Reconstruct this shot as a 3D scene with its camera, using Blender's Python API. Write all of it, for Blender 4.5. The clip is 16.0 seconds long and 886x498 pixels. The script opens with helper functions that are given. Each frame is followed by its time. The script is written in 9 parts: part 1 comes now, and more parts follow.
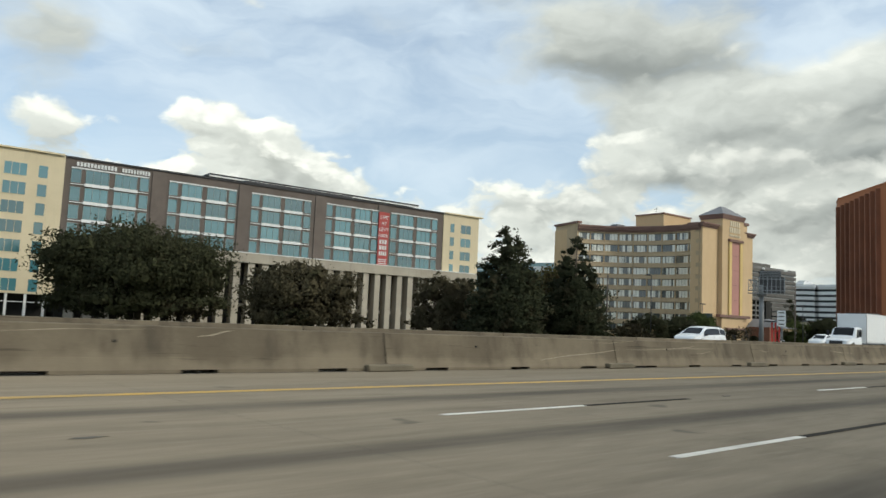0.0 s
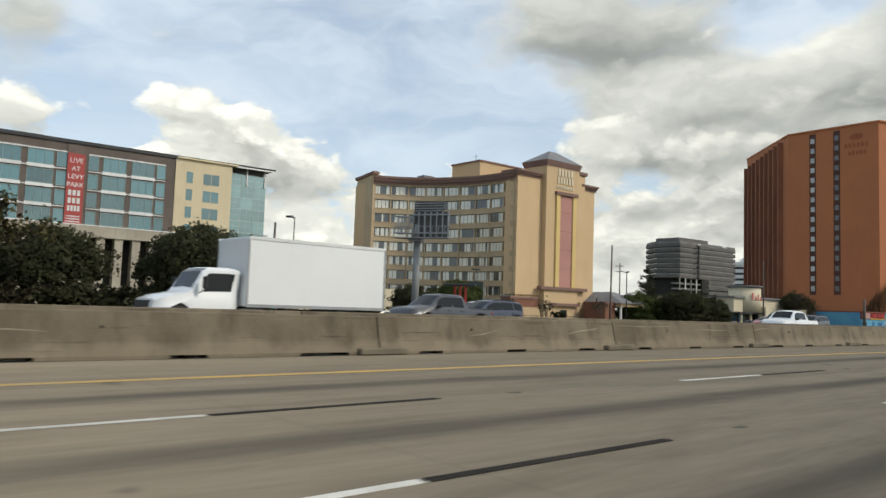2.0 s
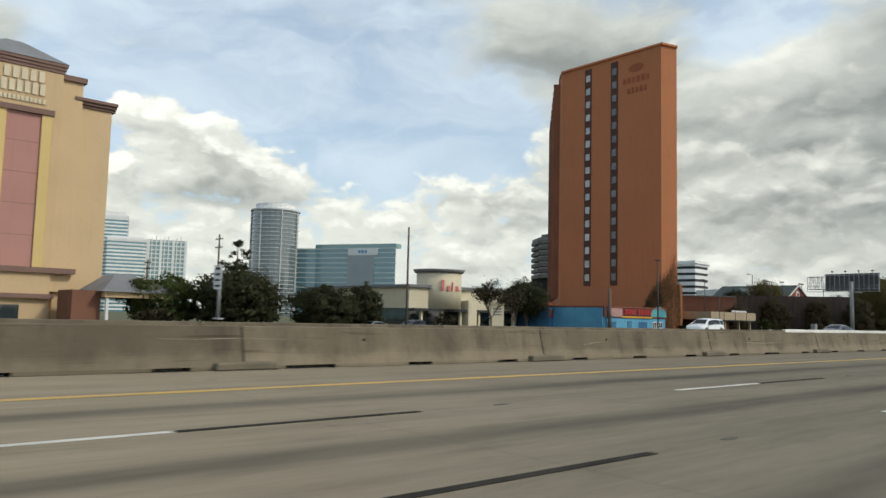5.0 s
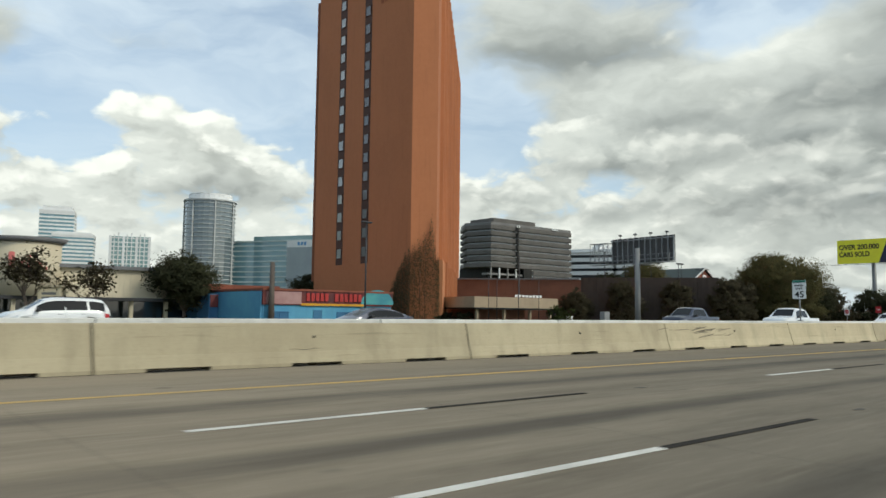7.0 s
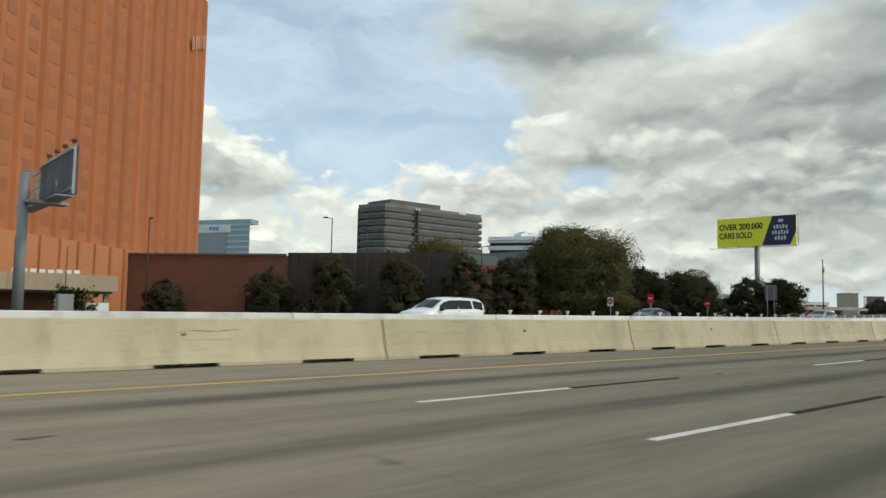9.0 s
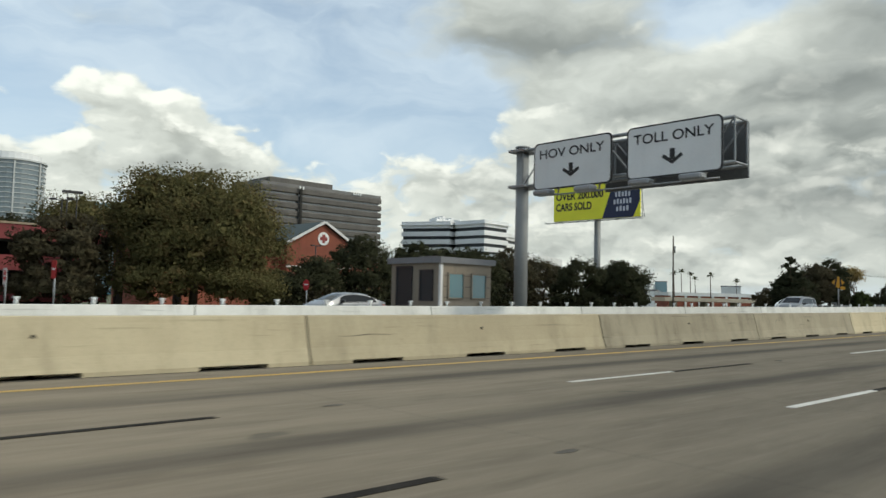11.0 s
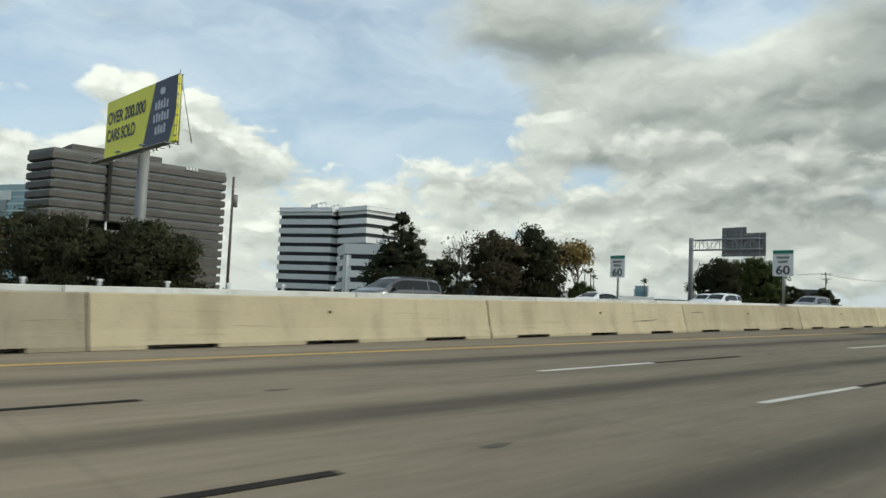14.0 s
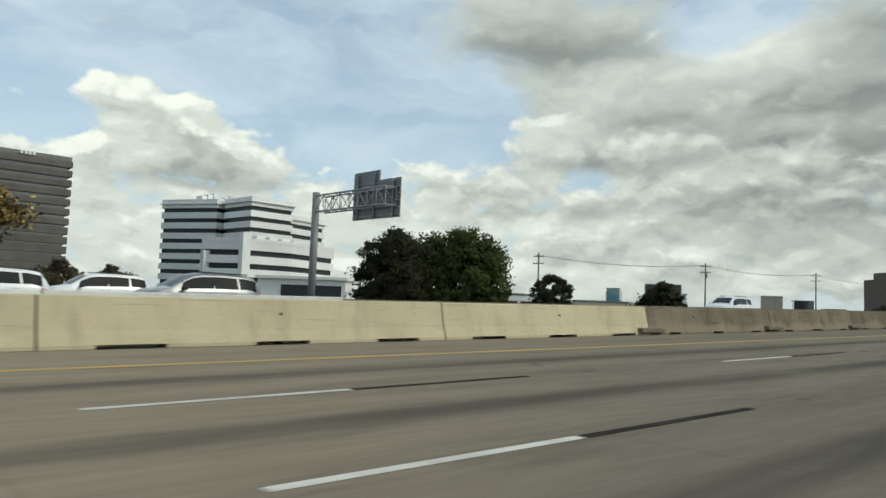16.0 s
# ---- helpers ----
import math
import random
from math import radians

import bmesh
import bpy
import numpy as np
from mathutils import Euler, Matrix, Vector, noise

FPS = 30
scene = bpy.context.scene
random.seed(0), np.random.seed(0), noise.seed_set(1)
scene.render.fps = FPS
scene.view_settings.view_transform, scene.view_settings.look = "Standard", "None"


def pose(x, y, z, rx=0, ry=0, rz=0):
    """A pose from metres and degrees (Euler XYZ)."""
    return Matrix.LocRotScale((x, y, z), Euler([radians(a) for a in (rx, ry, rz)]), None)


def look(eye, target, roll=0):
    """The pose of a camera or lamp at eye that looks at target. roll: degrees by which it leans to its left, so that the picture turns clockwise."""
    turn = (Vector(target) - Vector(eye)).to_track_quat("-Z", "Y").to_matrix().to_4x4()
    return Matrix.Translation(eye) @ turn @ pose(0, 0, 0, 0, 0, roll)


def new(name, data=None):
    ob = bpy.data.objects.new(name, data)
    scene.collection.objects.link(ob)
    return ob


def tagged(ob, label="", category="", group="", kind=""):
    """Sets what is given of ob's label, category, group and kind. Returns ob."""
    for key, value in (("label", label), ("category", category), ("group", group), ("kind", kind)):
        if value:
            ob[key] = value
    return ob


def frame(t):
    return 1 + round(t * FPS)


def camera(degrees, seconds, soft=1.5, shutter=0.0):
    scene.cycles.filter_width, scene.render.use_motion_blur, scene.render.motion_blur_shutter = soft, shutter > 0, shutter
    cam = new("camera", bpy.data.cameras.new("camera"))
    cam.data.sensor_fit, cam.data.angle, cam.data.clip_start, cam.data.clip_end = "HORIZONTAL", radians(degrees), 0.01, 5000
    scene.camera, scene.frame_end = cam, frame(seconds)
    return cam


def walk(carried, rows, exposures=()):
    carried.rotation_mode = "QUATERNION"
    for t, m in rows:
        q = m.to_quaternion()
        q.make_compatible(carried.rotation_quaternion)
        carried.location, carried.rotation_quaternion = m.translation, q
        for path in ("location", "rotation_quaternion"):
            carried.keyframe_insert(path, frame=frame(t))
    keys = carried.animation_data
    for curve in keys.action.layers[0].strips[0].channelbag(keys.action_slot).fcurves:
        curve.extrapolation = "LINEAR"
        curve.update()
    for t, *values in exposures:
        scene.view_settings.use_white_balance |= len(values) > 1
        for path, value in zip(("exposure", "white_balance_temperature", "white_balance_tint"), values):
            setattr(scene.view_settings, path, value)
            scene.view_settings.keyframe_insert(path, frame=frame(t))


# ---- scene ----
cam = camera(60.3, 16.0, soft=1.5, shutter=0.09)
PATH = [
    (0, (6.859, 0.769, 1.251), (18.758, 16.733, 3.139), 2.57),
    (0.5, (20.556, 2.198, 1.217), (32.605, 18.062, 2.993), 2.12),
    (1, (34.240, 3.491, 1.197), (46.359, 19.324, 2.768), 1.74),
    (1.5, (47.946, 4.650, 1.191), (60.180, 20.399, 2.703), 1.74),
    (2, (61.861, 5.725, 1.194), (74.245, 21.355, 2.726), 1.97),
    (2.5, (75.942, 6.657, 1.195), (88.469, 22.166, 2.797), 1.87),
    (3, (90.112, 7.452, 1.193), (102.803, 22.822, 2.838), 1.64),
    (3.5, (104.523, 8.099, 1.187), (117.339, 23.369, 2.790), 1.47),
    (4, (118.857, 8.606, 1.180), (131.760, 23.784, 2.949), 1.30),
    (6.5, (190.928, 9.908, 1.198), (204.008, 24.936, 2.948), 1.21),
    (7, (205.457, 10.087, 1.212), (218.471, 25.181, 2.889), 0.66),
    (7.5, (219.944, 10.186, 1.230), (232.961, 25.282, 2.860), 0.68),
    (8, (234.352, 10.312, 1.248), (247.441, 25.347, 2.866), 0.77),
    (10.5, (306.402, 10.504, 1.369), (320.110, 25.010, 2.669), 1.41),
    (11, (320.807, 10.552, 1.392), (334.487, 25.083, 2.700), 1.37),
    (11.5, (335.187, 10.467, 1.424), (348.797, 25.067, 2.688), 1.46),
    (12, (349.628, 10.424, 1.516), (363.200, 25.060, 2.775), 1.63),
    (12.5, (364.071, 10.370, 1.584), (377.605, 25.040, 2.856), 1.87),
    (13, (378.534, 10.405, 1.665), (392.137, 25.014, 2.905), 2.18),
    (13.5, (392.800, 10.413, 1.786), (406.211, 25.196, 3.060), 2.25),
    (14, (406.996, 10.394, 1.981), (420.395, 25.178, 3.351), 2.45),
    (14.5, (420.951, 10.347, 2.216), (434.304, 25.170, 3.616), 2.36),
    (15, (434.784, 10.395, 2.467), (448.196, 25.155, 3.975), 2.93),
    (15.5, (448.537, 10.417, 2.706), (462.008, 25.117, 4.270), 2.91),
    (16, (462.248, 10.437, 2.933), (475.719, 25.145, 4.409), 2.26),
]
EXPOSURES = ((0, -0.06, 6550, 4), (2.5, -0.06, 6750, 8), (7, -0.12, 6500, 3), (10.5, -0.15, 6550, 3), (16, -0.24, 6500, 0))
walk(cam, [(t, look(eye, target, roll)) for t, eye, target, roll in PATH], EXPOSURES)

# ---------------------------------------------------------------- road line
# s runs along the carriageway, lateral distance to the left of the driven line
HEAD_S = (0, 57, 114, 170, 227, 284, 341)
HEAD_A = (6.53, 4.29, 1.88, 0.63, 0.51, 0.0, 0.0)
SLOPE_S = (10, 53, 109, 209, 322, 365, 422, 464)
CROSS = (-0.24, -0.42, -0.49, -0.32, 0.22, -0.46, -0.86, -0.81)
GRADE = (0.16, -0.02, 0.03, -0.07, -0.09, -0.34, -1.06, -0.92)
SG = np.arange(-120, 1700, 1.0)
_a = np.radians(np.interp(SG, HEAD_S, HEAD_A))
_mid = lambda v: np.r_[0, np.cumsum((v[1:] + v[:-1]) / 2)]
LX, LY = _mid(np.cos(_a)), _mid(np.sin(_a))
LX, LY = LX - np.interp(0, SG, LX), LY - np.interp(0, SG, LY)
_g = -np.radians(np.where(SG < 560, np.interp(SG, SLOPE_S, GRADE), 0.0))
LZ = _mid(_g)
LZ = LZ - np.interp(10, SG, LZ)


def road_point(s, lat, h=0.0):
    """A place on the road by its run and lateral distance, h above the paving."""
    a = np.interp(s, SG, _a)
    z = np.interp(s, SG, LZ) - math.radians(np.interp(s, SLOPE_S, CROSS)) * min(lat, 16)
    return Vector((np.interp(s, SG, LX) - math.sin(a) * lat, np.interp(s, SG, LY) + math.cos(a) * lat, z + h))


def barrier_lat(s):
    return float(np.interp(s, (0, 250, 305, 330, 372, 400, 430, 475, 520), (13.9, 14.3, 12.4, 11.8, 11.75, 12.1, 12.7, 13.6, 14.0)))


def road_frame(s, lat, h=0.0):
    """Pose on the road: x along the traffic, y to its left."""
    p, q = road_point(s, lat, h), road_point(s + 0.5, lat, h)
    d = (q - p).normalized()
    return Matrix.Translation(p) @ Matrix.Rotation(math.atan2(d.y, d.x), 4, "Z")

# ---------------------------------------------------------------- sky and sun
def nodes_of(tree):
    n, l = tree.nodes, tree.links

    def put(value, socket):
        if hasattr(value, "outputs"):
            l.new(value.outputs[0], socket)
        elif isinstance(value, bpy.types.NodeSocket):
            l.new(value, socket)
        else:
            socket.default_value = value

    def math_node(op, a, b=0.0, c=None, clamp=False):
        node = n.new("ShaderNodeMath")
        node.operation, node.use_clamp = op, clamp
        put(a, node.inputs[0])
        put(b, node.inputs[1])
        if c is not None:
            put(c, node.inputs[2])
        return node.outputs[0]

    def vec(op, a, b=(0, 0, 0)):
        node = n.new("ShaderNodeVectorMath")
        node.operation = op
        put(a, node.inputs[0])
        put(b, node.inputs[1])
        return node.outputs["Value" if op in ("DOT_PRODUCT", "LENGTH") else "Vector"]

    def noise_node(v, scale, detail=4.0, rough=0.55, distort=0.0):
        node = n.new("ShaderNodeTexNoise")
        put(v, node.inputs["Vector"])
        for key, value in (("Scale", scale), ("Detail", detail), ("Roughness", rough), ("Distortion", distort)):
            node.inputs[key].default_value = value
        return node.outputs["Fac"]

    def ramp(x, lo, hi, a=0.0, b=1.0):
        node = n.new("ShaderNodeMapRange")
        node.interpolation_type = "SMOOTHSTEP"
        for key, value in (("Value", x), ("From Min", lo), ("From Max", hi), ("To Min", a), ("To Max", b)):
            put(value, node.inputs[key])
        return node.outputs[0]

    def mix(f, a, b, mode="MIX"):
        node = n.new("ShaderNodeMix")
        node.data_type, node.blend_type = "RGBA", mode
        put(f, node.inputs[0])
        put(a, node.inputs[6])
        put(b, node.inputs[7])
        return node.outputs[2]

    return n, l, put, math_node, vec, noise_node, ramp, mix


# cloud masses: degrees right of the middle of the view, degrees up, half width, half height, weight
CLOUDS = (
    (-23.6, 13.7, 2.0, 1.15, 1.0), (-21.6, 14.2, 2.0, 1.45, 1.0), (-19.2, 12.9, 2.4, 1.8, 1.0), (-16.6, 11.6, 2.6, 1.6, 1.0), (-14.6, 10.4, 2.4, 1.3, 0.8), (-19.8, 10.9, 4.2, 1.8, 1.0),
    (-24.0, 10.0, 1.2, 0.9, 0.8), (-31.8, 12.2, 2.5, 1.2, 0.9), (-34.0, 9.6, 5.0, 1.4, 0.5), (-27.5, 8.0, 3.5, 1.2, 0.7), (-12.2, 9.5, 2.3, 1.1, 0.8), (-18.0, 7.4, 12.0, 1.5, 0.6),
    (7.6, 13.8, 1.5, 1.7, 0.85), (5.0, 10.0, 6.0, 1.9, 0.7), (-5.5, 7.9, 5.0, 1.5, 0.55), (21.0, 9.2, 14.0, 4.2, 1.05), (0.0, 3.6, 70.0, 3.6, 1.0), (28.0, 16.4, 4.4, 2.3, 0.6),
)
# broad soft sheets higher up
SHEETS = ((8.5, 20.4, 7.5, 2.7, 1.0), (15.0, 15.6, 7.0, 2.2, 0.95), (28.0, 16.2, 5.2, 2.8, 1.1), (13.0, 12.6, 6.5, 1.8, 0.9), (25.0, 11.5, 9.0, 2.6, 0.9), (-33.0, 17.8, 3.2, 2.6, 0.7), (-22.0, 18.6, 3.5, 0.9, 0.35), (46.0, 14.0, 14.0, 10.0, 1.0), (18.0, 34.0, 24.0, 8.0, 0.7), (-14.0, 30.0, 14.0, 5.0, 0.5))
CLEAR = ((-10.0, 16.0, 10.0, 3.6, 0.75), (-27.2, 16.0, 4.0, 1.4, 0.5), (-28.0, 10.9, 2.6, 0.9, 0.6), (2.6, 13.8, 3.2, 2.4, 0.7), (21.3, 20.6, 2.6, 1.7, 0.9), (-8.0, 11.6, 3.0, 1.5, 0.5), (-3.0, 20.5, 4.0, 2.4, 0.4))
# grey undersides: degrees across, degrees up, half width, half height, weight
GREY = ((5.5, 18.3, 5.0, 1.3, 0.75), (13.0, 19.0, 5.0, 1.2, 0.65), (9.0, 21.5, 6.0, 1.6, 0.45), (17.0, 13.6, 5.5, 1.3, 0.55), (27.5, 14.9, 5.5, 1.5, 0.85), (31.5, 18.6, 3.0, 2.0, 0.75), (13.0, 10.8, 7.0, 0.9, 0.65), (24.0, 11.8, 5.0, 1.0, 0.55), (27.0, 8.2, 8.0, 0.9, 0.6), (12.0, 7.4, 8.0, 0.7, 0.5), (-18.5, 8.5, 4.5, 0.9, 0.55), (-32.0, 10.6, 4.0, 1.0, 0.45), (3.0, 8.6, 4.0, 0.8, 0.4), (-34.0, 18.5, 4.0, 1.6, 0.3), (-14.5, 8.6, 4.0, 0.8, 0.4), (30.0, 7.0, 15.0, 5.0, 0.5), (40.0, 12.0, 8.0, 8.0, 0.8))
VIEW_AZIMUTH = 41.0


def cloud_field():
    """How thick the cloud is at a point given as (degrees across, degrees up, 0)."""
    tree = bpy.data.node_groups.new("cloud_field", "ShaderNodeTree")
    tree.interface.new_socket("Place", in_out="INPUT", socket_type="NodeSocketVector")
    tree.interface.new_socket("Thickness", in_out="OUTPUT", socket_type="NodeSocketFloat")
    n, l, put, m, vec, noi, ramp, mix = nodes_of(tree)
    place = n.new("NodeGroupInput").outputs[0]
    warp = n.new("ShaderNodeTexNoise")
    put(vec("MULTIPLY", place, (0.30, 0.45, 1)), warp.inputs["Vector"])
    warp.inputs["Scale"].default_value, warp.inputs["Detail"].default_value = 1.0, 3.0
    shift = vec("MULTIPLY", vec("SUBTRACT", warp.outputs["Color"], (0.5, 0.5, 0.5)), (3.2, 2.0, 0))
    bent = vec("ADD", place, shift)
    total = None
    for rows, sign in ((CLOUDS, 1.0), (CLEAR, -1.0)):
        for u, v, a, b, w in rows:
            d = vec("MULTIPLY", vec("SUBTRACT", bent, (u, v, 0)), (1 / a, 1 / b, 0))
            g = m("EXPONENT", m("MULTIPLY", vec("DOT_PRODUCT", d, d), -0.8))
            total = m("MULTIPLY", g, sign * w) if total is None else m("MULTIPLY_ADD", g, sign * w, total)
    big = noi(vec("MULTIPLY", place, (0.085, 0.18, 1)), 1.0, 5.0, 0.55)
    mid = noi(vec("MULTIPLY", bent, (0.20, 0.38, 1)), 1.0, 5.0, 0.5)
    puff = n.new("ShaderNodeTexVoronoi")
    puff.feature = "SMOOTH_F1"
    put(vec("MULTIPLY", bent, (0.26, 0.46, 1)), puff.inputs["Vector"])
    puff.inputs["Scale"].default_value, puff.inputs["Smoothness"].default_value = 1.0, 0.45
    puff.inputs["Detail"].default_value, puff.inputs["Roughness"].default_value = 1.5, 0.4
    total = m("MULTIPLY_ADD", m("SUBTRACT", mid, 0.5), 1.4, total)
    low = noi(vec("MULTIPLY", bent, (0.36, 0.66, 1)), 1.0, 5.0, 0.52)
    sep = n.new("ShaderNodeSeparateXYZ")
    l.new(place, sep.inputs[0])
    total = m("MULTIPLY_ADD", m("MULTIPLY", m("SUBTRACT", low, 0.5), ramp(sep.outputs[1], 18.0, 9.0, 0.3, 1.9)), 1.0, total)
    total = m("MULTIPLY_ADD", m("SUBTRACT", 0.42, puff.outputs["Distance"]), 0.95, total)
    out = n.new("NodeGroupOutput")
    l.new(m("MULTIPLY_ADD", m("SUBTRACT", big, 0.5), 1.3, total), out.inputs[0])
    return tree


def make_sky():
    world = bpy.data.worlds.new("sky")
    scene.world = world
    world.use_nodes = True
    n, l, put, m, vec, noi, ramp, mix = nodes_of(world.node_tree)
    sky = n.new("ShaderNodeTexSky")
    sky.sky_type, sky.sun_disc = "NISHITA", False
    sky.sun_elevation, sky.sun_rotation = radians(SUN_UP), radians(SUN_TURN)
    sky.air_density, sky.dust_density, sky.ozone_density = 1.0, 1.6, 1.0
    way = n.new("ShaderNodeTexCoord").outputs["Generated"]
    sep = n.new("ShaderNodeSeparateXYZ")
    l.new(way, sep.inputs[0])
    u = m("SUBTRACT", m("MULTIPLY", m("ARCTAN2", sep.outputs[0], sep.outputs[1]), 57.296), VIEW_AZIMUTH)
    v = m("MULTIPLY", m("ARCSINE", sep.outputs[2]), 57.296)
    comb = n.new("ShaderNodeCombineXYZ")
    l.new(u, comb.inputs[0])
    l.new(v, comb.inputs[1])
    tree = cloud_field()

    def field(p):
        g = n.new("ShaderNodeGroup")
        g.node_tree = tree
        put(p, g.inputs[0])
        return g.outputs[0]

    def n_colour(p):
        node = n.new("ShaderNodeTexNoise")
        put(p, node.inputs["Vector"])
        node.inputs["Scale"].default_value, node.inputs["Detail"].default_value = 1.0, 3.0
        return node.outputs["Color"]

    place = comb.outputs[0]
    here = field(place)
    there = field(vec("ADD", place, (-0.40, 0.80, 0)))
    cover = ramp(here, 0.0, 0.5)
    lit = m("SUBTRACT", here, there)
    thick = ramp(here, 0.75, 2.1)
    grey = mix(thick, (*CLOUD_WHITE, 1), (*CLOUD_GREY, 1))
    bright = mix(ramp(lit, 0.03, 0.8), grey, (*CLOUD_LIT, 1))
    shade = mix(ramp(lit, -0.05, -0.85, 0.0, 0.5), bright, (*CLOUD_DARK, 1))
    bent = vec("ADD", place, vec("MULTIPLY", vec("SUBTRACT", n_colour(vec("MULTIPLY", place, (0.2, 0.3, 1))), (0.5, 0.5, 0.5)), (5.0, 3.0, 0)))
    dull = None
    for gu, gv, ga, gb, gw in GREY:
        d = vec("MULTIPLY", vec("SUBTRACT", bent, (gu, gv, 0)), (1 / ga, 1 / gb, 0))
        g = m("EXPONENT", m("MULTIPLY", vec("DOT_PRODUCT", d, d), -0.9))
        dull = m("MULTIPLY", g, gw) if dull is None else m("MULTIPLY_ADD", g, gw, dull)
    shade = mix(m("MINIMUM", dull, 1.0), shade, (0.50, 0.515, 0.53, 1), "MULTIPLY")
    # soft sheets: thin at the rim, lighter where they billow towards the sun
    def sheet(p):
        total = None
        for su, sv, sa, sb, sw in SHEETS:
            d = vec("MULTIPLY", vec("SUBTRACT", p, (su, sv, 0)), (1 / sa, 1 / sb, 0))
            g = m("EXPONENT", m("MULTIPLY", vec("DOT_PRODUCT", d, d), -0.7))
            total = m("MULTIPLY", g, sw) if total is None else m("MULTIPLY_ADD", g, sw, total)
        for su, sv, sa, sb, sw in CLEAR[3:5]:
            d = vec("MULTIPLY", vec("SUBTRACT", p, (su, sv, 0)), (1 / sa, 1 / sb, 0))
            total = m("MULTIPLY_ADD", m("EXPONENT", m("MULTIPLY", vec("DOT_PRODUCT", d, d), -0.7)), -sw, total)
        billow = noi(vec("MULTIPLY", p, (0.13, 0.26, 1)), 1.0, 6.0, 0.52)
        return m("MULTIPLY_ADD", m("SUBTRACT", billow, 0.5), 1.5, total)

    layer = sheet(bent)
    rise = m("SUBTRACT", layer, sheet(vec("ADD", bent, (-0.35, 0.8, 0))))
    tone = mix(ramp(rise, -0.30, 0.42), (*CLOUD_GREY, 1), (*CLOUD_WHITE, 1))
    tone = mix(ramp(rise, 0.28, 0.75, 0.0, 0.75), tone, (*CLOUD_LIT, 1))
    tone = mix(m("MULTIPLY", m("MINIMUM", dull, 1.0), ramp(layer, 0.2, 0.8)), tone, (0.50, 0.515, 0.53, 1), "MULTIPLY")
    spread = ramp(layer, 0.18, 0.85, 0.0, 0.96)
    veil = noi(vec("MULTIPLY", bent, (0.06, 0.17, 1)), 1.0, 5.0, 0.55, 0.4)
    blue = mix(1.0, sky.outputs[0], (SKY_GAIN, SKY_GAIN, SKY_GAIN, 1), "MULTIPLY")
    hazy = mix(ramp(veil, 0.32, 0.72, 0.32, 0.9), blue, (*CLOUD_VEIL, 1))
    hazy = mix(spread, hazy, tone)
    colour = mix(cover, hazy, shade)
    # heaped rows of small cumulus low in the sky: lit tops, flat grey bases
    def heap(p):
        ball = n.new("ShaderNodeTexVoronoi")
        ball.feature = "SMOOTH_F1"
        put(vec("MULTIPLY", vec("ADD", p, vec("MULTIPLY", n_colour(vec("MULTIPLY", p, (0.35, 0.45, 1))), (3.4, 2.2, 0))), (0.22, 0.36, 0)), ball.inputs["Vector"])
        ball.inputs["Scale"].default_value, ball.inputs["Smoothness"].default_value = 1.0, 0.3
        ball.inputs["Detail"].default_value, ball.inputs["Roughness"].default_value = 1.5, 0.45
        return m("MULTIPLY", ball.outputs["Distance"], -1.0)

    relief = m("SUBTRACT", heap(place), heap(vec("ADD", place, (-0.3, 0.75, 0))))
    body = m("MULTIPLY", m("MAXIMUM", cover, spread), m("MULTIPLY", ramp(v, 15.0, 10.0), m("MULTIPLY", ramp(u, -4.0, 8.0, 0.35, 1.0), ramp(veil, 0.38, 0.6, 0.35, 1.0))))
    colour = mix(m("MULTIPLY", body, ramp(relief, 0.04, -0.30, 0.0, 0.7)), colour, (0.62, 0.64, 0.655, 1), "MULTIPLY")
    colour = mix(m("MULTIPLY", body, ramp(relief, 0.06, 0.34, 0.0, 0.45)), colour, (*CLOUD_LIT, 1))
    low = mix(ramp(v, 5.0, -1.0, 0.0, 0.5), colour, (*HORIZON, 1))
    under = mix(ramp(v, -1.5, -3.0), low, (0.10, 0.095, 0.085, 1))
    back = n["Background"]
    l.new(under, back.inputs["Color"])
    back.inputs["Strength"].default_value = 1.18


SUN_UP, SUN_TURN = 40.0, 150.0
SKY_GAIN = 0.14
CLOUD_WHITE, CLOUD_LIT, CLOUD_GREY, CLOUD_DARK = (0.72, 0.735, 0.70), (0.98, 0.975, 0.92), (0.47, 0.485, 0.46), (0.33, 0.345, 0.335)
CLOUD_VEIL, HORIZON = (0.67, 0.76, 0.87), (0.62, 0.645, 0.63)
make_sky()
sun = new("sun", bpy.data.lights.new("sun", "SUN"))
sun.data.energy, sun.data.angle, sun.data.color = 1.9, radians(8), (1.0, 0.93, 0.82)
_st = radians(SUN_TURN)
sun.matrix_basis = look((0, 0, 0), (-math.sin(_st) * math.cos(radians(SUN_UP)), -math.cos(_st) * math.cos(radians(SUN_UP)), -math.sin(radians(SUN_UP))))
scene.view_settings.exposure = 0.0
# ---------------------------------------------------------------- helpers for building
def link(name, bm, material, parent=None, label="", smooth=False):
    me = bpy.data.meshes.new(name)
    bm.to_mesh(me)
    bm.free()
    for m in material if isinstance(material, (list, tuple)) else (material,):
        me.materials.append(m)
    if smooth:
        me.polygons.foreach_set("use_smooth", [True] * len(me.polygons))
    ob = new(name, me)
    if parent is not None:
        ob.parent = parent
    if label:
        ob["label"] = label
    return ob


part = link


def thing(name, label, category, m=None, group="", kind=""):
    ob = new(name)
    if m is not None:
        ob.matrix_basis = m
    return tagged(ob, label, category, group, kind)


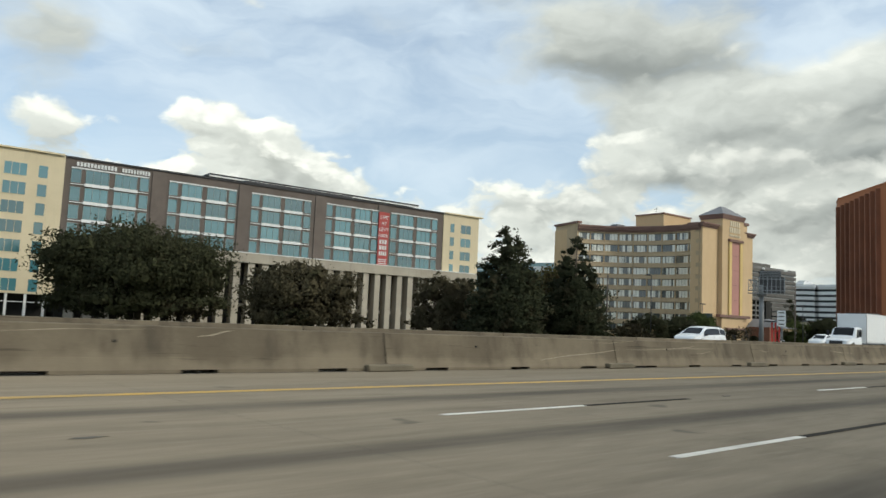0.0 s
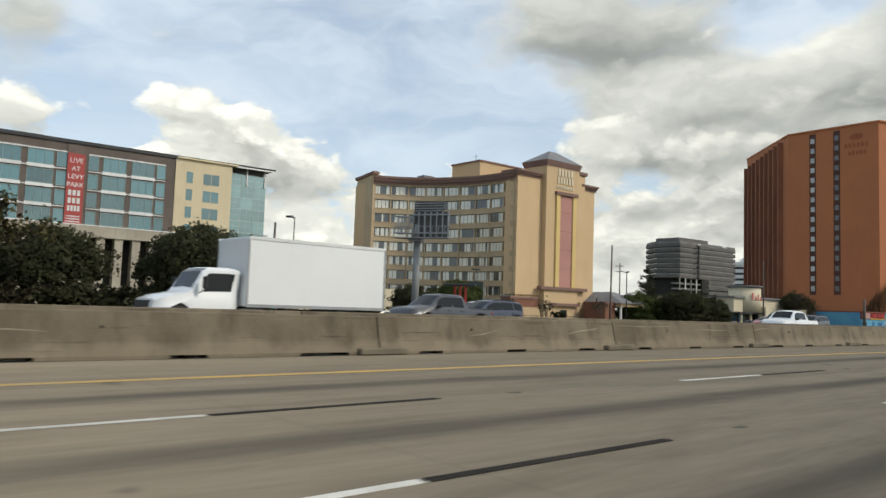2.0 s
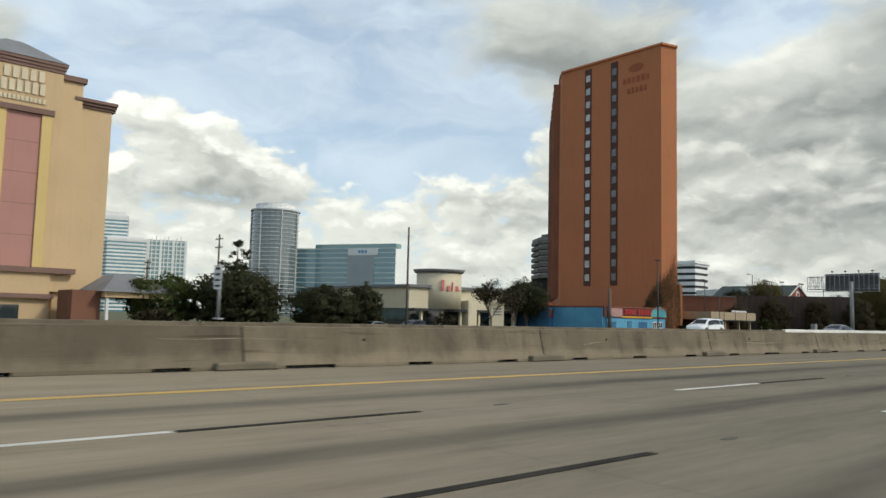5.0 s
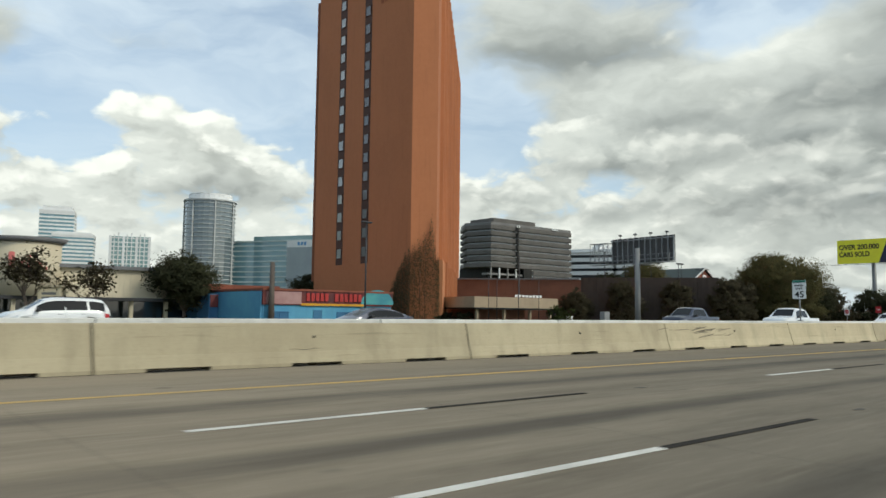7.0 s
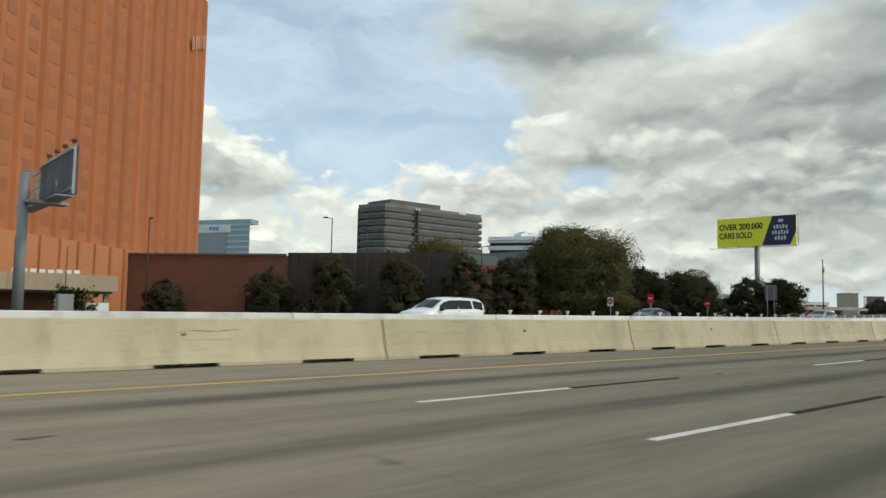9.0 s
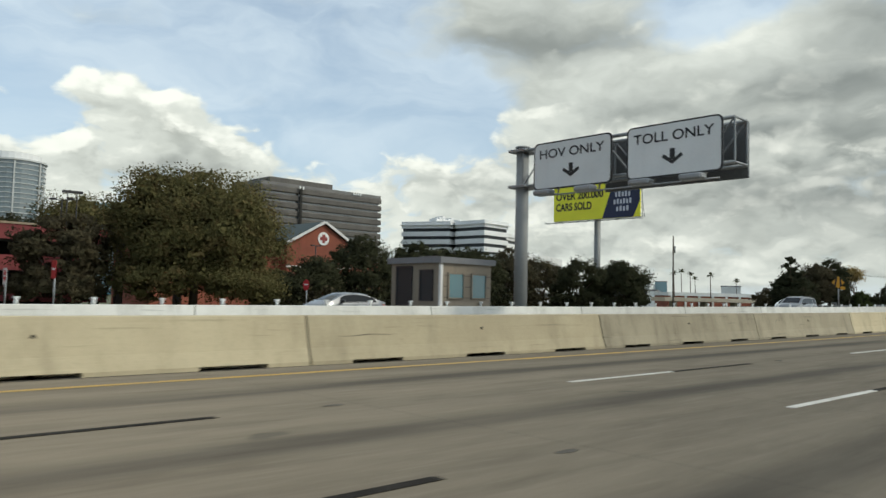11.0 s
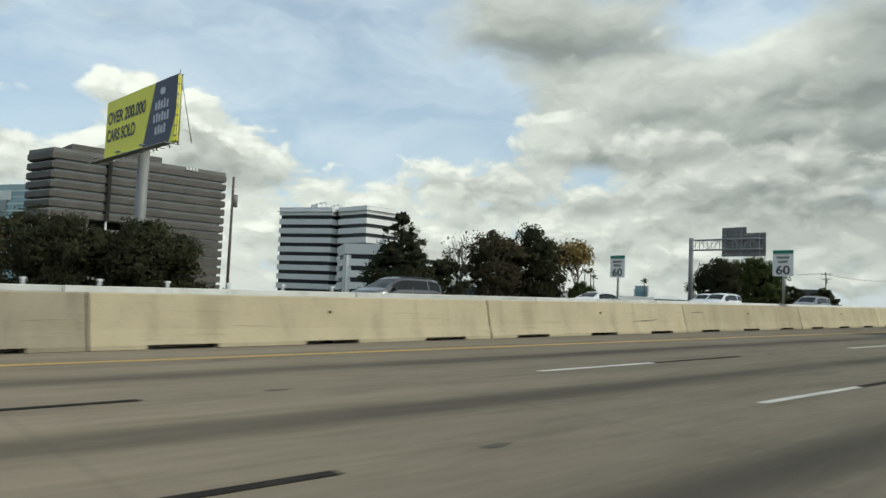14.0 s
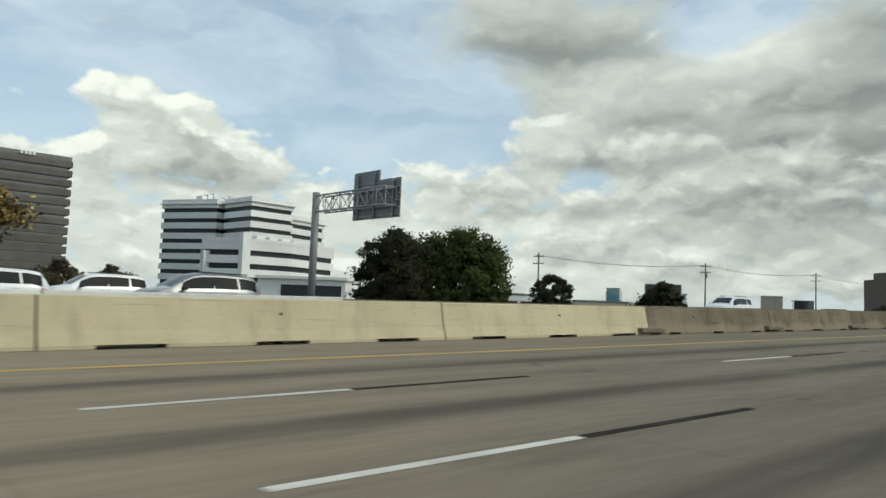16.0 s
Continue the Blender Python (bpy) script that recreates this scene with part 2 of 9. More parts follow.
def box(bm, x0, y0, z0, x1, y1, z1, mi=0, bev=0.0, m=None):
    vs = [bm.verts.new((x, y, z)) for z in (z0, z1) for y in (y0, y1) for x in (x0, x1)]
    fs = [bm.faces.new([vs[i] for i in f]) for f in ((0, 2, 3, 1), (4, 5, 7, 6), (0, 1, 5, 4), (2, 6, 7, 3), (0, 4, 6, 2), (1, 3, 7, 5))]
    if bev:
        es = {e for f in fs for e in f.edges}
        r = bmesh.ops.bevel(bm, geom=list(es), offset=bev, segments=1, affect="EDGES", profile=0.5)
        fs = list({f for v in vs if v.is_valid for f in v.link_faces} | set(r["faces"]))
    for f in fs:
        if f.is_valid:
            f.material_index = mi
    if m is not None:
        bmesh.ops.transform(bm, matrix=m, verts=list({v for f in fs if f.is_valid for v in f.verts}))
    return fs


def slab(bm, pts, z0, z1, mi=0, mtop=None):
    """An upright prism over a plan polygon, given anticlockwise."""
    lo = [bm.verts.new((x, y, z0)) for x, y in pts]
    hi = [bm.verts.new((x, y, z1)) for x, y in pts]
    n = len(pts)
    out = [bm.faces.new((lo[i], lo[(i + 1) % n], hi[(i + 1) % n], hi[i])) for i in range(n)]
    out += [bm.faces.new(hi), bm.faces.new(lo[::-1])]
    for f in out:
        f.material_index = mi
    if mtop is not None:
        out[n].material_index = mtop
    return out


def tube(bm, p, q, r0, r1=None, seg=10, mi=0, caps=True):
    p, q = Vector(p), Vector(q)
    r1 = r0 if r1 is None else r1
    d = (q - p).normalized()
    u = d.orthogonal().normalized()
    w = d.cross(u)
    rings = []
    for c, r in ((p, r0), (q, r1)):
        rings.append([bm.verts.new(c + r * (math.cos(2 * math.pi * i / seg) * u + math.sin(2 * math.pi * i / seg) * w)) for i in range(seg)])
    a, b = rings
    for i in range(seg):
        f = bm.faces.new((a[i], a[(i + 1) % seg], b[(i + 1) % seg], b[i]))
        f.material_index, f.smooth = mi, True
    if caps:
        for r in (a[::-1], b):
            bm.faces.new(r).material_index = mi


def bm_box(*args, **kw):
    bm = bmesh.new()
    box(bm, *args, **kw)
    return bm


def bm_tube(*args, **kw):
    bm = bmesh.new()
    tube(bm, *args, **kw)
    return bm


def wall_frame(p, q, z=0.0):
    """Pose with x from p to q along a wall, y into the wall (to the left of p-q), z up."""
    return Matrix.Translation((p[0], p[1], z)) @ Matrix.Rotation(math.atan2(q[1] - p[1], q[0] - p[0]), 4, "Z")
# ---------------------------------------------------------------- materials
def surface(name, c1, c2=None, rough=0.8, scale=1.0, fine=14.0, bump=0.15, metal=0.0, streak=0.0, vary=0.08, spread=0.0, coords="Object", spec=0.4, coat=0.0):
    """A worn surface: two tones by a large and a fine grain, streaks that run down, a shift from piece to piece and a little relief."""
    mat = bpy.data.materials.new(name)
    mat.use_nodes = True
    n, l, put, m, vec, noi, ramp, mix = nodes_of(mat.node_tree)
    b = n["Principled BSDF"]
    c2 = c2 or tuple(0.72 * c for c in c1)
    p = n.new("ShaderNodeTexCoord").outputs[coords]
    big = noi(p, 0.35 * scale, 5.0, 0.6)
    small = noi(p, fine * scale, 3.0, 0.6)
    f = ramp(m("ADD", m("MULTIPLY", big, 0.75), m("MULTIPLY", small, 0.25)), 0.35, 0.68)
    col = mix(f, (*c1, 1), (*c2, 1))
    if streak:
        run = noi(vec("MULTIPLY", p, (2.2, 2.2, 0.16)), 1.0, 4.0, 0.62)
        col = mix(ramp(run, 0.52, 0.76, 0.0, streak), col, (*(0.35 * c for c in c2), 1))
    if vary:
        info = n.new("ShaderNodeObjectInfo").outputs["Random"]
        hsv = n.new("ShaderNodeHueSaturation")
        put(col, hsv.inputs["Color"])
        put(m("MULTIPLY_ADD", info, 2 * vary, 1 - vary), hsv.inputs["Value"])
        col = hsv.outputs[0]
    put(col, b.inputs["Base Color"])
    put(m("MULTIPLY_ADD", small, 0.18, max(0.02, rough - 0.09)), b.inputs["Roughness"])
    b.inputs["Metallic"].default_value = metal
    b.inputs["Specular IOR Level"].default_value = spec
    b.inputs["Coat Weight"].default_value = coat
    if bump:
        bp = n.new("ShaderNodeBump")
        bp.inputs["Strength"].default_value, bp.inputs["Distance"].default_value = bump, 0.02
        put(small, bp.inputs["Height"])
        put(bp, b.inputs["Normal"])
    return mat


def glassy(name, tint, rough=0.06, vary=0.25, curtain=None):
    """Window glass of a building: dark, mirror-like, with a tint, and blinds behind some panes."""
    mat = bpy.data.materials.new(name)
    mat.use_nodes = True
    n, l, put, m, vec, noi, ramp, mix = nodes_of(mat.node_tree)
    b = n["Principled BSDF"]
    info = n.new("ShaderNodeObjectInfo").outputs["Random"]
    p = n.new("ShaderNodeTexCoord").outputs["Object"]
    col = mix(m("MULTIPLY_ADD", info, vary, 0.5 - vary / 2), tuple(0.55 * c for c in tint) + (1,), tuple(min(1, 1.5 * c) for c in tint) + (1,))
    if curtain:
        fold = noi(vec("MULTIPLY", p, (7.0, 7.0, 0.05)), 1.0, 2.0)
        cloth = mix(fold, tuple(0.7 * c for c in curtain) + (1,), (*curtain, 1))
        # curtains drawn part of the way, differently in each room
        drawn = noi(vec("ADD", vec("MULTIPLY", p, (0.75, 0.75, 0.0)), m("MULTIPLY", info, 61.0)), 1.0, 1.0)
        col = mix(ramp(drawn, 0.46, 0.475), col, cloth)
    put(col, b.inputs["Base Color"])
    b.inputs["Roughness"].default_value, b.inputs["Specular IOR Level"].default_value = rough, 0.9
    b.inputs["Coat Weight"].default_value, b.inputs["Coat Roughness"].default_value = 0.6, 0.03
    wave = noi(p, 0.6, 2.0)
    bp = n.new("ShaderNodeBump")
    bp.inputs["Strength"].default_value, bp.inputs["Distance"].default_value = 0.12, 0.06
    put(wave, bp.inputs["Height"])
    put(bp, b.inputs["Normal"])
    return mat


def paving(name):
    """Old concrete carriageway: tyre lanes, the oil line in the middle of each lane, saw-cut joints, patches and spots; UV in metres."""
    mat = bpy.data.materials.new(name)
    mat.use_nodes = True
    n, l, put, m, vec, noi, ramp, mix = nodes_of(mat.node_tree)
    b = n["Principled BSDF"]
    uv = n.new("ShaderNodeTexCoord").outputs["UV"]
    sep = n.new("ShaderNodeSeparateXYZ")
    put(uv, sep.inputs[0])
    s, lat = sep.outputs[0], sep.outputs[1]
    big = noi(vec("MULTIPLY", uv, (0.05, 0.4, 1)), 1.0, 5.0, 0.6)
    mid = noi(vec("MULTIPLY", uv, (0.35, 1.6, 1)), 1.0, 5.0, 0.65)
    fine = noi(uv, 42.0, 3.0, 0.7)
    wob = m("MULTIPLY", m("SUBTRACT", noi(vec("MULTIPLY", uv, (0.06, 0, 1)), 1.0, 3.0), 0.5), 0.5)
    col = mix(ramp(big, 0.3, 0.7), (0.240, 0.202, 0.147, 1), (0.186, 0.157, 0.116, 1))
    col = mix(ramp(mid, 0.42, 0.72, 0.0, 0.55), col, (0.125, 0.104, 0.076, 1))
    drag = noi(vec("MULTIPLY", uv, (0.9, 7.0, 1)), 1.0, 5.0, 0.65)
    col = mix(ramp(drag, 0.45, 0.75, 0.0, 0.35), col, (0.30, 0.26, 0.195, 1))
    col = mix(ramp(drag, 0.48, 0.25, 0.0, 0.30), col, (0.12, 0.10, 0.075, 1))
    # lanes lie between 4.04, 7.42 and 10.8 m; their middles are dark with oil
    lane = m("ABSOLUTE", m("SUBTRACT", m("FRACT", m("DIVIDE", m("ADD", m("ADD", lat, wob), 6.1), 3.38)), 0.5))
    oil = m("MULTIPLY", ramp(lane, 0.16, 0.02), ramp(noi(vec("MULTIPLY", uv, (0.12, 0.9, 1)), 1.0, 4.0), 0.25, 0.65, 0.35, 0.95))
    col = mix(m("MULTIPLY", oil, m("MULTIPLY", ramp(lat, 10.9, 9.9), 0.80)), col, (0.062, 0.055, 0.046, 1))
    tyre = ramp(m("ABSOLUTE", m("SUBTRACT", lane, 0.27)), 0.10, 0.02, 0.0, 0.22)
    col = mix(tyre, col, (0.28, 0.237, 0.174, 1))
    joint = m("ABSOLUTE", m("SUBTRACT", m("FRACT", m("DIVIDE", s, 4.57)), 0.5))
    col = mix(ramp(joint, 0.003, 0.0015, 0.0, 0.4), col, (0.06, 0.055, 0.05, 1))
    spots = noi(uv, 0.9, 2.0, 0.5)
    col = mix(ramp(spots, 0.71, 0.76, 0.0, 0.5), col, (0.07, 0.065, 0.055, 1))
    # the shoulder by the barrier is paler and browner with grit
    col = mix(ramp(lat, 11.2, 13.4, 0.0, 0.45), col, (0.25, 0.205, 0.142, 1))
    col = mix(ramp(fine, 0.35, 0.7, 0.0, 0.3), col, mix(0.5, col, (0.10, 0.09, 0.075, 1)))
    put(col, b.inputs["Base Color"])
    put(m("MULTIPLY_ADD", fine, 0.15, 0.85), b.inputs["Roughness"])
    b.inputs["Specular IOR Level"].default_value, b.inputs["Diffuse Roughness"].default_value = 0.06, 1.0
    bp = n.new("ShaderNodeBump")
    bp.inputs["Strength"].default_value, bp.inputs["Distance"].default_value = 0.35, 0.01
    put(fine, bp.inputs["Height"])
    put(bp, b.inputs["Normal"])
    return mat


def concrete(name, c1, c2, dirt, amount, foot=0.0):
    """Cast concrete of a road barrier: dirt that runs down, blotches, scrapes along the traffic; object coordinates, z up."""
    mat = bpy.data.materials.new(name)
    mat.use_nodes = True
    n, l, put, m, vec, noi, ramp, mix = nodes_of(mat.node_tree)
    b = n["Principled BSDF"]
    geo = n.new("ShaderNodeTexCoord").outputs["Object"]
    info = n.new("ShaderNodeObjectInfo").outputs["Random"]
    shift = n.new("ShaderNodeCombineXYZ")
    put(m("MULTIPLY", info, 83.0), shift.inputs[0])
    p = vec("ADD", geo, shift.outputs[0])
    big = noi(p, 0.7, 5.0, 0.6)
    fine = noi(p, 16.0, 4.0, 0.65)
    col = mix(ramp(big, 0.3, 0.7), (*c1, 1), (*c2, 1))
    run = noi(vec("MULTIPLY", p, (1.7, 1.7, 0.35)), 1.0, 6.0, 0.66)
    col = mix(ramp(run, 0.45, 0.72, 0.0, amount), col, (*dirt, 1))
    scrape = noi(vec("MULTIPLY", p, (0.5, 2.0, 13.0)), 1.0, 5.0, 0.6)
    col = mix(ramp(scrape, 0.60, 0.70, 0.0, amount * 0.8), col, (*(0.6 * c for c in dirt), 1))
    col = mix(ramp(scrape, 0.36, 0.28, 0.0, amount * 0.45), col, (*(min(1, 1.25 * c) for c in c1), 1))
    col = mix(ramp(fine, 0.45, 0.75, 0.0, 0.22), col, (*(0.6 * c for c in c2), 1))
    if foot:
        sep = n.new("ShaderNodeSeparateXYZ")
        l.new(geo, sep.inputs[0])
        line = m("MULTIPLY_ADD", m("SUBTRACT", big, 0.5), 0.9, sep.outputs[2])
        col = mix(ramp(line, 0.42, 0.16, 0.0, foot), col, (*(min(1, 1.55 * c) for c in c1), 1))
    hsv = n.new("ShaderNodeHueSaturation")
    put(col, hsv.inputs["Color"])
    put(m("MULTIPLY_ADD", info, 0.26, 0.86), hsv.inputs["Value"])
    put(hsv, b.inputs["Base Color"])
    b.inputs["Roughness"].default_value, b.inputs["Specular IOR Level"].default_value = 0.88, 0.25
    bp = n.new("ShaderNodeBump")
    bp.inputs["Strength"].default_value, bp.inputs["Distance"].default_value = 0.3, 0.012
    put(m("ADD", fine, scrape), bp.inputs["Height"])
    put(bp, b.inputs["Normal"])
    return mat


def leafy(name, c1, c2, c3):
    mat = bpy.data.materials.new(name)
    mat.use_nodes = True
    n, l, put, m, vec, noi, ramp, mix = nodes_of(mat.node_tree)
    b = n["Principled BSDF"]
    isl = n.new("ShaderNodeNewGeometry").outputs["Random Per Island"]
    p = n.new("ShaderNodeTexCoord").outputs["Object"]
    col = mix(isl, (*c1, 1), (*c2, 1))
    col = mix(ramp(noi(p, 0.55, 3.0), 0.5, 0.72, 0.0, 0.8), col, (*c3, 1))
    put(col, b.inputs["Base Color"])
    b.inputs["Roughness"].default_value, b.inputs["Specular IOR Level"].default_value = 0.85, 0.1
    # a leaf takes its light mostly as the twig that bears it faces
    facing = n.new("ShaderNodeAttribute")
    facing.attribute_name = "facing"
    own = n.new("ShaderNodeNewGeometry").outputs["Normal"]
    put(vec("NORMALIZE", vec("ADD", vec("MULTIPLY", facing.outputs["Vector"], (1.6, 1.6, 1.6)), own)), b.inputs["Normal"])
    tr = n.new("ShaderNodeBsdfTranslucent")
    put(col, tr.inputs["Color"])
    mx = n.new("ShaderNodeMixShader")
    mx.inputs[0].default_value = 0.12
    l.new(b.outputs[0], mx.inputs[1])
    l.new(tr.outputs[0], mx.inputs[2])
    l.new(mx.outputs[0], n["Material Output"].inputs["Surface"])
    return mat


M_PAVE = paving("carriageway_concrete")
M_SHOULDER = surface("far_paving", (0.20, 0.185, 0.16), (0.14, 0.13, 0.115), 0.9, 0.6)
M_GRASS = surface("grass_ground", (0.075, 0.085, 0.032), (0.11, 0.095, 0.05), 0.95, 0.5, 9.0, 0.6)
M_LOT = surface("car_park_asphalt", (0.085, 0.083, 0.08), (0.055, 0.054, 0.052), 0.92, 0.4)
M_WHITE_LINE = surface("white_road_paint", (0.62, 0.60, 0.54), (0.42, 0.40, 0.35), 0.7, 3.0, 30.0, 0.2, vary=0.12)
M_BLACK_LINE = surface("black_contrast_paint", (0.020, 0.018, 0.015), (0.042, 0.037, 0.030), 0.95, 3.0, 30.0, 0.2, spec=0.1)
M_TAR = surface("old_tar_spot", (0.075, 0.066, 0.052), (0.11, 0.096, 0.075), 0.9, 4.0, 30.0)
M_YELLOW_LINE = surface("yellow_road_paint", (0.56, 0.34, 0.075), (0.40, 0.275, 0.11), 0.8, 2.0, 24.0, 0.2)
M_OLD_BARRIER = concrete("old_barrier_concrete", (0.178, 0.146, 0.100), (0.124, 0.100, 0.068), (0.062, 0.050, 0.036), 0.72, 0.35)
M_NEW_BARRIER = concrete("pale_barrier_concrete", (0.50, 0.43, 0.285), (0.43, 0.365, 0.24), (0.20, 0.172, 0.115), 0.33)
M_FAR_BARRIER = concrete("white_barrier_concrete", (0.66, 0.65, 0.60), (0.56, 0.55, 0.50), (0.25, 0.24, 0.21), 0.35)
M_STAINED_BARRIER = concrete("grey_stained_barrier_concrete", (0.37, 0.325, 0.23), (0.30, 0.262, 0.185), (0.13, 0.113, 0.08), 0.5)
M_PAD = surface("crumbling_pad_concrete", (0.17, 0.145, 0.10), (0.11, 0.092, 0.064), 0.92, 3.0, 18.0, 0.5)
M_JOINT = surface("dirty_joint", (0.055, 0.048, 0.036), (0.035, 0.03, 0.024), 0.95, 2.0)
M_SCRAPE = surface("pale_paint_scrape", (0.32, 0.275, 0.20), (0.22, 0.187, 0.133), 0.85, 3.0, 20.0)
M_SCUFF = surface("black_tyre_scuff", (0.085, 0.075, 0.055), (0.15, 0.13, 0.095), 0.9, 3.0, 20.0)
# near-black colour that stands in for the shade inside openings and holes
M_SHADE_BLACK = surface("dark_gap", (0.02, 0.02, 0.018), (0.03, 0.028, 0.025), 0.95)
M_BROWN_BRICK = surface("brown_cladding", (0.150, 0.122, 0.103), (0.115, 0.094, 0.08), 0.85, 1.0, 8.0, 0.15, streak=0.2)
M_CREAM = surface("cream_stucco", (0.66, 0.565, 0.385), (0.60, 0.51, 0.34), 0.88, 0.6, 10.0, 0.1, streak=0.12)
M_PODIUM = surface("podium_concrete", (0.42, 0.375, 0.30), (0.33, 0.29, 0.23), 0.88, 0.6, streak=0.35)
M_WHITE_PANEL = surface("white_panel", (0.74, 0.74, 0.72), (0.66, 0.66, 0.64), 0.5, 1.0, bump=0.03)
M_DARK_METAL = surface("dark_metal", (0.055, 0.055, 0.058), (0.035, 0.035, 0.037), 0.5, metal=0.4)
M_GALV = surface("galvanised_steel", (0.34, 0.35, 0.35), (0.25, 0.26, 0.26), 0.5, 1.5, metal=0.55, streak=0.15)
M_POLE_GREY = surface("grey_painted_steel", (0.25, 0.255, 0.25), (0.20, 0.205, 0.20), 0.55, 1.0, metal=0.2, streak=0.25)
M_TEAL_GLASS = glassy("teal_window_glass", (0.055, 0.155, 0.175), 0.05, 0.8)
M_DARK_GLASS = glassy("dark_window_glass", (0.035, 0.045, 0.05), 0.06, 0.4)
M_CURTAIN_GLASS = glassy("curtained_hotel_glass", (0.05, 0.06, 0.06), 0.12, 0.4, curtain=(0.82, 0.81, 0.70))
M_BLUE_GLASS = glassy("blue_curtain_wall_glass", (0.10, 0.22, 0.26), 0.04, 0.3)
M_HOTEL = surface("tan_stucco", (0.60, 0.435, 0.255), (0.55, 0.395, 0.23), 0.9, 0.5, 9.0, 0.1, streak=0.10)
M_HOTEL_BAND = surface("tan_spandrel", (0.47, 0.365, 0.235), (0.41, 0.315, 0.20), 0.9, 0.7, streak=0.2)
M_HOTEL_TRIM = surface("dull_red_trim", (0.215, 0.130, 0.105), (0.175, 0.108, 0.088), 0.85, 0.8, streak=0.1)
M_HOTEL_PINK = surface("pink_panel", (0.46, 0.235, 0.20), (0.42, 0.215, 0.185), 0.88, 0.6, streak=0.1)
M_HOTEL_YELLOW = surface("pale_yellow_pilaster", (0.68, 0.50, 0.21), (0.62, 0.455, 0.19), 0.88, 0.6)
M_ROOF_GREY = surface("grey_roof_sheet", (0.20, 0.20, 0.205), (0.15, 0.15, 0.155), 0.7, 1.0, streak=0.1)
M_TOWER = surface("rust_orange_cladding", (0.43, 0.158, 0.066), (0.385, 0.142, 0.06), 0.85, 0.25, 7.0, 0.1, streak=0.16)
M_TOWER_RIB = surface("rust_orange_rib", (0.44, 0.155, 0.06), (0.37, 0.13, 0.05), 0.85, 0.3, 7.0, 0.1, streak=0.2)
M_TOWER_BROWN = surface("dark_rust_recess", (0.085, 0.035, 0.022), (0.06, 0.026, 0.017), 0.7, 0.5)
M_FADED = surface("faded_letter_scar", (0.33, 0.105, 0.045), (0.27, 0.085, 0.04), 0.9, 1.0)
M_OFFICE = surface("dark_ribbed_cladding", (0.128, 0.117, 0.104), (0.085, 0.078, 0.070), 0.75, 0.5, 6.0, 0.2, streak=0.45)
M_OFFICE_CAP = surface("grey_parapet", (0.20, 0.195, 0.185), (0.15, 0.147, 0.14), 0.7, 0.5)
M_STORE = surface("pale_yellow_stucco", (0.62, 0.55, 0.40), (0.55, 0.485, 0.35), 0.88, 0.6, streak=0.2)
M_PINK_PAINT = surface("pink_sign_paint", (0.62, 0.16, 0.15), (0.52, 0.14, 0.13), 0.6, 1.0)
M_BLUE_WALL = surface("sky_blue_wall_paint", (0.075, 0.25, 0.42), (0.11, 0.34, 0.48), 0.8, 0.7, streak=0.15)
M_BLUE_WALL2 = surface("deep_blue_wall_paint", (0.035, 0.12, 0.24), (0.05, 0.16, 0.28), 0.8, 0.7, streak=0.2)
M_RED_PAINT = surface("red_paint", (0.45, 0.035, 0.03), (0.36, 0.03, 0.028), 0.6, 1.0)
M_TEAL_PAINT = surface("teal_mural_paint", (0.10, 0.36, 0.36), (0.05, 0.22, 0.28), 0.8, 1.2)
M_BRICK_RED = surface("red_brick_wall", (0.27, 0.085, 0.050), (0.21, 0.068, 0.042), 0.88, 0.8, 12.0, 0.3, streak=0.15)
M_BRICK_DULL = surface("dull_brown_brick", (0.22, 0.098, 0.062), (0.17, 0.078, 0.05), 0.88, 0.8, 12.0, 0.3, streak=0.2)
M_GARAGE_RED = surface("dark_red_garage_band", (0.26, 0.058, 0.058), (0.20, 0.047, 0.047), 0.8, 0.8, streak=0.25)
M_TAN_ROOF = surface("tan_canopy_roof", (0.36, 0.28, 0.19), (0.30, 0.235, 0.16), 0.85, 1.0, streak=0.2)
M_GREY_WALL = surface("brownish_dark_wall", (0.080, 0.060, 0.048), (0.055, 0.043, 0.036), 0.9, 0.5, streak=0.4)
M_GREEN_ROOF = surface("dark_green_roof_sheet", (0.035, 0.052, 0.045), (0.028, 0.04, 0.036), 0.6, 1.0)
M_BOOTH = surface("tan_booth_panel", (0.25, 0.21, 0.16), (0.20, 0.17, 0.13), 0.85, 1.0, streak=0.2)
M_SIGN_WHITE = surface("white_sign_sheet", (0.70, 0.71, 0.69), (0.62, 0.63, 0.61), 0.45, 0.8, bump=0.0, streak=0.08)
M_SIGN_BLACK = surface("black_sign_ink", (0.018, 0.018, 0.018), (0.025, 0.025, 0.025), 0.5, bump=0.0)
M_SIGN_BACK = surface("bare_aluminium_back", (0.20, 0.205, 0.205), (0.15, 0.155, 0.155), 0.45, 0.8, metal=0.6, streak=0.2)
M_SIGN_GREEN = surface("green_sign_sheet", (0.02, 0.20, 0.13), (0.02, 0.16, 0.105), 0.45, bump=0.0)
M_SIGN_YELLOW = surface("orange_yellow_sign_sheet", (0.60, 0.30, 0.02), (0.52, 0.26, 0.02), 0.45, bump=0.0)
M_BOARD_YELLOW = surface("lime_yellow_vinyl", (0.86, 0.83, 0.045), (0.80, 0.77, 0.045), 0.5, bump=0.0, vary=0.0)
M_BOARD_NAVY = surface("navy_vinyl", (0.022, 0.03, 0.07), (0.02, 0.026, 0.06), 0.5, bump=0.0, vary=0.0)
M_BARK = surface("grey_brown_bark", (0.12, 0.092, 0.07), (0.075, 0.058, 0.045), 0.95, 2.0, 20.0, 0.6)
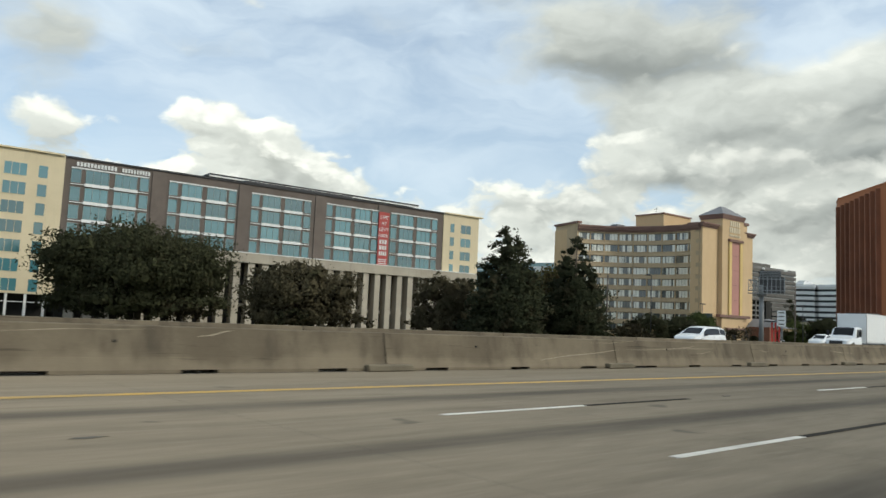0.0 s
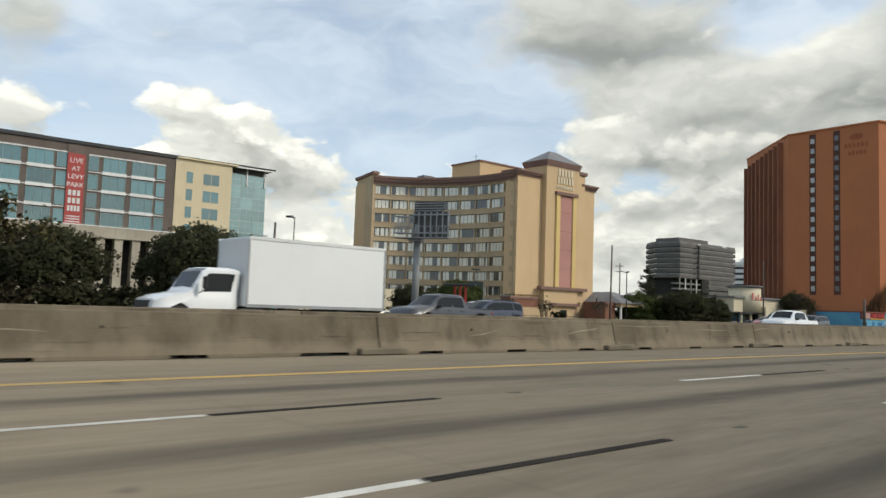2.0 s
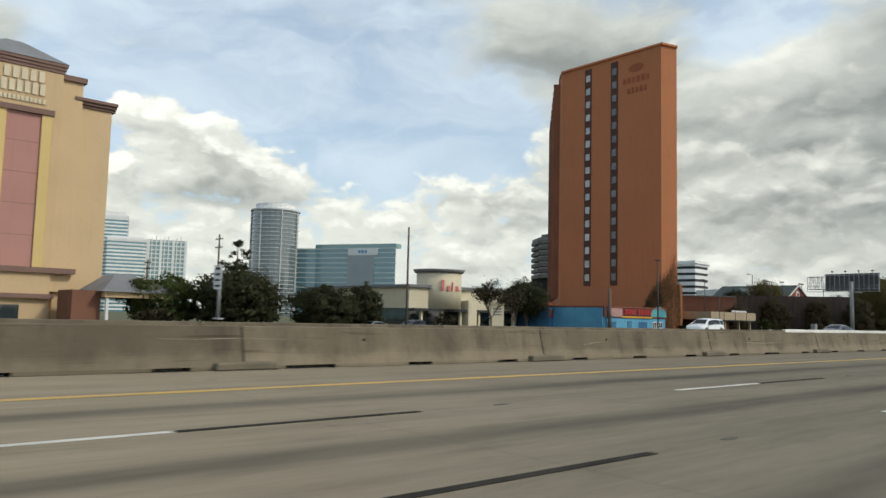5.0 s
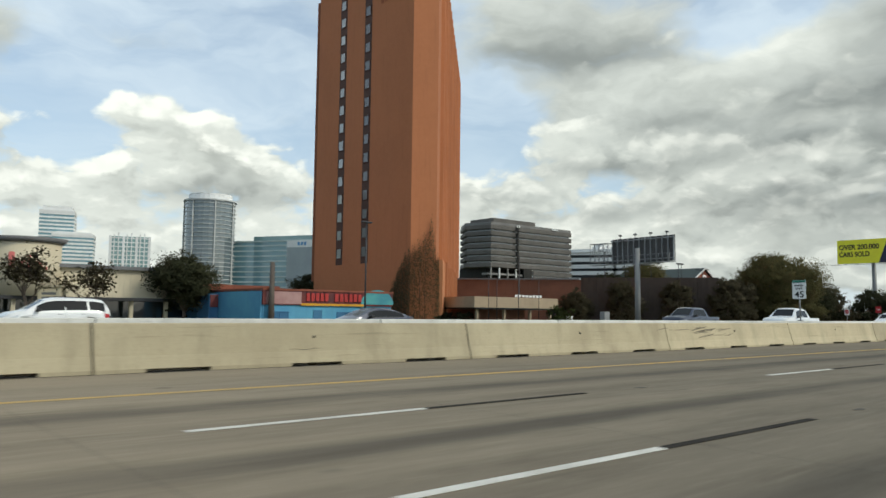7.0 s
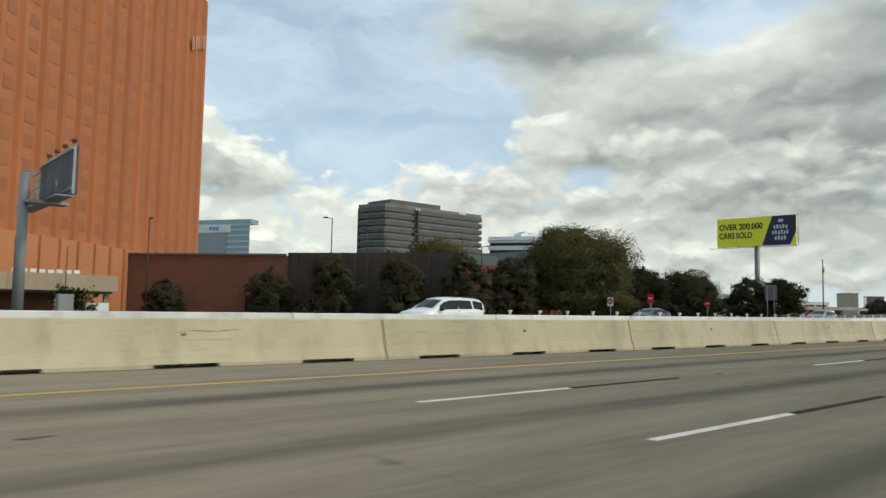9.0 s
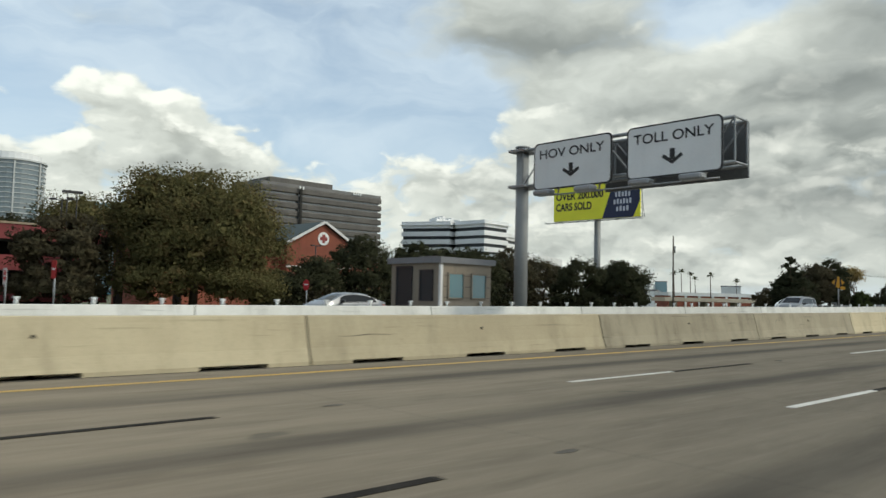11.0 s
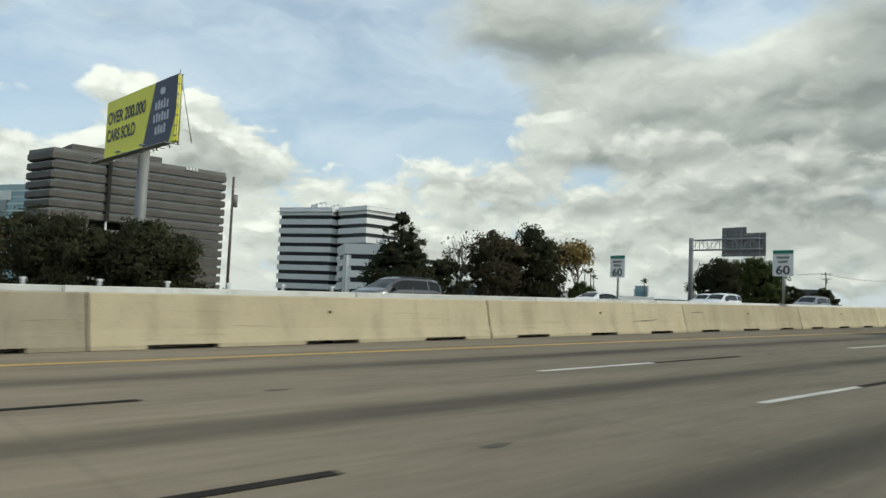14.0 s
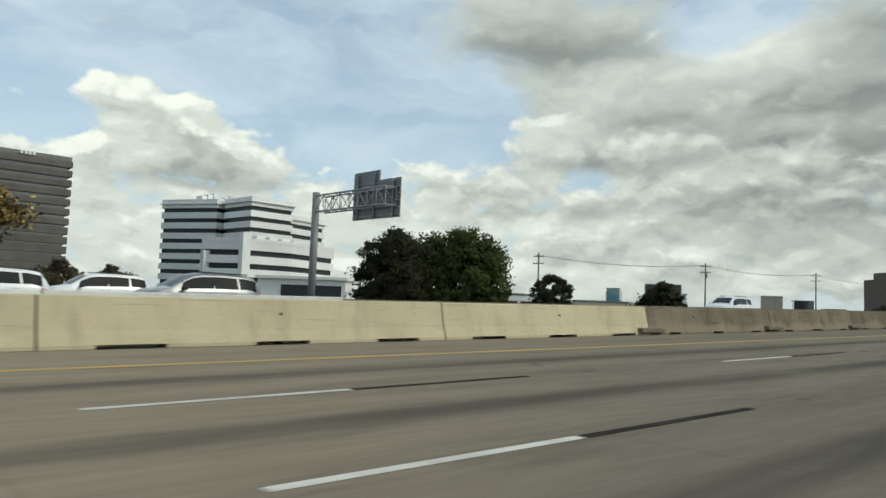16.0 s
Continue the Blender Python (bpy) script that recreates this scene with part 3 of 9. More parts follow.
M_OAK = leafy("dark_oak_leaves", (0.033, 0.036, 0.019), (0.055, 0.058, 0.028), (0.056, 0.050, 0.027))
M_OLIVE = leafy("olive_brown_leaves", (0.088, 0.086, 0.034), (0.140, 0.122, 0.050), (0.145, 0.098, 0.045))
M_BROWNLEAF = leafy("brownish_leaves", (0.062, 0.053, 0.031), (0.090, 0.076, 0.043), (0.054, 0.052, 0.027))
M_VINE = leafy("dull_creeper_leaves", (0.085, 0.066, 0.036), (0.13, 0.095, 0.05), (0.16, 0.095, 0.05))
M_CONIFER = leafy("conifer_needles", (0.030, 0.037, 0.020), (0.052, 0.056, 0.028), (0.060, 0.048, 0.027))
M_GREENLEAF = leafy("mid_green_leaves", (0.050, 0.068, 0.020), (0.080, 0.095, 0.032), (0.045, 0.055, 0.018))
M_YELLOWLEAF = leafy("yellow_autumn_leaves", (0.40, 0.27, 0.09), (0.50, 0.37, 0.15), (0.26, 0.19, 0.07))
M_PALM = leafy("palm_fronds", (0.045, 0.058, 0.02), (0.075, 0.08, 0.03), (0.08, 0.065, 0.03))

# ---------------------------------------------------------------- ground and road
CYCLE, DASH0 = 12.192, 13.90
LINE_FAR, LINE_NEAR, YELLOW = 7.424, 4.042, 10.82
BARRIER_JOINT, SEGMENT = 210.15, 9.144
NEW_FROM, NEW_TO = 199.2, 485.0


def far_ground():
    """One sheet to the horizon: level with the road beside it, flat further off."""
    xs = sorted(set([-1500, -900, -500, -300] + list(range(-200, 700, 12)) + [720, 780, 860, 960, 1100, 1300, 1600, 2000, 2600, 3400, 4200]))
    ys = sorted(set([-2500, -1200, -600, -300, -150] + list(range(-80, 150, 8)) + [170, 200, 250, 320, 420, 560, 760, 1000, 1400, 2000, 2800, 3800]))
    bm = bmesh.new()
    grid = []
    for x in xs:
        s = float(np.interp(x, LX, SG))
        row = []
        for y in ys:
            lat = y - float(np.interp(s, SG, LY))
            road = float(np.interp(s, SG, LZ))
            near = float(np.interp(lat, (-60, -25, 48, 85), (0, 1, 1, 0)))
            row.append(bm.verts.new((x, y, near * (road - 0.45) + (1 - near) * -0.95)))
        grid.append(row)
    for i in range(len(xs) - 1):
        for j in range(len(ys) - 1):
            bm.faces.new((grid[i][j], grid[i + 1][j], grid[i + 1][j + 1], grid[i][j + 1]))
    return tagged(link("ground", bm, M_GRASS), "dull green and brown grass beside the freeway", "ground", kind="structure")


def road_strip(name, material, l0, l1, h, s0, s1, step, label, thick=0.0, cols=1):
    bm = bmesh.new()
    uv = bm.loops.layers.uv.new("metres")
    rows = []
    for s in np.arange(s0, s1 + step / 2, step):
        a, b = (l0(s) if callable(l0) else l0), (l1(s) if callable(l1) else l1)
        rows.append((s, [(a + (b - a) * i / cols) for i in range(cols + 1)]))
    verts = [[bm.verts.new(road_point(s, l, h)) for l in ls] for s, ls in rows]
    for i in range(len(rows) - 1):
        for j in range(cols):
            f = bm.faces.new((verts[i][j], verts[i + 1][j], verts[i + 1][j + 1], verts[i][j + 1]))
            for loop, (a, b) in zip(f.loops, ((i, j), (i + 1, j), (i + 1, j + 1), (i, j + 1))):
                loop[uv].uv = (rows[a][0], rows[a][1][b])
    if thick:
        r = bmesh.ops.extrude_face_region(bm, geom=bm.faces[:])
        bmesh.ops.translate(bm, verts=[g for g in r["geom"] if isinstance(g, bmesh.types.BMVert)], vec=(0, 0, thick))
    ob = link(name, bm, material)
    return tagged(ob, label, "road", kind="structure") if label else ob


far_ground()
road_strip("road", M_PAVE, -14.0, lambda s: barrier_lat(s) + 0.1, 0.0, -110, 1500, 4.0, "worn grey-brown concrete freeway lanes with oil-dark middles", cols=6)
road_strip("hov_lane", M_SHOULDER, lambda s: barrier_lat(s) + 0.5, 20.75, -0.02, -110, 1500, 5.0, "narrow concrete lane between two median barriers")
road_strip("road_opposite", M_SHOULDER, 21.2, 44.0, -0.03, -110, 1500, 5.0, "grey concrete lanes of the opposite carriageway", cols=4)
road_strip("pavement", M_LOT, 46.0, 58.0, -0.25, -110, 700, 6.0, "grey asphalt frontage road beyond the freeway", cols=2)
road_strip("barrier_joint", M_TAR, lambda s: barrier_lat(s) - 0.06, lambda s: barrier_lat(s) + 0.03, 0.005, -100, 620, 4.0, "dark dirt-filled joint along the barrier foot")
road_strip("yellow_edge_line", M_YELLOW_LINE, lambda s: YELLOW - (0.115 if s < 196 else 0.09), lambda s: YELLOW + (0.115 if s < 196 else 0.09), 0.004, -100, 700, 4.0, "worn yellow painted edge line on the concrete")


def dash_mesh(name, length, width, material):
    bm = bmesh.new()
    box(bm, 0, -width / 2, 0.0, length, width / 2, 0.005)
    me = bpy.data.meshes.new(name)
    bm.to_mesh(me)
    bm.free()
    me.materials.append(material)
    return me


def lane_dashes():
    white, black = dash_mesh("dash", 3.05, 0.115, M_WHITE_LINE), dash_mesh("contrast_dash", 3.15, 0.115, M_BLACK_LINE)
    rng = random.Random(5)
    patches = []
    for _ in range(3):
        bm = bmesh.new()
        ring = [(0.17 * math.cos(a) * rng.uniform(0.6, 1.2), 0.05 * math.sin(a) * rng.uniform(0.5, 1.4)) for a in np.linspace(0, 2 * math.pi, 12)[:-1]]
        slab(bm, ring, 0.0, 0.004)
        me = bpy.data.meshes.new("marker_patch")
        bm.to_mesh(me)
        bm.free()
        me.materials.append(M_TAR)
        patches.append(me)
    for lat, label in ((LINE_FAR, "white dashed lane line with black contrast strokes"), (LINE_NEAR, "white dashed lane line beside the driven lane")):
        line = thing("lane_line", label, "road marking", kind="structure")
        for k in range(-6, 44):
            s = DASH0 + k * CYCLE
            for me, o in ((white, 0.0), (black, 3.08)):
                ob = new(me.name, me)
                p, q = road_point(s + o, lat, 0.003), road_point(s + o + 3.05, lat, 0.003)
                d = (q - p).normalized()
                ob.matrix_basis = Matrix.Translation(p) @ d.to_track_quat("X", "Z").to_matrix().to_4x4()
                ob.parent = line
            ob = new("marker_patch", patches[(k * 5 + int(lat)) % 3])
            p, q = road_point(s - 4.45, lat + 0.03, 0.002), road_point(s - 3.0, lat + 0.03, 0.002)
            ob.matrix_basis = Matrix.Translation(p) @ (q - p).normalized().to_track_quat("X", "Z").to_matrix().to_4x4()
            ob.parent = line


lane_dashes()

# the near barrier, segment by segment, with drain slots at its foot
PROFILE = ((0.0, 0.0), (0.0, 0.075), (0.085, 0.32), (0.215, 0.90), (0.235, 0.92), (0.385, 0.92), (0.405, 0.90), (0.535, 0.32), (0.62, 0.075), (0.62, 0.0))


def barrier_segment(name, s0, length, lat, slots, material, label, group, height=1.0, pads=0):
    """One precast length, laid along the road in its own frame."""
    m = road_frame(s0 + length / 2, lat(s0 + length / 2))
    inv = m.inverted()
    ob = tagged(new(name), label, "barrier", group)
    ob.matrix_basis = m
    cuts = sorted({0.022, length - 0.022} | {c + d for c, w in slots for d in (-w / 2, w / 2)} | {length * k / 4 for k in (1, 2, 3)})
    bm = bmesh.new()
    rings = []
    for x in cuts:
        base = s0 + x
        ring = [bm.verts.new(inv @ road_point(base, lat(base) + y, h * height)) for y, h in PROFILE]
        rings.append(ring)
    n = len(PROFILE)
    for a, b, xa, xb in zip(rings, rings[1:], cuts, cuts[1:]):
        mid = (xa + xb) / 2
        slot = any(abs(mid - c) < w / 2 for c, w in slots)
        for i in range(n - 1):
            if slot and i == 0:
                continue
            bm.faces.new((a[i], b[i], b[i + 1], a[i + 1]))
        if slot:
            deep = [bm.verts.new(inv @ road_point(s0 + x, lat(s0 + x) + 0.4, h)) for x, h in ((xa, 0.0), (xb, 0.0), (xb, 0.075 * height), (xa, 0.075 * height))]
            bm.faces.new(deep)
            bm.faces.new((a[1], b[1], deep[2], deep[3]))
            bm.faces.new((a[0], a[1], deep[3], deep[0]))
            bm.faces.new((b[1], b[0], deep[1], deep[2]))
    bm.faces.new(rings[0][::-1])
    bm.faces.new(rings[-1])
    bmesh.ops.recalc_face_normals(bm, faces=bm.faces[:])
    part("body", bm, material, ob)
    # lifting hole, its shade painted near-black, and the dirt-filled joint
    if name == "concrete_barrier":
        bm = bmesh.new()
        ring = [inv @ road_point(s0 + 0.0, lat(s0) + y + (0.03 if y < 0.3 else -0.03), h * height * 0.985) for y, h in PROFILE]
        a, c = [bm.verts.new(p + Vector((-0.024, 0, 0))) for p in ring], [bm.verts.new(p + Vector((0.024, 0, 0))) for p in ring]
        for i in range(n - 1):
            bm.faces.new((a[i], c[i], c[i + 1], a[i + 1]))
        part("joint_filler", bm, M_JOINT, ob, "dark dirty joint between two lengths")
        for fx in (0.33,) if pads else (0.5,):
            bm = bmesh.new()
            p = inv @ road_point(s0 + length * fx, lat(s0 + length * fx) + 0.152, 0.62 * height)
            tube(bm, p + Vector((0, 0.03, 0)), p + Vector((0, -0.022, 0)), 0.035, 0.03, 8)
            part("lifting_hole", bm, M_SHADE_BLACK, ob)
    if pads:
        bm = bmesh.new()
        y0 = (inv @ road_point(s0, lat(s0), 0)).y
        box(bm, -length / 2 - 0.70, y0 - 0.17, 0.0, -length / 2 + 0.65, y0 + 0.16, 0.16, bev=0.03)
        part("base_pad", bm, M_PAD, ob, "crumbling concrete pad under the joint")
    return ob


def near_barriers():
    first = BARRIER_JOINT - 34 * SEGMENT
    for k in range(92):
        s0 = first + k * SEGMENT
        old = s0 + 4 < NEW_FROM or s0 + 4 > NEW_TO
        if old:
            slots = [(c, 0.74 if (k * 3 + i) % 7 else 1.25) for i, c in enumerate((1.55, 4.6, 7.65))]
            barrier_segment("concrete_barrier", s0, SEGMENT, barrier_lat, slots, M_OLD_BARRIER, "stained brown-grey concrete median barrier with small drain slots", "median barrier segments", 0.95, pads=1)
        else:
            slots = [(c, 1.25) for c in (1.55, 4.6, 7.65)]
            dull = k in (48, 49, 55)
            barrier_segment("concrete_barrier", s0, SEGMENT, barrier_lat, slots, M_STAINED_BARRIER if dull else M_NEW_BARRIER,
                            "grey stained concrete median barrier with long black drain slots" if dull else "pale cream concrete median barrier with long black drain slots", "median barrier segments", 0.985)


def scuff(s0, h0, s1, h1, thick, material, label, height):
    """A smear along the barrier's face, from one run and height to another, thinning out at both ends."""
    m = road_frame(s0, barrier_lat(s0))
    inv = m.inverted()
    bm = bmesh.new()
    rows = []
    for i in range(9):
        f = i / 8
        s, h = s0 + (s1 - s0) * f, h0 + (h1 - h0) * f + 0.012 * math.sin(9 * f + s0)
        half = thick * (0.12 + 0.88 * math.sin(math.pi * f)) * (1 + 0.3 * math.sin(17 * f + h0)) / 2
        row = []
        for z, out in ((h - half, 0.0), (h + half, 0.0), (h + half, 0.004), (h - half, 0.004)):
            y = float(np.interp(z / height, (0.075, 0.32, 0.90), (0.0, 0.085, 0.215)))
            row.append(bm.verts.new(inv @ road_point(s, barrier_lat(s) + y - out + 0.001, z)))
        rows.append(row)
    for a, c in zip(rows, rows[1:]):
        for i in range(4):
            bm.faces.new((a[i], c[i], c[(i + 1) % 4], a[(i + 1) % 4]))
    bmesh.ops.recalc_face_normals(bm, faces=bm.faces[:])
    ob = tagged(link("barrier_scuff", bm, material), label, "wear mark", "marks on the barrier", "structure")
    ob.matrix_basis = m


def barrier_wear():
    rng = random.Random(41)
    pale, dark = "pale paint scrape along the stained barrier", "black tyre smear on the pale barrier"
    scuff(23.6, 0.26, 27.5, 0.56, 0.030, M_SCRAPE, pale, 0.95)
    scuff(27.9, 0.57, 33.5, 0.66, 0.020, M_SCRAPE, pale, 0.95)
    scuff(82.3, 0.74, 86.0, 0.74, 0.015, M_SCRAPE, pale, 0.95)
    scuff(79.9, 0.50, 81.5, 0.68, 0.025, M_SCRAPE, pale, 0.95)
    for k in range(22):
        s = rng.uniform(2.0, 196.0)
        h = rng.uniform(0.30, 0.78)
        scuff(s, h, s + rng.uniform(0.7, 3.4), min(0.84, max(0.14, h + rng.uniform(-0.16, 0.2))), rng.uniform(0.008, 0.028), M_SCRAPE, pale, 0.95)
    for k in range(15):
        s = 229.8 + rng.uniform(0.0, 1.9)
        h = rng.uniform(0.38, 0.70)
        scuff(s, h, s + rng.uniform(0.5, 1.3), h + rng.uniform(0.03, 0.15), rng.uniform(0.012, 0.035), M_SCUFF, dark, 0.985)
    for k in range(16):
        s = rng.uniform(204.0, 470.0)
        h = rng.uniform(0.25, 0.75)
        scuff(s, h, s + rng.uniform(0.5, 1.6), h + rng.uniform(-0.03, 0.08), rng.uniform(0.010, 0.03), M_SCUFF, dark, 0.985)


def far_barriers():
    first = BARRIER_JOINT - 34 * SEGMENT + 2.0
    for k in range(0, 92):
        s0 = first + k * SEGMENT
        white = 190 < s0 < 470
        ob = barrier_segment("far_barrier", s0, SEGMENT, lambda s: 20.6, [], M_FAR_BARRIER if white else M_OLD_BARRIER,
                             "white concrete barrier along the opposite carriageway" if white else "weathered grey barrier along the opposite carriageway", "far barrier segments", 1.0 if white else 0.93)
        if 285 < s0 < 415:
            inv = ob.matrix_basis.inverted()
            for i in range(5):
                s = s0 + 0.9 + i * 1.83
                p = inv @ road_point(s, 20.9, 0.91)
                bm = bmesh.new()
                tube(bm, p, p + Vector((0, 0, 0.16)), 0.05, 0.05, 6)
                box(bm, p.x - 0.06, p.y - 0.06, p.z + 0.14, p.x + 0.06, p.y + 0.06, p.z + 0.2)
                part("marker_post", bm, M_SIGN_WHITE, ob, "short white marker post")


near_barriers()
barrier_wear()
far_barriers()
# ---------------------------------------------------------------- parts shared by the buildings
WINDOWS = {}


def window(parent, x, z, w, h, frame, glass, nx=1, nz=1, m=None, bar=0.07, deep=0.07, name="window"):
    """A framed window on a wall whose face is y = 0 with the open air at negative y: the frame and, under it, its pane."""
    key = (round(w, 2), round(h, 2), nx, nz, frame.name, glass.name, bar, deep)
    if key not in WINDOWS:
        bm = bmesh.new()
        for i in range(nx + 1):
            c = w * i / nx
            c = min(max(c, bar / 2), w - bar / 2)
            box(bm, c - bar / 2, -deep, 0, c + bar / 2, 0.05, h)
        for i in range(nz + 1):
            c = min(max(h * i / nz, bar / 2), h - bar / 2)
            for k in range(nx):
                a, b = w * k / nx + bar / 2, w * (k + 1) / nx - bar / 2
                box(bm, a, -deep, c - bar / 2, b, 0.05, c + bar / 2)
        f = bpy.data.meshes.new("window")
        bm.to_mesh(f)
        bm.free()
        f.materials.append(frame)
        bm = bmesh.new()
        box(bm, bar / 2, -deep * 0.45, bar / 2, w - bar / 2, 0.04, h - bar / 2)
        g = bpy.data.meshes.new("pane")
        bm.to_mesh(g)
        bm.free()
        g.materials.append(glass)
        WINDOWS[key] = (f, g)
    f, g = WINDOWS[key]
    ob, pane = new(name, f), new("pane", g)
    ob.parent, pane.parent = parent, ob
    ob.matrix_basis = (m or Matrix()) @ Matrix.Translation((x, 0, z))
    return ob


def bars(bm, x0, z0, w, h, n, y=-0.12, seed=1, tall=0.8, m=None):
    """A row of letter-like plain blocks for writing that is not spelt out."""
    r = random.Random(seed)
    pitch = w / n
    for i in range(n):
        k = tall + (1 - tall) * r.random()
        box(bm, x0 + i * pitch, y, z0, x0 + i * pitch + pitch * 0.68, y + 0.1, z0 + h * k, m=m)


def words(text, size, material, parent, m, name="lettering", deep=0.02):
    """Raised lettering in the plane x-z, facing negative y."""
    cu = bpy.data.curves.new(name, "FONT")
    cu.body, cu.size, cu.extrude, cu.align_x = text, size, deep, "CENTER"
    tmp = bpy.data.objects.new(name, cu)
    scene.collection.objects.link(tmp)
    me = bpy.data.meshes.new_from_object(tmp.evaluated_get(bpy.context.evaluated_depsgraph_get()))
    bpy.data.objects.remove(tmp)
    bpy.data.curves.remove(cu)
    me.materials.clear()
    me.materials.append(material)
    ob = new(name, me)
    ob.parent = parent
    ob.matrix_basis = m @ Matrix.Rotation(math.pi / 2, 4, "X")
    return ob


# ---------------------------------------------------------------- apartment block with brown and cream front
M_TEAL_FRAME = surface("teal_grey_window_frame", (0.22, 0.31, 0.31), (0.18, 0.26, 0.26), 0.5, bump=0.0)


def apartment_block():
    b = thing("apartment_building", "brown and cream apartment block with teal windows over columns", "building", wall_frame((0, 132.5), (100, 132.5)))
    part("wall", bm_box(29.7, 0, 11.6, 104.8, 26, 24.5), M_BROWN_BRICK, b, "dark brown clad upper wall")
    part("wall", bm_box(6, -0.25, 2.6, 29.7, 26, 24.6), M_CREAM, b, "cream stucco end wall")
    part("wall", bm_box(104.8, -0.2, 8.8, 114.6, 26, 24.6), M_CREAM, b, "cream stucco end wall")
    for x0, x1 in ((29.6, 105.0),):
        part("parapet", bm_box(x0, -0.22, 24.5, x1, 0.5, 24.75), M_DARK_METAL, b)
    for x0, x1 in ((5.8, 29.55), (105.0, 115.6)):
        part("parapet", bm_box(x0, -0.6, 24.6, x1, 0.6, 24.85), M_CREAM, b)
    for x0 in (43.2, 58.5, 73.9, 88.2):
        part("pilaster", bm_box(x0, -0.18, 12.0, x0 + 2.4, 0.0, 24.3), M_BROWN_BRICK, b)
    # window bays, four storeys high
    for n, x0 in enumerate((30.7, 46.1, 61.0, 76.2, 91.3)):
        w = 12.0 if n < 4 else 11.9
        part("trim", bm_box(x0, -0.16, 22.95, x0 + w, 0.0, 23.15), M_WHITE_PANEL, b, "white head trim")
        for k in range(4):
            top = 22.9 - 2.9 * k
            for f0, f1, wide in ((0.0, 0.125, 0), (0.18, 0.475, 1), (0.55, 0.845, 1), (0.88, 1.0, 0)):
                h = 2.2 if wide else 2.25
                window(b, x0 + f0 * w, top - h, (f1 - f0) * w, h, M_TEAL_FRAME, M_TEAL_GLASS, 3 if wide else 1, 1, bar=0.075, deep=0.10)
                if wide:
                    part("spandrel", bm_box(x0 + f0 * w - 0.1, -0.2, top - h - 0.50, x0 + f1 * w + 0.1, 0.0, top - h - 0.02), M_WHITE_PANEL, b, "white balcony panel")
            part("trim", bm_box(x0, -0.13, top - 2.55, x0 + w, 0.0, top - 2.42), M_WHITE_PANEL, b)
    for x0, w in ((8.0, 3.1), (13.0, 1.3), (15.2, 3.1), (21.3, 3.2), (26.0, 1.4)):
        for k in range(7):
            window(b, x0, 20.6 - 2.95 * k, w, 2.0, M_CREAM, M_TEAL_GLASS, 3 if w > 2 else 1, 1, m=Matrix.Translation((0, -0.25, 0)), bar=0.06, deep=0.05)
    for x0, w in ((106.6, 1.2), (109.5, 2.9)):
        for k in range(4):
            window(b, x0, 20.6 - 2.95 * k, w, 2.0, M_CREAM, M_TEAL_GLASS, 2 if w > 2 else 1, 1, m=Matrix.Translation((0, -0.2, 0)), bar=0.06, deep=0.05)
    # roof storey set back, with a thin eaves plate
    part("penthouse", bm_box(64.5, 9, 24.5, 92, 20, 26.1), M_WHITE_PANEL, b)
    part("roof_plate", bm_box(62.5, 7, 26.1, 86, 22, 26.45), M_DARK_METAL, b)
    part("roof_plate", bm_box(80.0, 7.4, 25.5, 93.5, 22, 25.75), M_WHITE_PANEL, b)
    # podium: fascia, fins and, behind them, a near-black block painting the decks' shade
    part("podium", bm_box(30.2, 1.4, -1.0, 113.4, 25, 11.6), M_SHADE_BLACK, b, "open garage decks, their shade painted as a near-black block")
    part("fascia", bm_box(29.9, -1.2, 10.2, 113.8, 1.4, 11.9), M_PODIUM, b, "tan concrete fascia")
    part("fascia", bm_box(29.9, -1.28, 11.9, 113.8, 1.4, 12.05), M_WHITE_PANEL, b)
    n = 31
    for i in range(n):
        x = 32.0 + i * 2.68
        bm = bmesh.new()
        slab(bm, [(x - 0.62, -0.9), (x + 0.62, -0.9), (x + 0.45, 1.3), (x - 0.45, 1.3)], -1.0, 10.2)
        part("column", bm, M_PODIUM, b)
    for z in (2.2,):
        part("deck_edge", bm_box(31, 0.9, z, 113, 1.5, z + 0.7), M_PODIUM, b)
    # arcade under the cream end, a near-black block in place of its shade
    part("arcade", bm_box(6, 3.0, -1.0, 29.5, 25, 2.6), M_SHADE_BLACK, b, "ground floor arcade, its shade painted as a near-black block")
    for i in range(9):
        x = 7.5 + i * 2.6
        part("post", bm_box(x, -0.1, -1.0, x + 0.35, 0.25, 2.6), M_WHITE_PANEL, b)
    part("rail", bm_box(6, -0.12, 1.3, 29.5, 0.0, 1.42), M_WHITE_PANEL, b)
    # name over the first bay, as plain blocks
    bm = bmesh.new()
    bars(bm, 31.4, 23.35, 6.2, 0.72, 12, -0.2, 3, 0.9)
    bars(bm, 38.3, 23.35, 4.6, 0.72, 10, -0.2, 4, 0.9)
    part("sign_letters", bm, M_WHITE_PANEL, b, "white raised sign letters")
    # upright red banner
    ban = part("banner", bm_box(88.25, -0.34, 11.9, 90.75, -0.2, 22.9), M_RED_BANNER, b, "red hanging banner with white letters")
    for i, (word, size) in enumerate((("LIVE", 1.05), ("AT", 1.0), ("LEVY", 1.05), ("PARK", 1.0))):
        words(word, size, M_SIGN_WHITE, ban, Matrix.Translation((89.5, -0.36, 21.5 - 1.25 * i)), deep=0.01)
    bm = bmesh.new()
    for i, nb in enumerate((3, 3, 4)):
        bars(bm, 88.6, 16.4 - 1.2 * i, 1.9, 0.85, nb, -0.4, i, 1.0)
    for i in range(3):
        bars(bm, 88.5, 12.9 - 0.4 * i + 0.2, 2.0, 0.22, 8, -0.4, i + 7, 0.9)
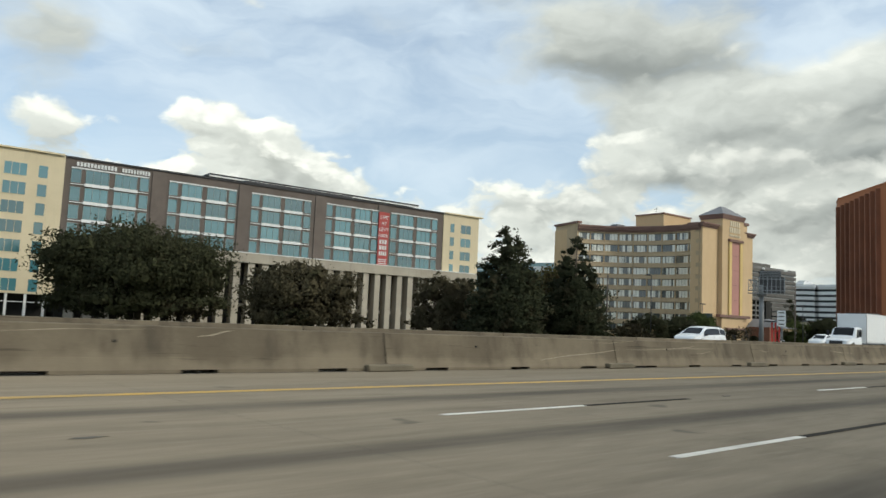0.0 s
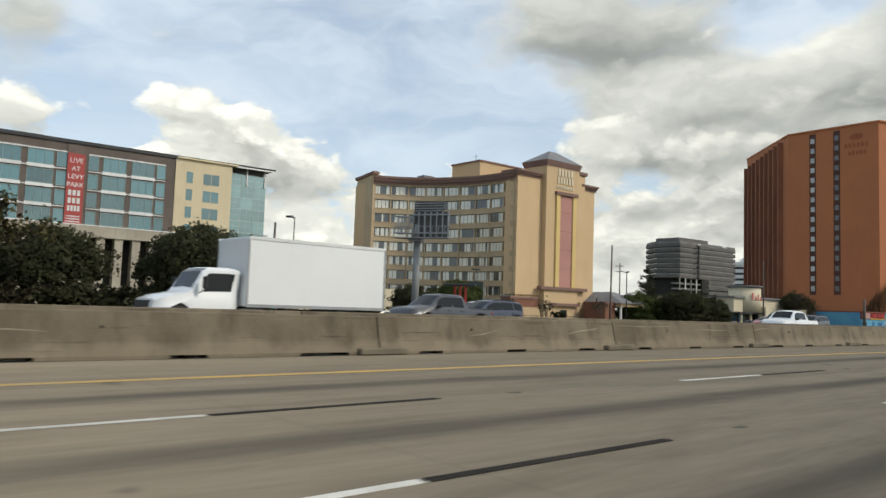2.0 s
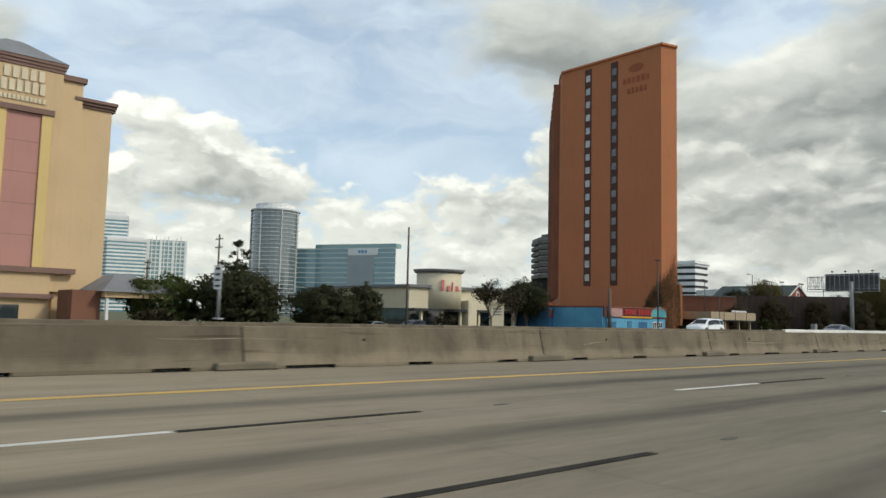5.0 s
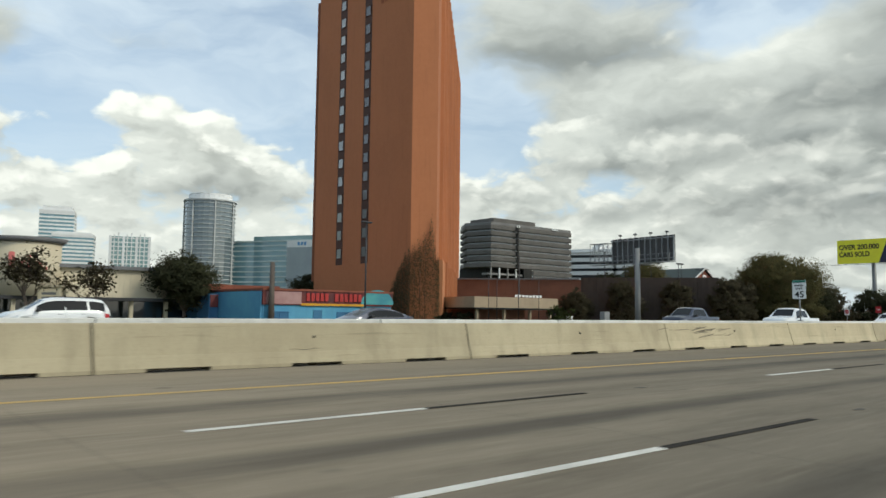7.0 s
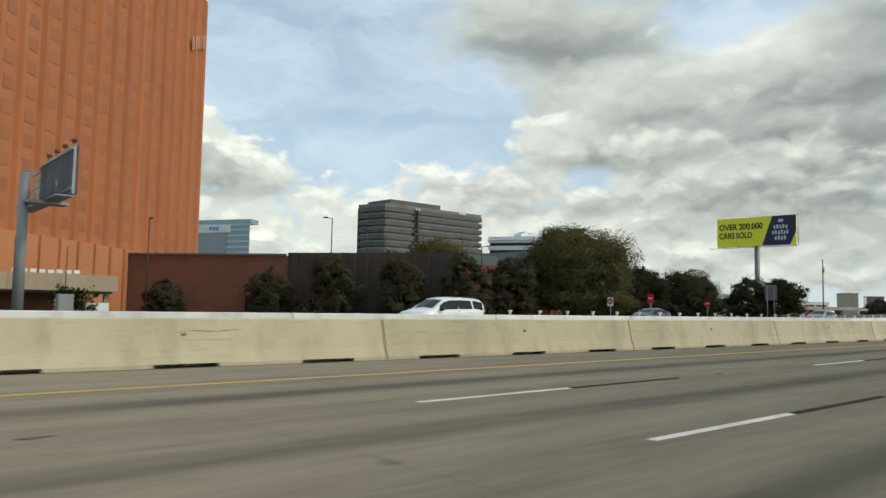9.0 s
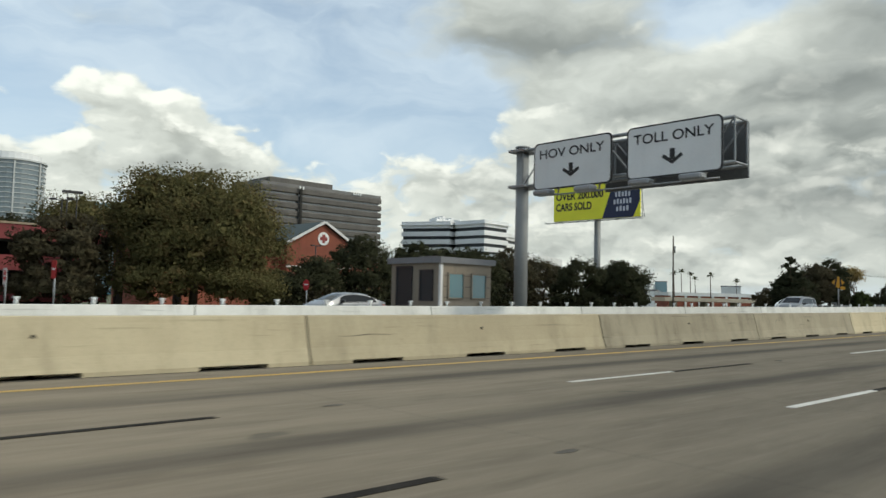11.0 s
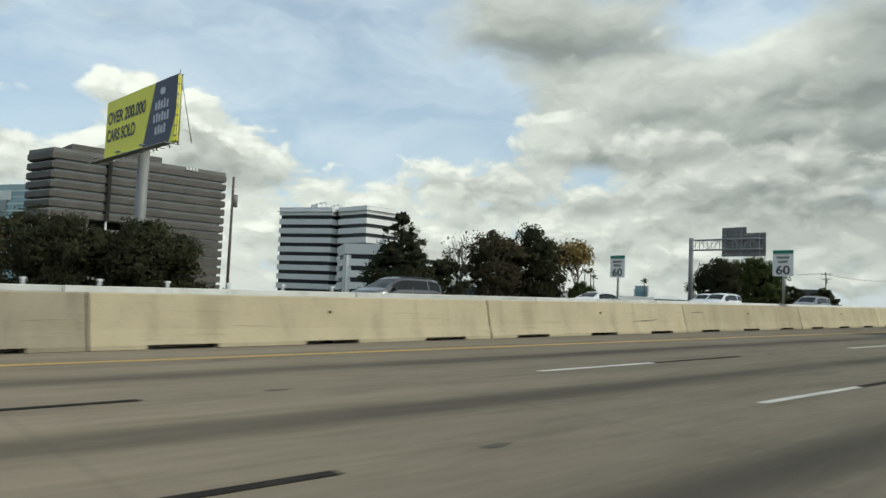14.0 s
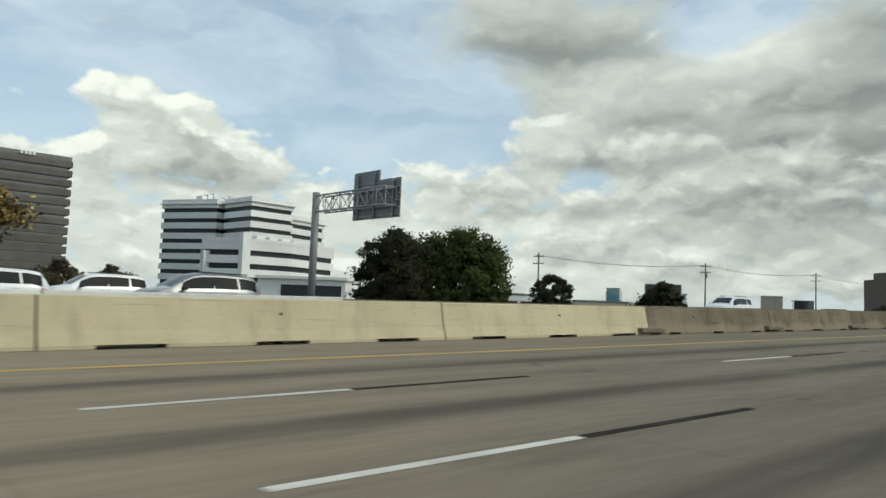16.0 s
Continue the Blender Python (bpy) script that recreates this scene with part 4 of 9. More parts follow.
    part("banner_lines", bm, M_SIGN_WHITE, ban)
    return b


M_RED_BANNER = surface("red_banner_cloth", (0.42, 0.075, 0.065), (0.38, 0.068, 0.06), 0.75, 0.8, bump=0.05)
apartment_block()


def glass_block():
    b = thing("glass_office_building", "tall pale blue-green glass curtain wall building with a thin roof canopy", "building", wall_frame((96, 252), (196, 252)))
    part("core", bm_box(0.3, 0.6, -1, 81, 40, 44.0), M_DARK_METAL, b)
    cols, rows = 18, 11
    for i in range(cols):
        for k in range(rows):
            window(b, i * 4.5, 0.4 + k * 4.0, 4.45, 3.95, M_PALE_FRAME, M_PALE_GLASS, 2, 2, bar=0.09, deep=0.05)
    for i in range(10):
        window(b, 0, 0.4 + i * 4.0, 4.45, 3.95, M_PALE_FRAME, M_PALE_GLASS, 2, 2, m=Matrix.Translation((81.05, 0.3, 0)) @ Matrix.Rotation(math.pi / 2, 4, "Z"), bar=0.09, deep=0.05)
    part("roof_canopy", bm_box(-2, -2.0, 46.6, 83.5, 38, 47.2), M_DARK_METAL, b)
    part("roof_edge", bm_box(-2, -2.1, 46.1, 83.5, -1.8, 46.6), M_WHITE_PANEL, b)
    for i in range(13):
        part("roof_post", bm_box(1 + i * 6.6, -0.4, 40.5, 1.5 + i * 6.6, 0.0, 46.3), M_WHITE_PANEL, b)
    part("screen", bm_box(0, 2, 44, 81, 38, 46.6), M_ROOF_GREY, b)
    return b


M_PALE_FRAME = surface("pale_mullion", (0.42, 0.50, 0.50), (0.36, 0.44, 0.44), 0.5, bump=0.0)
M_PALE_GLASS = glassy("pale_aqua_glass", (0.17, 0.30, 0.30), 0.05, 0.5)
glass_block()


# ---------------------------------------------------------------- hotel with the curved window front
def hotel():
    b = thing("hotel", "tan hotel with a concave banded window front and stair tower", "building", pose(154.3, 101.9, 0, 0, 0, 1.6))
    inv = b.matrix_basis.inverted()
    W, K, sag = Vector((140.2, 126.5)), Vector((154.4, 102.2)), 5.2
    mid, half = (W + K) / 2, (K - W).length / 2
    out = Vector((0.866, 0.5)).normalized()
    radius = (half * half + sag * sag) / (2 * sag)
    centre = mid + out * (sag - radius)
    a0, a1 = (math.atan2((p - centre).y, (p - centre).x) for p in (W, K))

    def on_arc(f, off=0.0):
        a = a0 + (a1 - a0) * f
        p = centre + (radius - off) * Vector((math.cos(a), math.sin(a)))
        return inv @ Vector((p.x, p.y, 0))

    plan = [on_arc(i / 24, -0.25) for i in range(25)]
    core = [(p.x, p.y) for p in plan] + [(21.0, 0.4), (21.0, 26), (2, 34), (on_arc(0).x + 2.0, on_arc(0).y + 9)]
    bm = bmesh.new()
    slab(bm, core, -1.0, 24.9)
    bmesh.ops.recalc_face_normals(bm, faces=bm.faces[:])
    part("wall", bm, M_HOTEL, b, "tan stucco main walls")

    def band(z0, z1, off, mat, name, f0=0.0, f1=1.0, label=""):
        bm = bmesh.new()
        n = 32
        ring = []
        for i in range(n + 1):
            f = f0 + (f1 - f0) * i / n
            p, q = on_arc(f, off), on_arc(f, -0.4)
            ring.append([bm.verts.new((v.x, v.y, z)) for v, z in ((p, z0), (p, z1), (q, z1), (q, z0))])
        for a, c in zip(ring, ring[1:]):
            for i in range(4):
                bm.faces.new((a[i], c[i], c[(i + 1) % 4], a[(i + 1) % 4]))
        bm.faces.new(ring[0])
        bm.faces.new(ring[-1][::-1])
        bmesh.ops.recalc_face_normals(bm, faces=bm.faces[:])
        return part(name, bm, mat, b, label)

    for k in range(9):
        z = 23.97 - 2.66 * k
        band(z - 2.66, z - 1.72, 0.28, M_HOTEL_BAND, "spandrel_band", label="tan curved spandrel band")
        band(z - 1.76, z - 1.67, 0.36, M_HOTEL, "sill_band")
    band(23.94, 24.3, 0.30, M_HOTEL_BAND, "head_band")
    band(24.3, 24.75, 0.55, M_HOTEL_TRIM, "cornice")
    band(24.75, 25.25, 0.85, M_HOTEL_TRIM, "cornice")
    band(25.25, 25.7, 1.05, M_HOTEL_TRIM, "cornice", label="dull red stepped cornice")
    bays = 9
    for k in range(9):
        z = 23.95 - 2.66 * k
        for i in range(bays):
            p, q = on_arc((i + 0.04) / bays, 0.0), on_arc((i + 0.96) / bays, 0.0)
            m = Matrix.Translation((p.x, p.y, z - 1.68)) @ Matrix.Rotation(math.atan2(q.y - p.y, q.x - p.x), 4, "Z")
            window(b, 0, 0, (q - p).length, 1.66, M_PALE_BAR, M_CURTAIN_GLASS, 4, 1, m=m, bar=0.08, deep=0.05)
    for i in range(bays + 1):
        p = on_arc(min(max(i / bays, 0.01), 0.99), 0.16)
        part("mullion", bm_box(p.x - 0.11, p.y - 0.11, 0.0, p.x + 0.11, p.y + 0.11, 24.0), M_HOTEL_BAND, b)
    # end pier at the far side of the curve
    e = on_arc(0)
    bm = bmesh.new()
    slab(bm, [(e.x - 0.3, e.y - 0.35), (e.x + 0.4, e.y - 0.3), (e.x + 3.6, e.y + 9.0), (e.x + 2.3, e.y + 9.0)], -1.0, 26.0)
    bmesh.ops.recalc_face_normals(bm, faces=bm.faces[:])
    part("end_pier", bm, M_HOTEL_BAND, b)
    bm = bmesh.new()
    slab(bm, [(e.x - 0.6, e.y - 0.8), (e.x + 0.9, e.y - 0.7), (e.x + 4.0, e.y + 9.3), (e.x + 2.0, e.y + 9.4)], 26.0, 26.5)
    bmesh.ops.recalc_face_normals(bm, faces=bm.faces[:])
    part("cornice", bm, M_HOTEL_TRIM, b)
    # the blank front towards the road
    part("front_wall", bm_box(0.0, -0.05, 4.0, 6.4, 3.0, 25.0), M_HOTEL, b)
    part("front_wall", bm_box(15.9, -0.05, -1.0, 21.1, 3.0, 25.0), M_HOTEL, b)
    for x0, x1, z in ((-0.5, 5.7, 25.0), (16.9, 21.4, 24.4)):
        for j, (o, h) in enumerate(((0.25, 0.3), (0.5, 0.35), (0.75, 0.35))):
            zz = z + 0.33 * j
            part("cornice", bm_box(x0 - o * 0.2, -o, zz, x1 + o * 0.2, 3.5, zz + h), M_HOTEL_TRIM, b)
    part("brick_base", bm_box(-1.4, -0.35, -1.0, 5.6, 2.0, 3.2), M_BRICK_DULL, b, "brown brick base")
    part("brick_base", bm_box(-1.6, -0.5, 3.2, 5.6, 2.0, 3.6), M_HOTEL_TRIM, b)
    tower = part("stair_tower", bm_box(6.3, -1.1, -1.0, 15.3, 4.5, 27.5), M_HOTEL, b, "taller tan stair tower")
    part("shoulder", bm_box(15.3, -0.6, 3.0, 17.6, 4.0, 27.0), M_HOTEL, b)
    part("cornice", bm_box(15.3, -0.95, 27.0, 17.9, 4.2, 27.6), M_HOTEL_TRIM, b)
    for z, o in ((27.5, 0.12), (27.85, 0.22), (28.2, 0.34)):
        part("tower_cornice", bm_box(6.3 - o, -1.1 - o, z, 15.3 + o, 4.5 + o, z + 0.36), M_HOTEL_TRIM, tower)
    bm = bmesh.new()
    base = [bm.verts.new(v) for v in ((5.9, -1.5, 28.565), (15.7, -1.5, 28.565), (15.7, 4.9, 28.565), (5.9, 4.9, 28.565))]
    top = [bm.verts.new(v) for v in ((9.8, 1.5, 30.9), (11.5, 1.5, 30.9), (11.5, 1.9, 30.9), (9.8, 1.9, 30.9))]
    for i in range(4):
        bm.faces.new((base[i], base[(i + 1) % 4], top[(i + 1) % 4], top[i]))
    bm.faces.new(top)
    bm.faces.new(base[::-1])
    part("tower_roof", bm, M_ROOF_GREY, tower, "low grey hipped roof")
    part("panel", bm_box(9.8, -1.22, 5.6, 13.3, -1.1, 22.4), M_HOTEL_PINK, tower, "tall pink panel")
    for z in (9.0, 12.4, 15.8, 19.2):
        part("panel_joint", bm_box(9.8, -1.235, z, 13.3, -1.22, z + 0.05), M_HOTEL_TRIM, tower)
    for x in (8.8, 13.3):
        part("pilaster", bm_box(x, -1.45, 5.6, x + 1.0, -1.1, 22.4), M_HOTEL_YELLOW, tower)
    part("lintel", bm_box(8.6, -1.65, 22.4, 14.5, -1.1, 23.0), M_HOTEL_TRIM, tower)
    part("trim", bm_box(5.0, -1.5, 5.0, 17.8, -0.5, 5.6), M_HOTEL_TRIM, tower)
    part("trim", bm_box(8.0, -1.7, 2.2, 15.6, -1.1, 2.7), M_HOTEL_TRIM, tower)
    part("door", bm_box(10.6, -1.18, -1.0, 12.4, -1.1, 1.5), M_DARK_GLASS, tower, "dark glazed entrance door")
    bm = bmesh.new()
    for row, (nb, x0, w, h, z) in enumerate(((5, 9.3, 4.3, 1.25, 26.0), (6, 9.1, 4.6, 1.25, 24.55), (11, 9.0, 4.7, 0.55, 23.6))):
        bars(bm, x0, z, w, h, nb, -1.26, row, 1.0)
    part("sign_letters", bm, M_HOTEL_SIGN, tower, "pale raised sign letters")
    # plant room with an aerial on the roof
    pent = part("plant_room", bm_box(1.0, 11, 24.9, 12, 19, 28.9), M_HOTEL, b)
    part("cornice", bm_box(0.8, 10.8, 28.9, 12.2, 19.2, 29.2), M_HOTEL_TRIM, pent)
    bm = bmesh.new()
    tube(bm, (3.5, 15, 29.1), (3.5, 15, 31.0), 0.05, 0.04, 6)
    tube(bm, (2.9, 15, 30.5), (4.1, 15, 30.7), 0.03, 0.03, 6)
    tube(bm, (3.1, 15, 30.9), (3.9, 15, 31.0), 0.03, 0.03, 6)
    part("aerial", bm, M_DARK_METAL, pent)
    part("roof_unit", bm_box(-6, 19, 24.9, -3.4, 21, 26.2), M_ROOF_GREY, b)
    # low side building beyond the curve
    low = part("side_building", bm_box(-30.0, 22.2, -1.0, -15.6, 30, 4.5), M_HOTEL, b, "low flat tan side building")
    part("coping", bm_box(-30.3, 22.0, 4.5, -15.4, 30.2, 4.75), M_HOTEL_TRIM, low)
    part("side_wall", bm_box(-17.5, 17.5, -1.0, -13.0, 18.0, 4.2), M_STORE, b, "pale tan yard wall")
    # low side wall, railing, porch
    bm = bmesh.new()
    box(bm, -19, -0.2, -1.0, 1.5, 0.2, 1.75, m=pose(-0.5, -4.6, 0, 0, 0, -19))
    part("yard_wall", bm, M_HOTEL, b, "low tan yard wall")
    bm = bmesh.new()
    mm = pose(-0.5, -8.0, 0, 0, 0, -16)
    for i in range(12):
        x = -21 + i * 2.4
        box(bm, x, -0.04, -1.0, x + 0.08, 0.04, 0.45, m=mm)
    for z in (0.0, 0.4):
        box(bm, -21, -0.03, z, 5.6, 0.03, z + 0.06, m=mm)
    part("railing", bm, M_DARK_METAL, b)
    part("porch_wall", bm_box(15.9, -7.2, -1.0, 18.8, -2.2, 3.2), M_BRICK_DULL, b, "brown brick porch wall")
    porch = part("porch_roof", bm_box(18.8, -8.5, 2.5, 26.5, 4, 3.1), M_HOTEL, b)
    bm = bmesh.new()
    base = [bm.verts.new(v) for v in ((18.3, -9.0, 3.1), (27, -9.0, 3.1), (27, 4.5, 3.1), (18.3, 4.5, 3.1))]
    top = [bm.verts.new(v) for v in ((21.5, -3.5, 5.2), (23.5, -3.5, 5.2), (23.5, 0, 5.2), (21.5, 0, 5.2))]
    for i in range(4):
        bm.faces.new((base[i], base[(i + 1) % 4], top[(i + 1) % 4], top[i]))
    bm.faces.new(top)
    part("hip_roof", bm, M_ROOF_GREY, porch)
    for x in (19.0, 26.0):
        part("porch_post", bm_box(x, -8.3, -1.0, x + 0.3, -8.0, 2.5), M_WHITE_PANEL, b)
    return b


M_PALE_BAR = surface("dull_window_bar", (0.13, 0.115, 0.09), (0.10, 0.09, 0.07), 0.6, bump=0.0)
M_HOTEL_SIGN = surface("pale_sign_letters", (0.66, 0.57, 0.40), (0.58, 0.50, 0.36), 0.6)
hotel()


# ---------------------------------------------------------------- rust-orange tower
def grow(pts, d):
    """The plan polygon (convex) pushed out by d metres."""
    cx, cy = sum(p[0] for p in pts) / len(pts), sum(p[1] for p in pts) / len(pts)
    return [(x + d * (x - cx) / math.hypot(x - cx, y - cy), y + d * (y - cy) / math.hypot(x - cx, y - cy)) for x, y in pts]


def rust_tower():
    top, end = 52.2, 55.0
    b = thing("high_rise_tower", "rust-orange high-rise with ribbed sides and two columns of dark windows", "building", pose(0, 0, 0))
    A, B, C, D, E, F, G = (266.4, 87.2), (269.9, 86.2), (321.0, 139.2), (309.5, 147.5), (268.6, 113.2), (299.8, 142.0), (266.4, 110.8)
    high = (top, top, end, end, 54.6, top, top)

    def upright(plan, lows, tops, name, mat, label=""):
        """A prism over a plan whose roof line climbs."""
        bm = bmesh.new()
        n = len(plan)
        lo = [bm.verts.new((x, y, z)) for (x, y), z in zip(plan, lows)]
        hi = [bm.verts.new((x, y, z)) for (x, y), z in zip(plan, tops)]
        for i in range(n):
            bm.faces.new((lo[i], lo[(i + 1) % n], hi[(i + 1) % n], hi[i]))
        bm.faces.new(hi)
        bm.faces.new(lo[::-1])
        bmesh.ops.recalc_face_normals(bm, faces=bm.faces[:])
        return part(name, bm, mat, b, label)

    plan = [A, B, C, D, F, E, G]
    upright(plan, [-1.0] * 7, high, "wall", M_TOWER, "rust-orange cladding")
    upright(grow(plan, 0.35), high, [z + 0.4 for z in high], "parapet", M_TOWER_RIB)
    # upright ribs on both long sides
    f = wall_frame(B, C)
    long = math.hypot(C[0] - B[0], C[1] - B[1])
    n = 17
    for i in range(n):
        x = 6.5 + i * (long - 7.5) / (n - 1)
        bm = bmesh.new()
        slab(bm, [(x - 0.75, 0.05), (x - 0.42, -0.5), (x + 0.42, -0.5), (x + 0.75, 0.05)], 8.2, top - 0.6 + (end - top) * x / long)
        part("rib", bm, M_TOWER_RIB, b).matrix_basis = f
        if i < 12:
            part("plinth_rib", bm_box(x - 0.45, -1.2, -1.0, x + 0.45, -0.9, 8.2), M_TOWER_PALE, b).matrix_basis = f
    for i in range(n - 1):
        x = 6.5 + (i + 0.5) * (long - 7.5) / (n - 1)
        for k in range(16):
            ob = part("recess_pane", bm_box(x - 0.85, -0.05, 0, x + 0.85, 0.04, 1.35), M_TOWER_PANE, b) if (i, k) == (0, 0) else None
            if ob is None:
                ob = new("recess_pane", pane_me)
                ob.parent = b
            else:
                pane_me, x_first = ob.data, x
            ob.matrix_basis = f @ Matrix.Translation((x - x_first, 0, 9.6 + 2.66 * k))
    part("plinth", bm_box(0, -0.9, -1, long * 0.72, 0.05, 8.2), M_TOWER_PALE, b, "paler rust plinth").matrix_basis = f
    # ribs on this side take a darker rust that paints its shade
    g = wall_frame(F, E)
    long2 = math.hypot(F[0] - E[0], F[1] - E[1])
    for i in range(9):
        x = 1.2 + i * (long2 - 2.4) / 8
        bm = bmesh.new()
        slab(bm, [(x - 0.55, 0.05), (x - 0.42, -1.3), (x + 0.42, -1.3), (x + 0.55, 0.05)], 6.0, top - 1.0)
        part("rib", bm, M_TOWER_SHADE_RIB, b).matrix_basis = g
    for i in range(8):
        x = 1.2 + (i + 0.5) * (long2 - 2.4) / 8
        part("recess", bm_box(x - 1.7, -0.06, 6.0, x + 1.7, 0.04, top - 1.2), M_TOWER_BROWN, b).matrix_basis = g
    # two columns of windows on the end face
    h = wall_frame(G, A)
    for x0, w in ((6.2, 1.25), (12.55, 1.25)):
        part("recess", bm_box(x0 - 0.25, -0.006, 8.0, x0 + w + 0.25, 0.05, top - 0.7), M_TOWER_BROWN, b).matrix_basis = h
        for k in range(16):
            window(b, x0, 8.9 + 2.66 * k, w, 1.5, M_TOWER_BROWN, M_TOWER_GLASS1 if x0 < 10 else M_TOWER_GLASS2, 1, 1, m=h @ Matrix.Translation((0, -0.04, 0)), bar=0.08, deep=0.06)
    # scar of a taken-down sign high on the end face
    bm = bmesh.new()
    ring = [bm.verts.new((18.2 + 1.7 * math.cos(2 * math.pi * i / 20), -0.03, 49.2 + 0.85 * math.sin(2 * math.pi * i / 20))) for i in range(20)]
    bm.faces.new(ring)
    bars(bm, 15.2, 46.4, 6.2, 1.3, 6, -0.05, 3, 0.8)
    bars(bm, 16.2, 44.4, 4.6, 1.2, 5, -0.05, 8, 0.8)
    part("sign_scar", bm, M_FADED, b, "faded scar of a removed sign").matrix_basis = h
    for i in range(5):
        part("sign_scar", bm_box(long - 7.2 + 1.2 * i, -0.56, 44.0 + 0.5 * i, long - 6.5 + 1.2 * i, -0.5, 46.4 + 0.5 * i), M_PALE_SCAR, b, "pale scar of a removed letter").matrix_basis = f
    for x, y in ((282, 118), (293, 129)):
        part("roof_aerial", bm_tube((x, y, top), (x, y, top + 3.6), 0.12, 0.08, 6), M_DARK_METAL, b)
    return b


# darker, more streaked copy of the rust rib, with shade put into the colour
M_TOWER_SHADE_RIB = surface("weathered_rust_rib", (0.27, 0.105, 0.055), (0.20, 0.08, 0.045), 0.85, 0.3, streak=0.3)
M_TOWER_GLASS2 = glassy("dull_brown_glass", (0.06, 0.045, 0.04), 0.35, 0.9)
M_TOWER_PANE = surface("bronze_recess_panel", (0.36, 0.13, 0.055), (0.31, 0.115, 0.05), 0.6, 0.4)
M_PALE_SCAR = surface("pale_letter_scar", (0.50, 0.27, 0.16), (0.44, 0.23, 0.14), 0.85)
M_TOWER_PALE = surface("pale_rust_plinth", (0.47, 0.19, 0.082), (0.42, 0.168, 0.072), 0.85, 0.4, streak=0.15)
M_TOWER_GLASS1 = glassy("pale_blind_glass", (0.34, 0.33, 0.30), 0.1, 0.5)
rust_tower()
# ---------------------------------------------------------------- office and far buildings
def prism(name, pts, z0, z1, mat, parent=None, label=""):
    bm = bmesh.new()
    slab(bm, pts, z0, z1)
    bmesh.ops.recalc_face_normals(bm, faces=bm.faces[:])
    return part(name, bm, mat, parent, label)


def dark_office():
    b = thing("office_building", "dark grey ribbed office slab with banded floors over open parking decks", "building")
    plan = [(480.9, 291.3), (543.0, 290.6), (545.0, 322.0), (488.0, 322.0), (477.2, 307.0)]
    right = [(512.5, 291.0), (543.0, 290.6), (545.0, 322.0), (512.5, 322.0)]
    prism("core", grow(plan, -0.9), 25.5, 47.6, M_DARK_GLASS, b, "dark recessed window strips")
    prism("core", grow(right, -0.9), -1.0, 25.5, M_DARK_GLASS, b)
    n = 7
    for k in range(n):
        z = 25.2 + k * 3.3
        bm = bmesh.new()
        rings = []
        for h, d in ((0.0, 0.15), (0.35, 0.75), (2.1, 0.75), (2.55, 0.3)):
            rings.append([bm.verts.new((x, y, z + h)) for x, y in grow(plan, d)])
        for a, c in zip(rings, rings[1:]):
            for i in range(len(plan)):
                bm.faces.new((a[i], a[(i + 1) % len(plan)], c[(i + 1) % len(plan)], c[i]))
        bm.faces.new(rings[-1])
        bm.faces.new(rings[0][::-1])
        part("floor_band", bm, M_OFFICE, b, "dark ribbed spandrel band")
    for k in range(8):
        z = -1.0 + k * 3.3
        prism("floor_band", grow(right, 0.7), z, z + 2.4, M_OFFICE, b)
    prism("parapet", grow(plan, 0.35), 47.6, 48.9, M_OFFICE_CAP, b)
    prism("plant_storey", [(488, 297), (520, 296.5), (520, 315), (488, 315)], 48.9, 52.0, M_OFFICE, b)
    # open decks with pale columns; the core paints their shade near-black
    prism("deck_core", [(483, 297), (512, 297), (512, 318), (483, 318)], -1.0, 25.0, M_SHADE_BLACK, b)
    for k in range(7):
        z = 1.0 + k * 3.4
        part("deck_slab", bm_box(479.5, 291.8, z, 512.4, 296.9, z + 0.95), M_DECK, b, "grey open parking deck edge")
    for i in range(6):
        x = 480.5 + i * 6.2
        part("column", bm_box(x, 291.2, -1, x + 0.7, 291.75, 25.2), M_WHITE_PANEL if i % 2 else M_DECK, b)
    # shaft and slot: near-black boxes that paint the shade in the recesses
    part("shaft", bm_box(505.0, 290.9, -1, 511.5, 291.7, 25.2), M_SHADE_BLACK, b)
    part("dark_slot", bm_box(498.7, 289.75, 25.2, 499.9, 290.2, 47.5), M_SHADE_BLACK, b, "narrow upright slot in the front with its shade painted near-black")
    for x in (498.2, 499.8):
        part("slot_lamp", bm_box(x, 289.5, 46.9, x + 0.7, 289.745, 48.2), M_SIGN_WHITE, b)
    bm = bmesh.new()
    bars(bm, 527, 47.75, 5.0, 1.0, 4, 289.9, 2, 1.0)
    part("sign_letters", bm, M_SIGN_WHITE, b, "small white roof sign letters")
    return b


M_DECK = surface("grey_deck_concrete", (0.26, 0.25, 0.235), (0.19, 0.185, 0.175), 0.9, 0.6, streak=0.3)
dark_office()


def banded(parent, plan, z0, floors, storey, solid, white, glass, over=0.5, core=0.5):
    prism("window_core", grow(plan, -core), z0, z0 + floors * storey, glass, parent)
    for k in range(floors):
        z = z0 + k * storey + (storey - solid)
        prism("floor_band", grow(plan, over), z, z + solid, white, parent)


